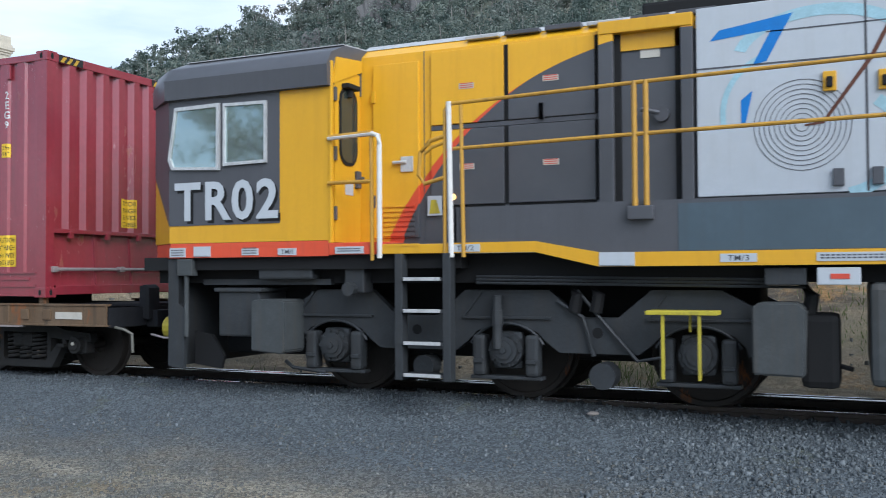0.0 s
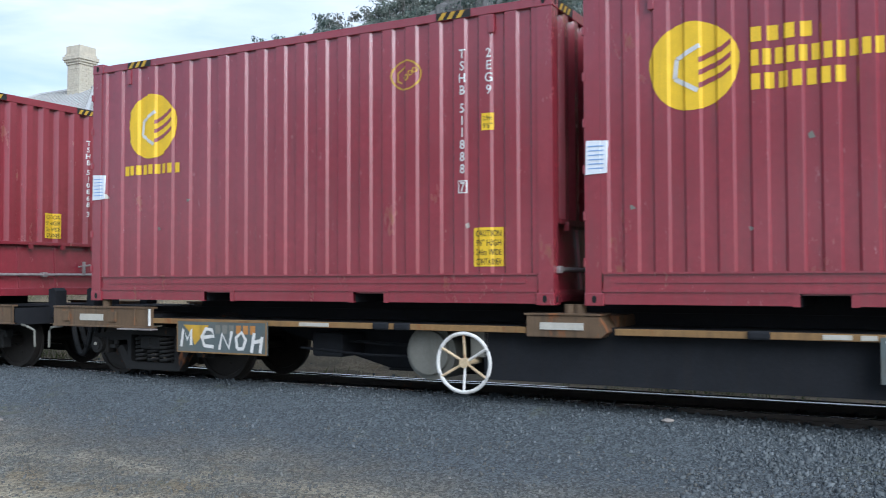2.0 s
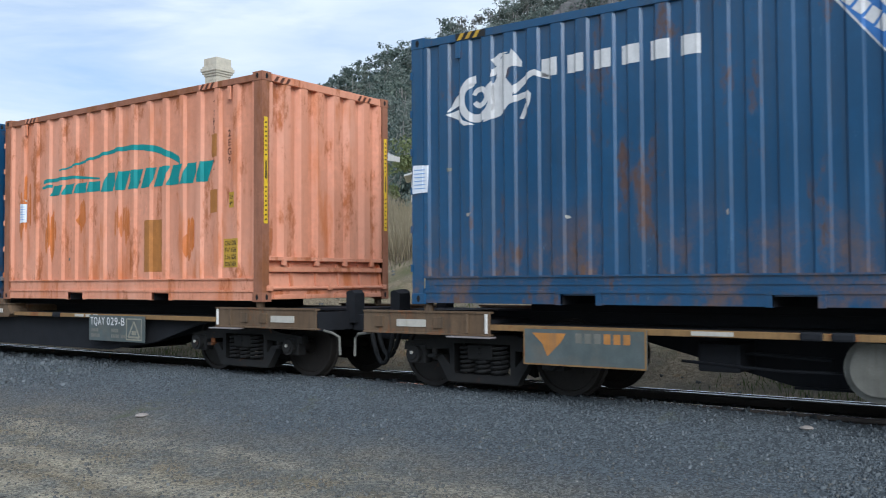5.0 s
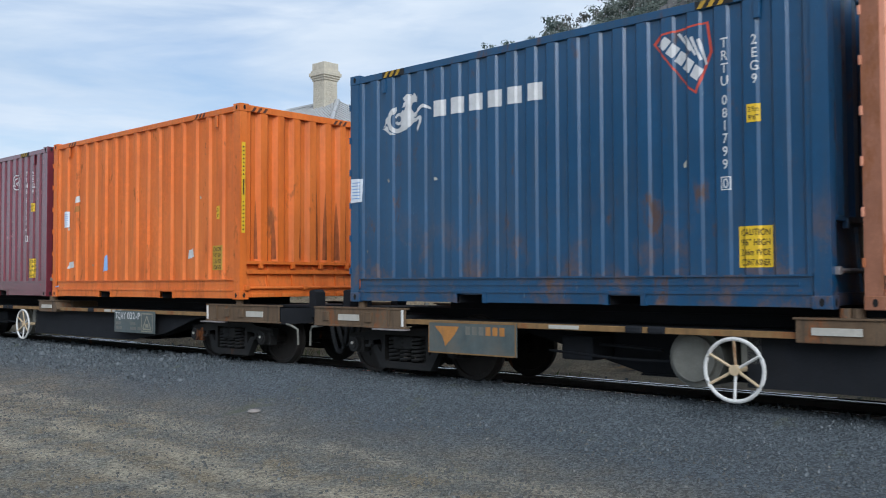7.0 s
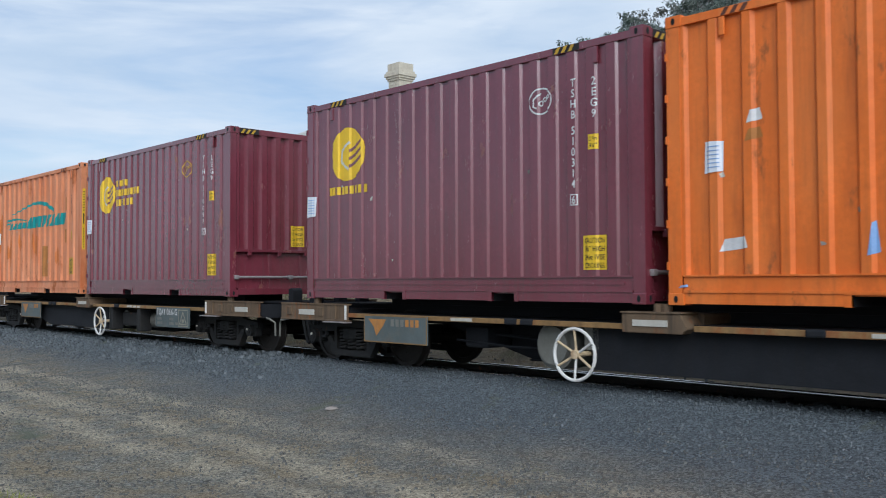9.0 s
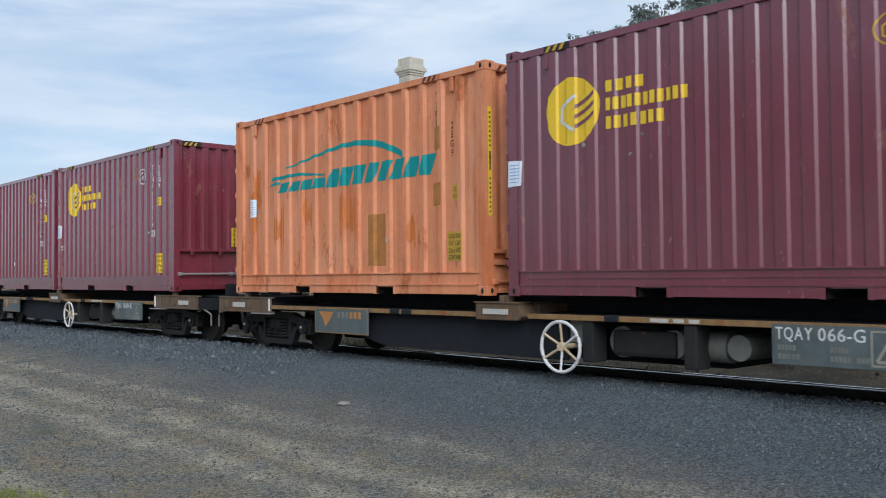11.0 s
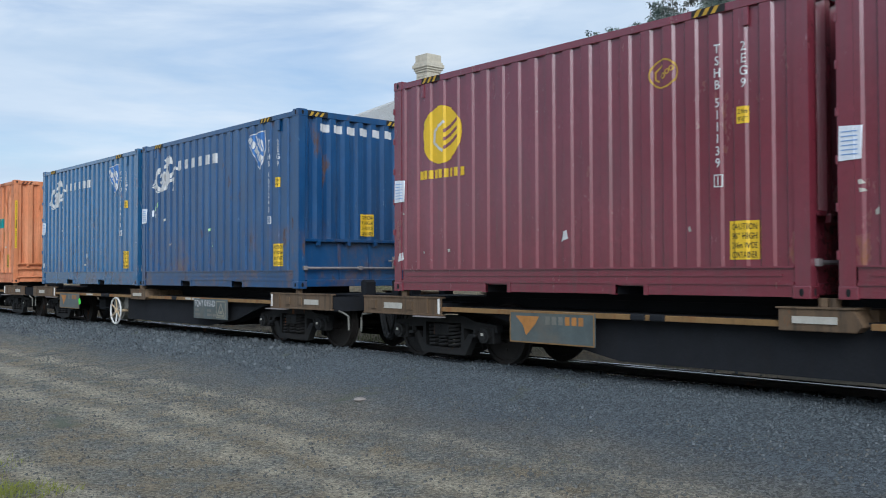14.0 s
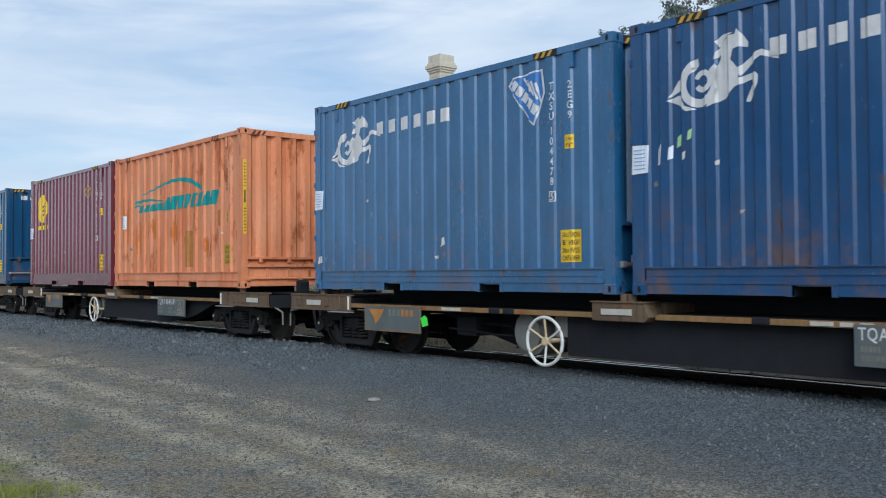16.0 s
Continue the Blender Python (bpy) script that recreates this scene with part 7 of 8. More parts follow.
def locomotive():
    root = tagged(new("locomotive"), "yellow and dark grey diesel locomotive with rear cab and side handrails", "locomotive")
    W, CY = 2.96, 1.48             # the body is wider than the containers
    root.scale = (LOCO_K, LOCO_K, LOCO_K)
    hy = 0.64                      # hood side
    end = 13.6                     # far end of the hood

    def P(name, make, mat, parent=None, label="", smooth=False):
        bm = B()
        make(bm)
        return part(name, bm, mat, parent or root, label, smooth)

    # cab: side with a chamfered corner towards the wagons
    def plan(bm, pts, z0, z1):
        lo, hi = [bm.verts.new((*p, z0)) for p in pts], [bm.verts.new((*p, z1)) for p in pts]
        bm.faces.new(lo[::-1])
        bm.faces.new(hi)
        for i in range(len(pts)):
            j = (i + 1) % len(pts)
            bm.faces.new((lo[i], lo[j], hi[j], hi[i]))
        bmesh.ops.recalc_face_normals(bm, faces=bm.faces[:])

    cab_plan = [(0.0, 0.0), (2.0, 0.0), (2.0, W), (0.0, W), (-0.45, W - 0.3), (-0.45, 0.3)]
    cab = P("cab_body", lambda bm: plan(bm, cab_plan, 1.548, 3.10), "loco_yellow", label="yellow cab with grey window panel")
    P("cab_red_band", lambda bm: plan(bm, [(x - (0.004 if x > 1 else -0.02), y) for x, y in cab_plan], 1.39, 1.545), "loco_red", cab)
    # grey panels laid on the side and corner
    P("window_panel", lambda bm: prism(bm, ((0.0, 1.735), (1.42, 1.735), (1.42, 3.09), (0.0, 3.09)), -0.006, 0.0), "loco_grey", cab)

    def corner_panel(bm):
        d = Vector((-0.45, 0.3, 0)).normalized()
        nrm = Vector((-d.y, d.x, 0)) * 0.006
        if nrm.y > 0:
            nrm = -nrm
        pts = [(0.0, 1.735), (0.0, 3.09), (0.54, 3.09), (0.54, 2.30)]
        v = [bm.verts.new(Vector((0, 0, 0)) + d * a + Vector((0, 0, z)) + nrm) for a, z in pts]
        bm.faces.new(v)
        u = [bm.verts.new(q.co - nrm * 2) for q in v]
        for i in range(4):
            bm.faces.new((v[i], v[(i + 1) % 4], u[(i + 1) % 4], u[i]))

    P("corner_panel", corner_panel, "loco_grey", cab)

    def cab_roof(bm):
        sec = [(-0.06, 3.09), (-0.07, 3.30), (0.02, 3.44), (0.30, 3.56), (CY, 3.66), (W - 0.30, 3.56), (W - 0.02, 3.44), (W + 0.07, 3.30), (W + 0.06, 3.09)]
        rows = []
        for x, k, q in ((-0.50, 0.90, 0.76), (-0.46, 1.0, 0.78), (-0.02, 1.0, 1.0), (2.02, 1.0, 1.0)):
            rows.append([bm.verts.new((x, CY + (y - CY) * q, 3.09 + (z - 3.09) * k)) for y, z in sec])
        for a, b in zip(rows, rows[1:]):
            for i in range(len(sec) - 1):
                bm.faces.new((a[i], b[i], b[i + 1], a[i + 1]))
            bm.faces.new((a[0], a[-1], b[-1], b[0]))
        bm.faces.new(rows[0])
        bm.faces.new(rows[-1][::-1])
        bmesh.ops.recalc_face_normals(bm, faces=bm.faces[:])

    P("cab_roof", cab_roof, "loco_grey", cab, "rounded dark grey cab roof", True)
    P("roof_sheet", lambda bm: prism(bm, ((0.28, 3.565), (CY, 3.668), (W - 0.28, 3.565), (W - 0.28, 3.575), (CY, 3.682), (0.28, 3.575)), 0.0, 2.0, axis="x"), "loco_roof", cab)
    P("drip_rail", lambda bm: box(bm, 0.0, 2.0, -0.03, 0.0, 3.085, 3.105), "loco_grey", cab)

    def side_window(name, pts, label):
        def surround(bm):
            m = Vector((sum(p[0] for p in pts) / len(pts), sum(p[1] for p in pts) / len(pts)))
            inn = [(m.x + (p[0] - m.x) * 0.90, m.y + (p[1] - m.y) * 0.90) for p in pts]
            for i in range(len(pts)):
                j = (i + 1) % len(pts)
                prism(bm, (pts[i], pts[j], inn[j], inn[i]), -0.035, 0.0)
        w = P(name, surround, "aluminium", cab, label)
        m = Vector((sum(p[0] for p in pts) / len(pts), sum(p[1] for p in pts) / len(pts)))
        P("pane", lambda bm: prism(bm, [(m.x + (p[0] - m.x) * 0.91, m.y + (p[1] - m.y) * 0.91) for p in pts], -0.016, -0.008), "glass", w)
        return w

    side_window("cab_window", ((0.05, 2.34), (0.68, 2.31), (0.68, 3.02), (0.09, 3.01), (-0.0, 2.45)), "aluminium framed cab window")
    side_window("cab_window", ((0.73, 2.35), (1.27, 2.36), (1.27, 3.0), (0.73, 3.01)), "aluminium framed sliding cab window")
    # front windscreen on the nose, seen edge-on
    P("windscreen", lambda bm: prism(bm, rounded(CY, 2.68, 1.4, 0.62, 0.08), -0.462, -0.452, axis="x"), "glass", cab)

    def number(bm):
        write_line(bm, "TR02", 0.09, 1.40, 1.80, 0.385, True)
        for v in bm.verts:
            v.co.y = -0.016
    P("road_number", number, "loco_white", cab, "large white painted number")

    def shadow(bm):
        write_line(bm, "TR02", 0.125, 1.425, 1.77, 0.385, True)
        for v in bm.verts:
            v.co.y = -0.0105
    P("number_outline", shadow, "loco_dark", cab)
    for x0, x1, z0, z1, t in ((0.01, 0.22, 1.40, 1.50, ""), (0.33, 0.55, 1.40, 1.51, ""), (0.95, 1.16, 1.41, 1.48, ""), (1.40, 1.62, 1.405, 1.475, "TM/1")):
        s = P("stencil_plate", lambda bm: prism(bm, ((x0, z0), (x1, z0), (x1, z1), (x0, z1)), -0.008, 0.004), "loco_white", cab)

        def txt(bm):
            if t:
                write_line(bm, t, x0 + 0.04, x1 - 0.04, z0 + 0.012, 0.045)
            elif z1 - z0 < 0.105:
                for k in range(3):
                    bars(bm, x0 + 0.02, x1 - 0.02, z0 + 0.015 + 0.026 * k, 0.013, 9)
            else:
                rect(bm, x0 + 0.005, x1 - 0.005, z0 + 0.004, z0 + 0.008)
            for v in bm.verts:
                v.co.y = -0.0095
        P("stencil", txt, "loco_grey", s)
    # cab rear wall with its door
    P("door_pillar", lambda bm: box(bm, 1.985, 2.03, 0.0, 0.05, 1.52, 3.35, 0.01), "loco_yellow", cab)
    P("door_lintel", lambda bm: prism(bm, ((0.03, 3.12), (0.62, 3.34), (0.62, 3.46), (0.10, 3.40)), 2.0, 2.04, axis="x"), "loco_yellow", cab)
    door = P("cab_door", lambda bm: prism(bm, ((0.07, 1.53), (0.58, 1.53), (0.58, 3.30), (0.40, 3.30), (0.07, 3.14)), 2.004, 2.03, axis="x"), "loco_yellow", cab, "yellow cab door with rounded dark window")
    P("door_gasket", lambda bm: prism(bm, rounded(0.33, 2.72, 0.36, 0.80, 0.15), 2.03, 2.042, axis="x"), "loco_dark", door)
    P("door_pane", lambda bm: prism(bm, rounded(0.33, 2.72, 0.31, 0.74, 0.13), 2.042, 2.046, axis="x"), "door_glass", door)
    P("door_lamp", lambda bm: (box(bm, 2.03, 2.12, 0.20, 0.44, 3.10, 3.15, 0.01), cyl(bm, (2.06, 0.32, 3.10), (2.06, 0.32, 3.02), 0.035, 8)), "loco_dark", door)
    P("door_latch", lambda bm: (box(bm, 2.03, 2.07, 0.47, 0.55, 2.10, 2.28, 0.01), cyl(bm, (2.05, 0.5, 2.2), (2.12, 0.5, 2.2), 0.02, 8)), "loco_grey", door)
    P("door_notice", lambda bm: prism(bm, ((0.27, 2.02), (0.43, 2.02), (0.43, 2.14), (0.27, 2.14)), 2.03, 2.036, axis="x"), "loco_white", door)
    for z in (1.75, 2.35, 2.95):
        P("door_hinge", lambda bm: box(bm, 2.02, 2.05, 0.05, 0.09, z, z + 0.14, 0.005), "loco_grey", door)

    # hood
    hood = P("hood_body", lambda bm: (box(bm, 2.0, end, hy, W - hy, 1.50, 3.50), prism(bm, ((hy, 3.50), (W - hy, 3.50), (W - hy - 0.16, 3.62), (hy + 0.16, 3.62)), 2.0, end, axis="x")), "livery", label="long hood in yellow, red and dark grey")
    P("hood_roof", lambda bm: prism(bm, ((hy + 0.12, 3.60), (W - hy - 0.12, 3.60), (W - hy - 0.2, 3.66), (hy + 0.2, 3.66)), 2.0, end, axis="x"), "loco_roof", hood)
    for i, x in enumerate(np.arange(3.2, 8.4, 0.42)):
        P("roof_clip", lambda bm: box(bm, x, x + 0.36, hy + 0.03, hy + 0.2, 3.575, 3.61 + 0.008 * (i % 3), 0.008), "loco_grey" if i % 3 else "loco_roof", hood)

    def panel(name, x0, x1, z0, z1, mat="livery", label="", proud=0.028, parent=hood):
        return P(name, lambda bm: box(bm, x0, x1, hy - proud, hy + 0.01, z0, z1, 0.006), mat, parent, label)

    d2 = panel("hood_door", 2.17, 2.70, 1.58, 3.40)
    P("door_handle", lambda bm: (box(bm, 2.50, 2.64, hy - 0.045, hy - 0.028, 2.26, 2.42, 0.004), cyl(bm, (2.57, hy - 0.05, 2.36), (2.42, hy - 0.06, 2.36), 0.018, 8)), "aluminium", d2)
    for z in (1.9, 2.5, 3.0):
        P("door_hinge", lambda bm: box(bm, 2.155, 2.20, hy - 0.04, hy - 0.02, z, z + 0.13, 0.004), "loco_grey" if z < 2 else "loco_yellow", d2)
    for k in range(7):
        P("louvre", lambda bm: prism(bm, ((2.30, 1.60 + 0.05 * k), (2.66, 1.60 + 0.05 * k), (2.66, 1.628 + 0.05 * k), (2.30, 1.628 + 0.05 * k)), hy - 0.045, hy - 0.02), "livery", d2)
    bays = [(2.84, 3.63, 2.72, 3.47), (3.68, 4.55, 2.72, 3.47), (2.84, 3.63, 1.90, 2.66), (3.68, 4.55, 1.90, 2.66)]
    for x0, x1, z0, z1 in bays:
        d = panel("hood_door", x0, x1, z0, z1)
        P("door_seam", lambda bm: (box(bm, x1 + 0.002, x1 + 0.045, hy - 0.012, hy, z0, z1), box(bm, x0, x1, hy - 0.012, hy, z0 - 0.05, z0 - 0.004)), "loco_dark", d)
        P("notice", lambda bm: prism(bm, (((x0 + x1) / 2 - 0.08, (z0 + z1) / 2 - 0.03), ((x0 + x1) / 2 + 0.08, (z0 + z1) / 2 - 0.03), ((x0 + x1) / 2 + 0.08, (z0 + z1) / 2 + 0.03), ((x0 + x1) / 2 - 0.08, (z0 + z1) / 2 + 0.03)), hy - 0.032, hy - 0.026), "reflector", d)
        P("notice_print", lambda bm: [box(bm, (x0 + x1) / 2 - 0.07, (x0 + x1) / 2 + 0.07, hy - 0.034, hy - 0.032, (z0 + z1) / 2 - 0.02 + 0.02 * k, (z0 + z1) / 2 - 0.012 + 0.02 * k) for k in range(3)], "red_mark", d)
        if x0 > 3:
            P("latch", lambda bm: box(bm, 4.0, 4.05, hy - 0.05, hy - 0.02, 2.70, 2.86, 0.006), "loco_grey", d)
    P("hood_seam", lambda bm: (box(bm, 2.75, 2.758, hy - 0.004, hy, 1.5, 3.5), box(bm, 2.84, 4.56, hy - 0.016, hy, 2.668, 2.712)), "loco_grey", hood)
    # recessed bay between two uprights
    P("recess_post", lambda bm: box(bm, 4.60, 4.74, hy - 0.09, hy, 1.82, 3.52, 0.01), "livery", hood)
    P("recess_post", lambda bm: box(bm, 5.36, 5.47, hy - 0.09, hy, 1.82, 3.52, 0.01), "livery", hood)
    P("recess_header", lambda bm: box(bm, 4.60, 5.47, hy - 0.10, hy, 3.44, 3.56, 0.01), "loco_yellow", hood)
    P("recess_lip", lambda bm: box(bm, 4.76, 5.34, hy - 0.02, hy + 0.004, 3.28, 3.44), "loco_yellow", hood)
    # dark strips up both inner edges: the bay's shade put into colour
    P("recess_shade", lambda bm: (box(bm, 4.74, 4.80, hy - 0.03, hy - 0.001, 1.82, 3.44), box(bm, 5.30, 5.36, hy - 0.02, hy - 0.001, 1.82, 3.44)), "loco_dark", hood)
    P("filler_cap", lambda bm: (cyl(bm, (5.18, hy, 2.66), (5.18, hy - 0.07, 2.66), 0.07, 14), cyl(bm, (5.16, hy - 0.06, 2.67), (5.0, hy - 0.09, 2.71), 0.022, 8)), "loco_grey", hood)
    P("notice", lambda bm: (prism(bm, ((4.98, 3.20), (5.16, 3.20), (5.16, 3.38), (4.98, 3.38)), hy - 0.008, hy - 0.002), ), "reflector", hood)
    # white panelled bays with painted decoration
    white = P("white_panel", lambda bm: (box(bm, 5.50, 7.62, hy - 0.085, hy + 0.01, 1.88, 3.58, 0.008), box(bm, 7.66, 9.7, hy - 0.085, hy + 0.01, 1.88, 3.58, 0.008)), "loco_white", hood, "white hood panels with blue painted figures and rings")
    P("panel_seam", lambda bm: (box(bm, 6.88, 6.90, hy - 0.088, hy - 0.08, 1.88, 3.56), box(bm, 5.5, 9.7, hy - 0.088, hy - 0.08, 3.02, 3.035), box(bm, 6.1, 9.7, hy - 0.088, hy - 0.08, 3.30, 3.312)), "loco_grey", white)

    def flat(name, draw, mat, off):
        def make(bm):
            draw(bm)
            for v in bm.verts:
                v.co.y = hy - 0.085 - off
        return P(name, make, mat, white)

    flat("blue_figure", lambda bm: (shape(bm, ((5.70, 3.36), (6.32, 3.45), (6.30, 3.42), (6.10, 3.05), (5.98, 3.02), (6.14, 3.32), (5.62, 3.27))), shape(bm, ((5.88, 2.52), (5.92, 2.52), (5.98, 2.80), (5.88, 2.72)))), "loco_blue", 0.003)
    for cx, cz, rr, ww, rz, a0, a1 in ((6.55, 3.05, 0.75, 0.10, 0.45, 20, 165), (6.6, 2.3, 0.62, 0.10, 0.5, -75, 50), (6.25, 2.6, 0.55, 0.05, 0.55, 110, 190)):
        flat("cyan_stroke", lambda bm: ring(bm, cx, cz, rr, ww, 16, rz=rz, a0=a0, a1=a1), "loco_cyan", 0.0025)
    for k in range(9):
        flat("ring_line", lambda bm: ring(bm, 6.38, 2.47, 0.06 + 0.042 * k, 0.006, 36), "loco_grey", 0.004)
    flat("brown_streak", lambda bm: (shape(bm, ((6.40, 2.455), (6.56, 2.47), (6.95, 3.0), (7.2, 3.5), (7.165, 3.5), (6.92, 3.02), (6.54, 2.49), (6.40, 2.47)))), "dark_mark", 0.0045)
    for x, z in ((6.55, 2.74), (6.98, 2.72), (7.45, 2.72)):
        P("panel_latch", lambda bm: box(bm, x, x + 0.11, hy - 0.115, hy - 0.08, z, z + 0.17, 0.01), "loco_yellow", white)
        P("panel_latch_handle", lambda bm: box(bm, x + 0.03, x + 0.08, hy - 0.14, hy - 0.11, z + 0.03, z + 0.12, 0.01), "loco_dark", white)
    for x in (6.62, 6.92, 7.08, 7.5):
        P("drop_latch", lambda bm: box(bm, x, x + 0.09, hy - 0.12, hy - 0.08, 1.93, 2.08, 0.01), "loco_grey", white)
    P("exhaust_housing", lambda bm: box(bm, 4.95, 6.4, 0.85, W - 0.85, 3.6, 3.78, 0.03), "loco_dark", hood)
    # walkway, skirt and sill
    skirt = P("side_skirt", lambda bm: prism(bm, ((3.36, 1.49), (4.16, 1.49), (4.75, 1.38), (end + 0.6, 1.38), (end + 0.6, 1.80), (3.36, 1.80)), 0.0, 0.04), "loco_grey", label="dark grey walkway side skirt")
    P("repainted_panel", lambda bm: box(bm, 5.42, end + 0.6, -0.004, 0.0, 1.39, 1.79), "loco_repaint", skirt, "blue-grey repainted stretch of the skirt")
    P("walkway", lambda bm: (box(bm, 3.36, end + 0.6, 0.0, hy, 1.80, 1.825), box(bm, 2.0, 3.36, 0.02, hy, 1.46, 1.50), box(bm, 3.34, 3.38, 0.0, hy, 1.46, 1.825)), "loco_grey", skirt)
    P("sill_stripe", lambda bm: prism(bm, ((3.30, 1.40), (4.14, 1.40), (4.73, 1.262), (end + 0.6, 1.262), (end + 0.6, 1.385), (4.75, 1.385), (4.16, 1.495), (3.30, 1.495)), -0.012, 0.03), "loco_yellow", skirt, "yellow painted sill stripe")
    P("step_sill", lambda bm: (box(bm, 2.60, 3.34, -0.02, 0.05, 1.40, 1.49, 0.006), box(bm, 2.62, 3.0, -0.025, -0.018, 1.47, 1.495)), "loco_yellow", skirt)
    P("door_sill", lambda bm: box(bm, 2.0, 2.62, -0.005, hy, 1.40, 1.52, 0.006), "loco_red", skirt)
    for x0, x1, t in ((2.08, 2.40, ""), (3.33, 3.62, "TM/2"), (4.74, 5.05, ""), (5.76, 6.05, "TM/3"), (6.5, 7.1, "")):
        z0 = 1.41 if x1 < 4 else 1.29
        q = P("stencil_plate", lambda bm: prism(bm, ((x0, z0), (x1, z0), (x1, z0 + 0.07), (x0, z0 + 0.07)) if x0 != 4.74 else ((x0, 1.265), (x1, 1.265), (x1, 1.385), (x0, 1.385)), -0.018, -0.008), "loco_white", skirt)

        def txt(bm):
            if t:
                write_line(bm, t, x0 + 0.06, x1 - 0.06, z0 + 0.012, 0.045)
            elif x0 != 4.74:
                bars(bm, x0 + 0.03, x1 - 0.03, z0 + 0.02, 0.012, 14)
                bars(bm, x0 + 0.03, x1 - 0.03, z0 + 0.042, 0.012, 14)
            else:
                rect(bm, x0 + 0.01, x1 - 0.01, 1.268, 1.272)
            for v in bm.verts:
                v.co.y = -0.0195
        P("stencil", txt, "loco_grey", q)
    P("marker_lamp", lambda bm: cyl(bm, (3.08, hy - 0.03, 1.98), (3.08, hy - 0.06, 1.98), 0.035, 12), "lamp", hood, "glowing amber marker lamp")
    P("yellow_notice", lambda bm: prism(bm, ((2.80, 1.80), (2.96, 1.80), (2.96, 2.0), (2.80, 2.0)), hy - 0.03, hy - 0.02), "loco_white", hood)
    P("yellow_notice_mark", lambda bm: prism(bm, ((2.82, 1.82), (2.94, 1.82), (2.90, 1.96), (2.84, 1.96)), hy - 0.033, hy - 0.028), "bright_yellow", hood)
    # handrails
    r = 0.018

    def pipe(name, pts, mat="rail_yellow", rad=r):
        return P(name, lambda bm: tube(bm, pts, rad, 8), mat, label="", smooth=True)

    for z0, z1 in ((2.80, 2.885), (2.375, 2.42)):
        pipe("handrail", [(3.36, -0.02, z0), (5.1, -0.02, z0 + (z1 - z0) * 0.55), (7.0, -0.02, z1), (end + 0.4, -0.02, z1)])
    pipe("handrail_end", [(3.36, -0.02, 2.80), (3.30, -0.02, 2.79), (3.275, -0.02, 2.74), (3.27, -0.02, 1.37)])
    for x in (5.06, 5.16, 9.0, 9.1, 12.4, 12.5):
        pipe("stanchion", [(x, -0.02, 2.86), (x, -0.02, 1.70)], rad=0.024)
    for x in (5.11, 9.05, 12.45):
        P("stanchion_foot", lambda bm: box(bm, x - 0.11, x + 0.11, -0.06, 0.0, 1.66, 1.78, 0.01), "loco_grey")
    pipe("grab_rail", [(3.32, -0.03, 2.82), (3.34, -0.03, 1.36)], "wheel_white", 0.026)
    pipe("grab_rail", [(3.44, -0.02, 2.78), (3.46, -0.02, 1.36)], rad=0.02)
    pipe("grab_rail", [(2.0, -0.01, 2.565), (2.50, -0.03, 2.575), (2.57, -0.03, 2.55), (2.585, -0.03, 2.46), (2.585, -0.03, 1.36)], "wheel_white", 0.026)
    pipe("grab_rail", [(2.0, -0.01, 2.57), (2.50, -0.03, 2.585)], rad=0.024)
    pipe("grab_rail", [(2.0, -0.01, 2.115), (2.50, -0.02, 2.11)], rad=0.02)
    pipe("grab_rail", [(2.49, -0.02, 2.56), (2.50, -0.02, 1.34)], rad=0.02)
    pipe("grab_rail", [(3.27, -0.02, 2.50), (3.12, -0.02, 2.46), (3.02, -0.02, 2.36), (3.0, -0.02, 2.14), (3.06, -0.02, 2.06), (3.27, -0.02, 2.11)], rad=0.02)
    pipe("grab_rail", [(3.27, -0.02, 2.44), (3.14, -0.02, 2.40), (3.06, -0.02, 2.34)], rad=0.016)
    # boarding steps
    steps = P("boarding_steps", lambda bm: (box(bm, 2.76, 2.84, -0.06, 0.06, 0.20, 1.40, 0.008), box(bm, 3.26, 3.34, -0.06, 0.06, 0.20, 1.40, 0.008)), "loco_under", label="steel boarding steps with worn bright treads")
    for z in (0.235, 0.535, 0.84, 1.14):
        t = P("tread", lambda bm: box(bm, 2.84, 3.26, -0.07, 0.14, z, z + 0.03, 0.004), "loco_under", steps)
        P("worn_nosing", lambda bm: box(bm, 2.86, 3.24, -0.078, -0.069, z + 0.002, z + 0.034, 0.002), "aluminium", t)

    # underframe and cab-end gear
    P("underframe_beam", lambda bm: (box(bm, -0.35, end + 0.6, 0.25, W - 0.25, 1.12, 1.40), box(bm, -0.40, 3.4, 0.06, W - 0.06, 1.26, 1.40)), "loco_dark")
    # near-black filler block added so no lit ground shows under the cab
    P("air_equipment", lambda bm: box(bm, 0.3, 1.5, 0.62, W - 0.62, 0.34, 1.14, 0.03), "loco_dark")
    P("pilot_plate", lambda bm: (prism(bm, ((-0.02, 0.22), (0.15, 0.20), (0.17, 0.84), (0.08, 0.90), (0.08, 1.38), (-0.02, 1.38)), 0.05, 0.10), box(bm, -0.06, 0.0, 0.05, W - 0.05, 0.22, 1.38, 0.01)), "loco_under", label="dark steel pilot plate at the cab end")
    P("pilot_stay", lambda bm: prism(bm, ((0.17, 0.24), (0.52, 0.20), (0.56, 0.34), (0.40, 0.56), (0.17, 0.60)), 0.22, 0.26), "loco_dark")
    P("corner_bracket", lambda bm: (box(bm, 0.10, 0.30, 0.0, 0.10, 1.20, 1.38, 0.01), cyl(bm, (0.20, 0.04, 1.22), (0.20, 0.04, 0.55), 0.025, 8)), "loco_box")
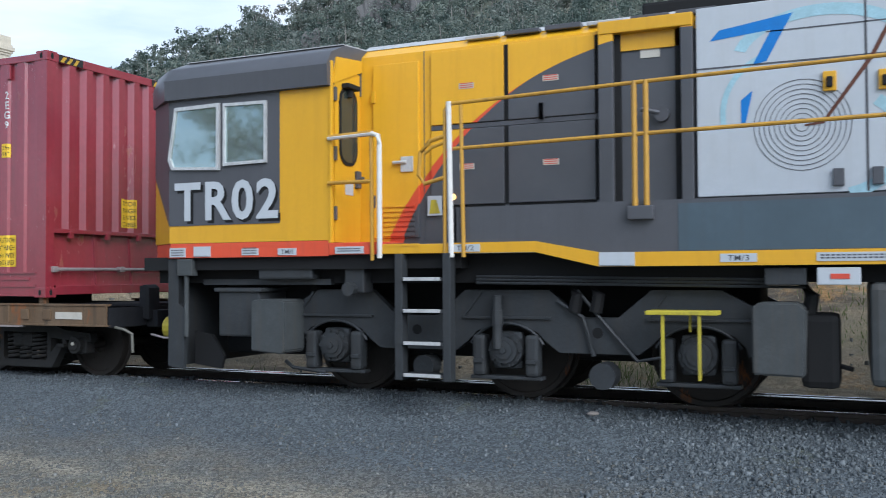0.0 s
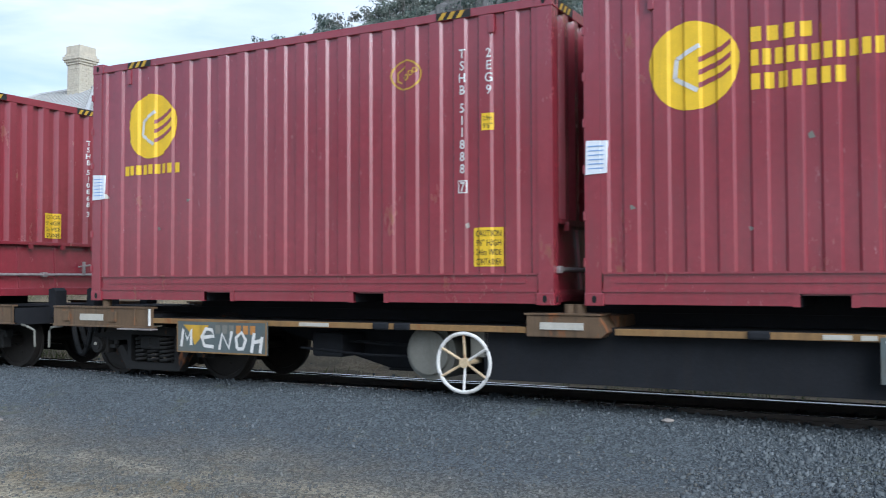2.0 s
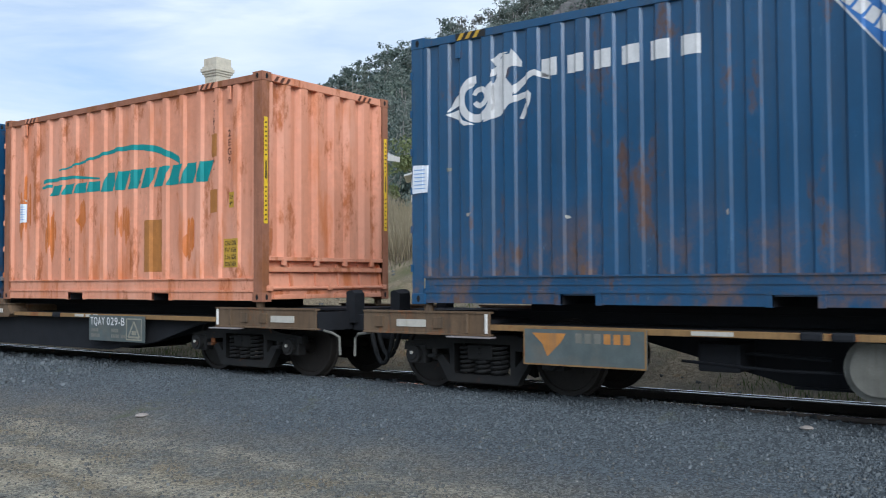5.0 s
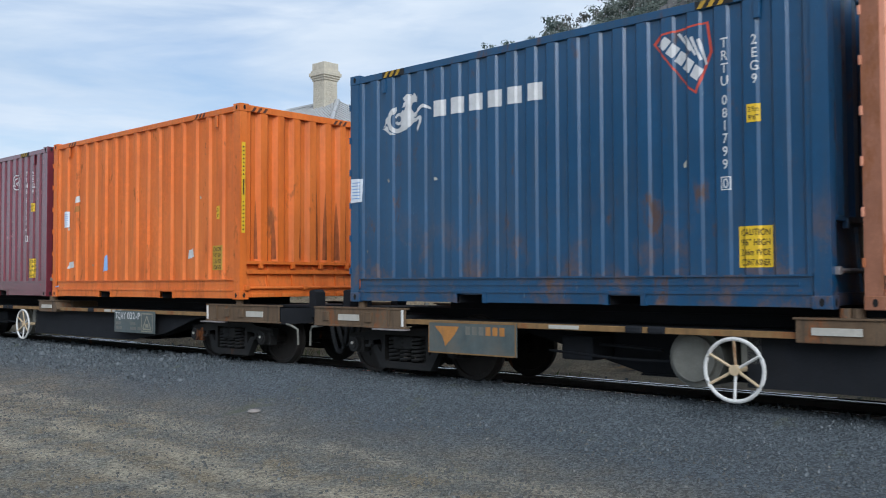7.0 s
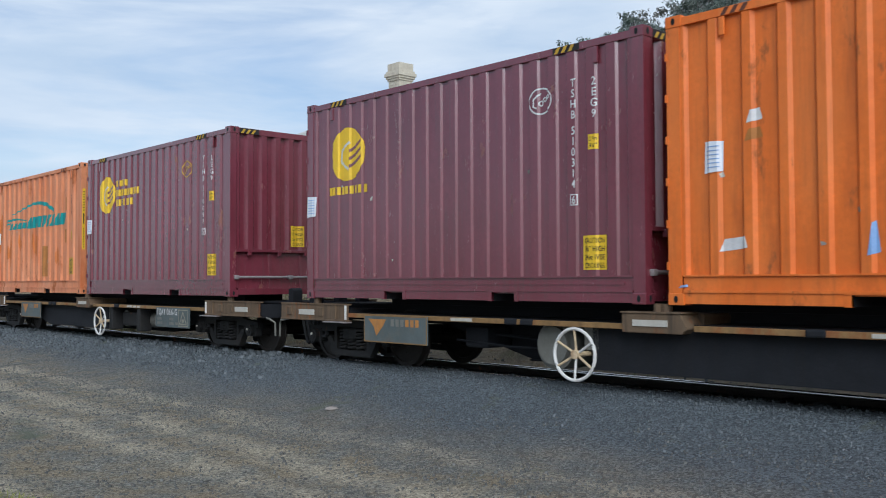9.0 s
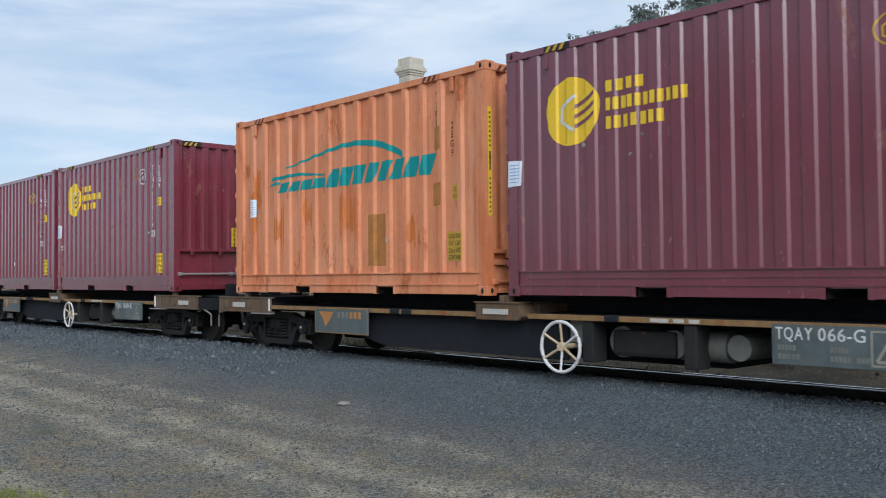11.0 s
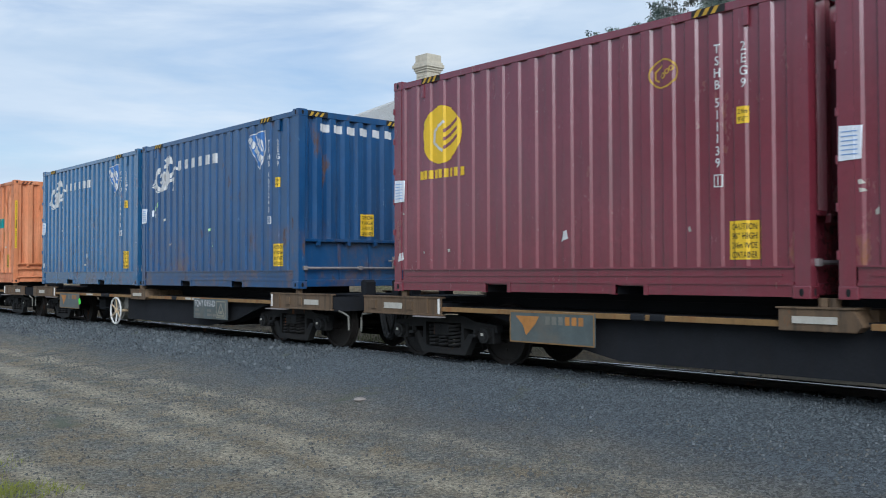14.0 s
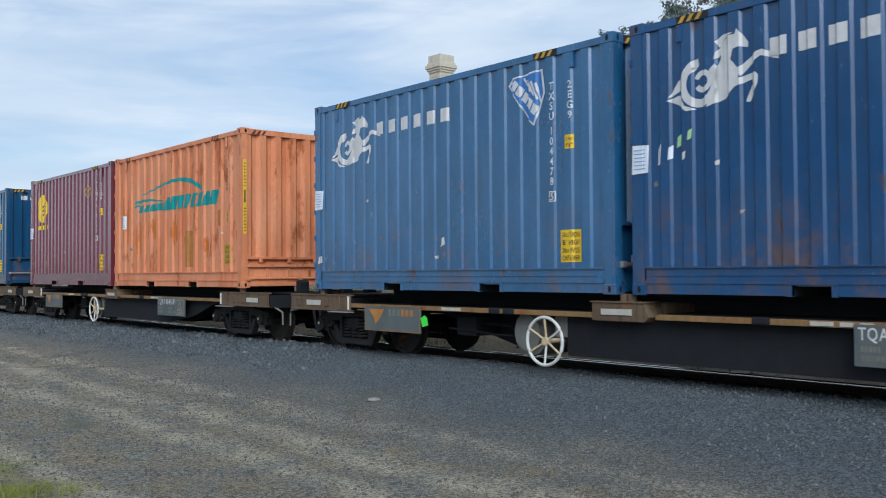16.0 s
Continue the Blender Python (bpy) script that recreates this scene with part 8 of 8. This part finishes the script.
    P("battery_box", lambda bm: (box(bm, 0.58, 1.10, 0.10, 0.6, 0.56, 1.04, 0.02), box(bm, 0.54, 1.14, 0.07, 0.6, 1.03, 1.07, 0.006)), "loco_under")
    P("pipe_bracket", lambda bm: (box(bm, 0.30, 1.9, 0.2, 0.5, 1.10, 1.16), box(bm, 1.10, 1.75, 0.08, 0.6, 1.16, 1.30, 0.02)), "loco_under")
    P("sand_box", lambda bm: prism(bm, ((1.09, 0.43), (1.46, 0.40), (1.50, 0.43), (1.50, 0.93), (1.46, 0.955), (1.13, 0.955), (1.09, 0.92)), -0.04, 0.34, bevel=0.012), "loco_box", label="grey rounded sand box")
    P("air_valve", lambda bm: (box(bm, 2.12, 2.34, 0.10, 0.3, 1.02, 1.32, 0.02), cyl(bm, (2.20, 0.10, 1.06), (2.20, 0.02, 1.06), 0.07, 12)), "loco_under")
    P("air_hose", lambda bm: tube(bm, [(-0.12, 0.5, 1.2), (-0.26, 0.45, 1.05), (-0.30, 0.4, 0.7), (-0.24, 0.4, 0.45), (-0.08, 0.45, 0.40)], 0.028, 8), "hose")
    P("multiple_unit_hose", lambda bm: tube(bm, [(-0.06, 0.30, 1.25), (-0.20, 0.28, 1.05), (-0.22, 0.28, 0.85), (-0.10, 0.30, 0.75)], 0.026, 8), "spoke_worn")
    P("yellow_cock", lambda bm: (cyl(bm, (-0.30, 0.36, 0.62), (-0.06, 0.36, 0.62), 0.13, 14), box(bm, -0.2, -0.06, 0.28, 0.44, 0.46, 0.80, 0.03)), "bright_yellow", label="yellow painted air cock")
    P("hand_lever", lambda bm: tube(bm, [(-0.42, 0.2, 0.55), (-0.2, 0.15, 0.52), (0.0, 0.2, 0.52)], 0.012, 6), "steel_bar")
    cp = P("coupler", lambda bm: (box(bm, -0.85, -0.3, CY - 0.10, CY + 0.10, 0.55, 0.76, 0.02), box(bm, -1.05, -0.75, CY - 0.17, CY + 0.15, 0.52, 0.80, 0.03)), "loco_under", label="black knuckle coupler")
    # bogies
    for b0, own in ((1.88, True), (8.6, False)):
        xs = (b0, b0 + 1.87, b0 + 3.64)

        # spine oversized and near-black, filling in the dark between the side frames
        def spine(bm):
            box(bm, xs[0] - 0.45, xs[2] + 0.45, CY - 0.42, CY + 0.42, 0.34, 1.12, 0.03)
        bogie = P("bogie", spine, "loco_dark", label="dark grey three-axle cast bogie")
        for s in (-1, 1):
            y0 = CY + s * 1.06
            a, b = sorted((y0, y0 + s * 0.09))

            def surround(bm):
                pts = [(xs[0] - 0.62, 0.62), (xs[0] - 0.55, 0.86), (xs[0] - 0.20, 1.05), (xs[0] + 0.42, 1.05), (xs[0] + 0.70, 0.80), (xs[1] - 0.72, 0.80), (xs[1] - 0.42, 1.05), (xs[1] + 0.42, 1.05),
                       (xs[1] + 0.72, 0.80), (xs[2] - 0.70, 0.80), (xs[2] - 0.40, 1.05), (xs[2] + 0.20, 1.05), (xs[2] + 0.55, 0.86), (xs[2] + 0.62, 0.62)]
                for x in reversed(xs):
                    pts += [(x + 0.52 if x != xs[2] else x + 0.42, 0.47), (x + 0.40, 0.56), (x + 0.30, 0.66), (x + 0.12, 0.715), (x - 0.12, 0.715), (x - 0.30, 0.66), (x - 0.40, 0.56), (x - 0.52 if x != xs[0] else x - 0.42, 0.47)]
                prism(bm, pts, a, b)
            fr = P("side_frame", surround, "loco_under", bogie)
            for x in xs:
                P("frame_rim", lambda bm: tube(bm, [(p, y0 + s * 0.09, q) for p, q in arc_points(x, 0.40, 0.40, 25, 155, 14, 0.335)], 0.014, 6), "loco_under", fr)
            for x in xs:
                P("frame_flange", lambda bm: box(bm, x - 0.44, x + 0.44, min(y0 + s * 0.088, y0 + s * 0.12), max(y0 + s * 0.088, y0 + s * 0.12), 0.775, 0.80, 0.006), "loco_under", fr)
                P("frame_rib", lambda bm: prism(bm, [(x - 0.45, 0.80), (x - 0.42, 0.80), (x - 0.24, 1.03), (x - 0.27, 1.03)], min(y0 + s * 0.088, y0 + s * 0.11), max(y0 + s * 0.088, y0 + s * 0.11)), "loco_under", fr)
            # near-black disc on the frame face, coloured as dark as an open hole
            for x in (xs[0] + 0.93, xs[1] + 0.88):
                P("frame_hole", lambda bm: cyl(bm, (x, y0 + s * 0.085, 0.66), (x, y0 + s * 0.095, 0.66), 0.05, 14), "loco_dark", fr)
            for x in xs:
                def axle_box(bm):
                    box(bm, x - 0.15, x + 0.15, min(y0 - s * 0.02, y0 + s * 0.07), max(y0 - s * 0.02, y0 + s * 0.07), 0.30, 0.66, 0.04)
                    cyl(bm, (x, y0 + s * 0.06, 0.485), (x, y0 + s * 0.13, 0.485), 0.175, 24, 0.165)
                    cyl(bm, (x, y0 + s * 0.13, 0.485), (x, y0 + s * 0.17, 0.485), 0.125, 20)
                    cyl(bm, (x, y0 + s * 0.17, 0.485), (x, y0 + s * 0.19, 0.485), 0.085, 14)
                    cyl(bm, (x, y0 + s * 0.19, 0.485), (x, y0 + s * 0.21, 0.485), 0.030, 8)
                    for k in range(10):
                        t = k * math.pi / 5
                        cyl(bm, (x + 0.148 * math.cos(t), y0 + s * 0.12, 0.485 + 0.148 * math.sin(t)), (x + 0.148 * math.cos(t), y0 + s * 0.15, 0.485 + 0.148 * math.sin(t)), 0.018, 6)
                P("axle_box", axle_box, "loco_under", bogie, smooth=True)

                def guides(bm):
                    for d in (-1, 1):
                        a, b = sorted((x + d * 0.20, x + d * 0.33))
                        box(bm, a, b, min(y0, y0 + s * 0.15), max(y0, y0 + s * 0.15), 0.24, 0.63, 0.035)
                        box(bm, a + 0.015, b - 0.015, min(y0 + s * 0.13, y0 + s * 0.17), max(y0 + s * 0.13, y0 + s * 0.17), 0.36, 0.40, 0.008)
                    box(bm, x - 0.36, x + 0.36, min(y0, y0 + s * 0.12), max(y0, y0 + s * 0.12), 0.205, 0.24, 0.008)
                P("axle_guide", guides, "loco_under", bogie)
            P("damper", lambda bm: (cyl(bm, (xs[1] - 0.06, y0 + s * 0.18, 0.50), (xs[1] - 0.06, y0 + s * 0.18, 1.0), 0.045, 10), cyl(bm, (xs[1] - 0.06, y0 + s * 0.18, 0.72), (xs[1] - 0.06, y0 + s * 0.18, 0.86), 0.055, 10)), "loco_under", bogie)
            P("brake_cylinder", lambda bm: cyl(bm, (xs[1] + 0.95, y0, 0.28), (xs[1] + 0.95, y0 + s * 0.22, 0.28), 0.12, 16), "loco_under", bogie)
            P("brake_cylinder", lambda bm: cyl(bm, (xs[0] + 1.0, y0 - s * 0.1, 0.30), (xs[0] + 1.0, y0 + s * 0.1, 0.30), 0.11, 16), "loco_under", bogie)
            P("brake_rod", lambda bm: tube(bm, [(xs[1] + 0.5, y0 + s * 0.1, 0.95), (xs[1] + 0.75, y0 + s * 0.12, 0.80), (xs[1] + 0.85, y0 + s * 0.12, 0.45)], 0.022, 6), "loco_under", bogie)
            P("brake_pipe", lambda bm: tube(bm, [(xs[1] + 0.7, y0 + s * 0.12, 1.05), (xs[1] + 0.95, y0 + s * 0.12, 0.75), (xs[1] + 1.25, y0 + s * 0.14, 0.42), (xs[2] - 0.3, y0 + s * 0.14, 0.46)], 0.016, 6), "loco_under", bogie)
            P("sanding_pipe", lambda bm: tube(bm, [(xs[0] - 0.6, y0 + s * 0.1, 0.30), (xs[0] - 0.5, y0 + s * 0.12, 0.24), (xs[0] - 0.1, y0 + s * 0.12, 0.2)], 0.02, 6), "loco_under", bogie)
        for x in xs:
            w = part("wheelset", BIG_WHEEL, "wheel_steel", bogie)
            w.location = (x, CY, 0.475)
            LOCO_WHEELS.append((w, (x, CY, 0.475), 0.494))
        sb = b0 + 4.12 if own else b0 - 0.7
        P("sand_box", lambda bm: prism(bm, ((sb, 0.37), (sb + 0.40, 0.36), (sb + 0.42, 0.90), (sb + 0.36, 0.96), (sb + 0.06, 0.96), (sb, 0.92)), -0.02, 0.30, bevel=0.015), "loco_box", label="grey rounded sand box")
    P("yellow_bracket", lambda bm: (box(bm, 5.15, 5.74, -0.10, 0.16, 0.85, 0.885, 0.006), box(bm, 5.28, 5.305, -0.08, -0.06, 0.31, 0.85), box(bm, 5.58, 5.605, -0.08, -0.06, 0.31, 0.85), box(bm, 5.48, 5.50, 0.10, 0.12, 0.7, 0.85)), "bright_yellow", label="worn yellow steel step bracket")
    for k in (0.0, 0.2, 2.0):
        P("traction_motor_hose", lambda bm: tube(bm, [(4.35 + k, 0.35, 1.15), (4.45 + k, 0.3, 1.0), (4.42 + k, 0.3, 0.85)], 0.06, 8), "loco_dark")
    for k in range(3):
        P("pipe_run", lambda bm: tube(bm, [(3.5, 0.2, 1.18 - 0.03 * k), (6.4, 0.2, 1.14 - 0.03 * k)], 0.014, 6), "loco_under")
    P("fuel_gauge", lambda bm: box(bm, 6.5, 6.82, 0.0, 0.06, 1.10, 1.24, 0.01), "loco_white", label="white fuel gauge with red display")
    P("fuel_gauge_display", lambda bm: box(bm, 6.6, 6.74, -0.006, 0.0, 1.15, 1.19), "red_mark")
    P("junction_box", lambda bm: box(bm, 6.1, 6.42, 0.05, 0.2, 1.10, 1.24, 0.01), "loco_under")
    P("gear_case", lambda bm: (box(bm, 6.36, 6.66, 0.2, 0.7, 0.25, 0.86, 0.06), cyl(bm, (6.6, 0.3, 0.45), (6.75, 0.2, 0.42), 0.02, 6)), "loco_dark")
    P("fuel_tank", lambda bm: box(bm, 6.88, 8.2, 0.02, W - 0.02, 0.30, 1.12, 0.06), "loco_box", label="dark steel fuel tank")
    P("hood_end", lambda bm: box(bm, end, end + 0.6, hy + 0.1, W - hy - 0.1, 1.5, 3.3, 0.05), "loco_yellow")
    return root


LOCO = locomotive()


# ---- what moves ----
def roll(ob, place, radius):
    """A wheelset's turning, keyed often enough that it never steps past a quarter turn."""
    x, y, z = place
    total = TRAIN[-1][1] / radius
    n = int(total / radians(75)) + 1
    ts, ss = [q[0] for q in TRAIN], [q[1] for q in TRAIN]
    rows = []
    for i in range(n + 1):
        s = ss[-1] * i / n
        rows.append((float(np.interp(s, ss, ts)), pose(x, y, z, 0, math.degrees(s / radius), 0)))
    walk(ob, rows)


def motions():
    for x, ob in LOADS:
        walk(ob, [(t, pose(x + s, SIDE_Y, 0.955)) for t, s in TRAIN])
    for x, ob in WAGONS:
        walk(ob, [(t, pose(x + s, SIDE_Y, 0)) for t, s in TRAIN])
    walk(LOCO, [(t, pose(-6.8 * LOCO_K + s, LOCO_Y, EYE_Z * (1 - LOCO_K))) for t, s in TRAIN])
    for ob, place, radius in WAGON_WHEELS + LOCO_WHEELS:
        roll(ob, place, radius)


motions()
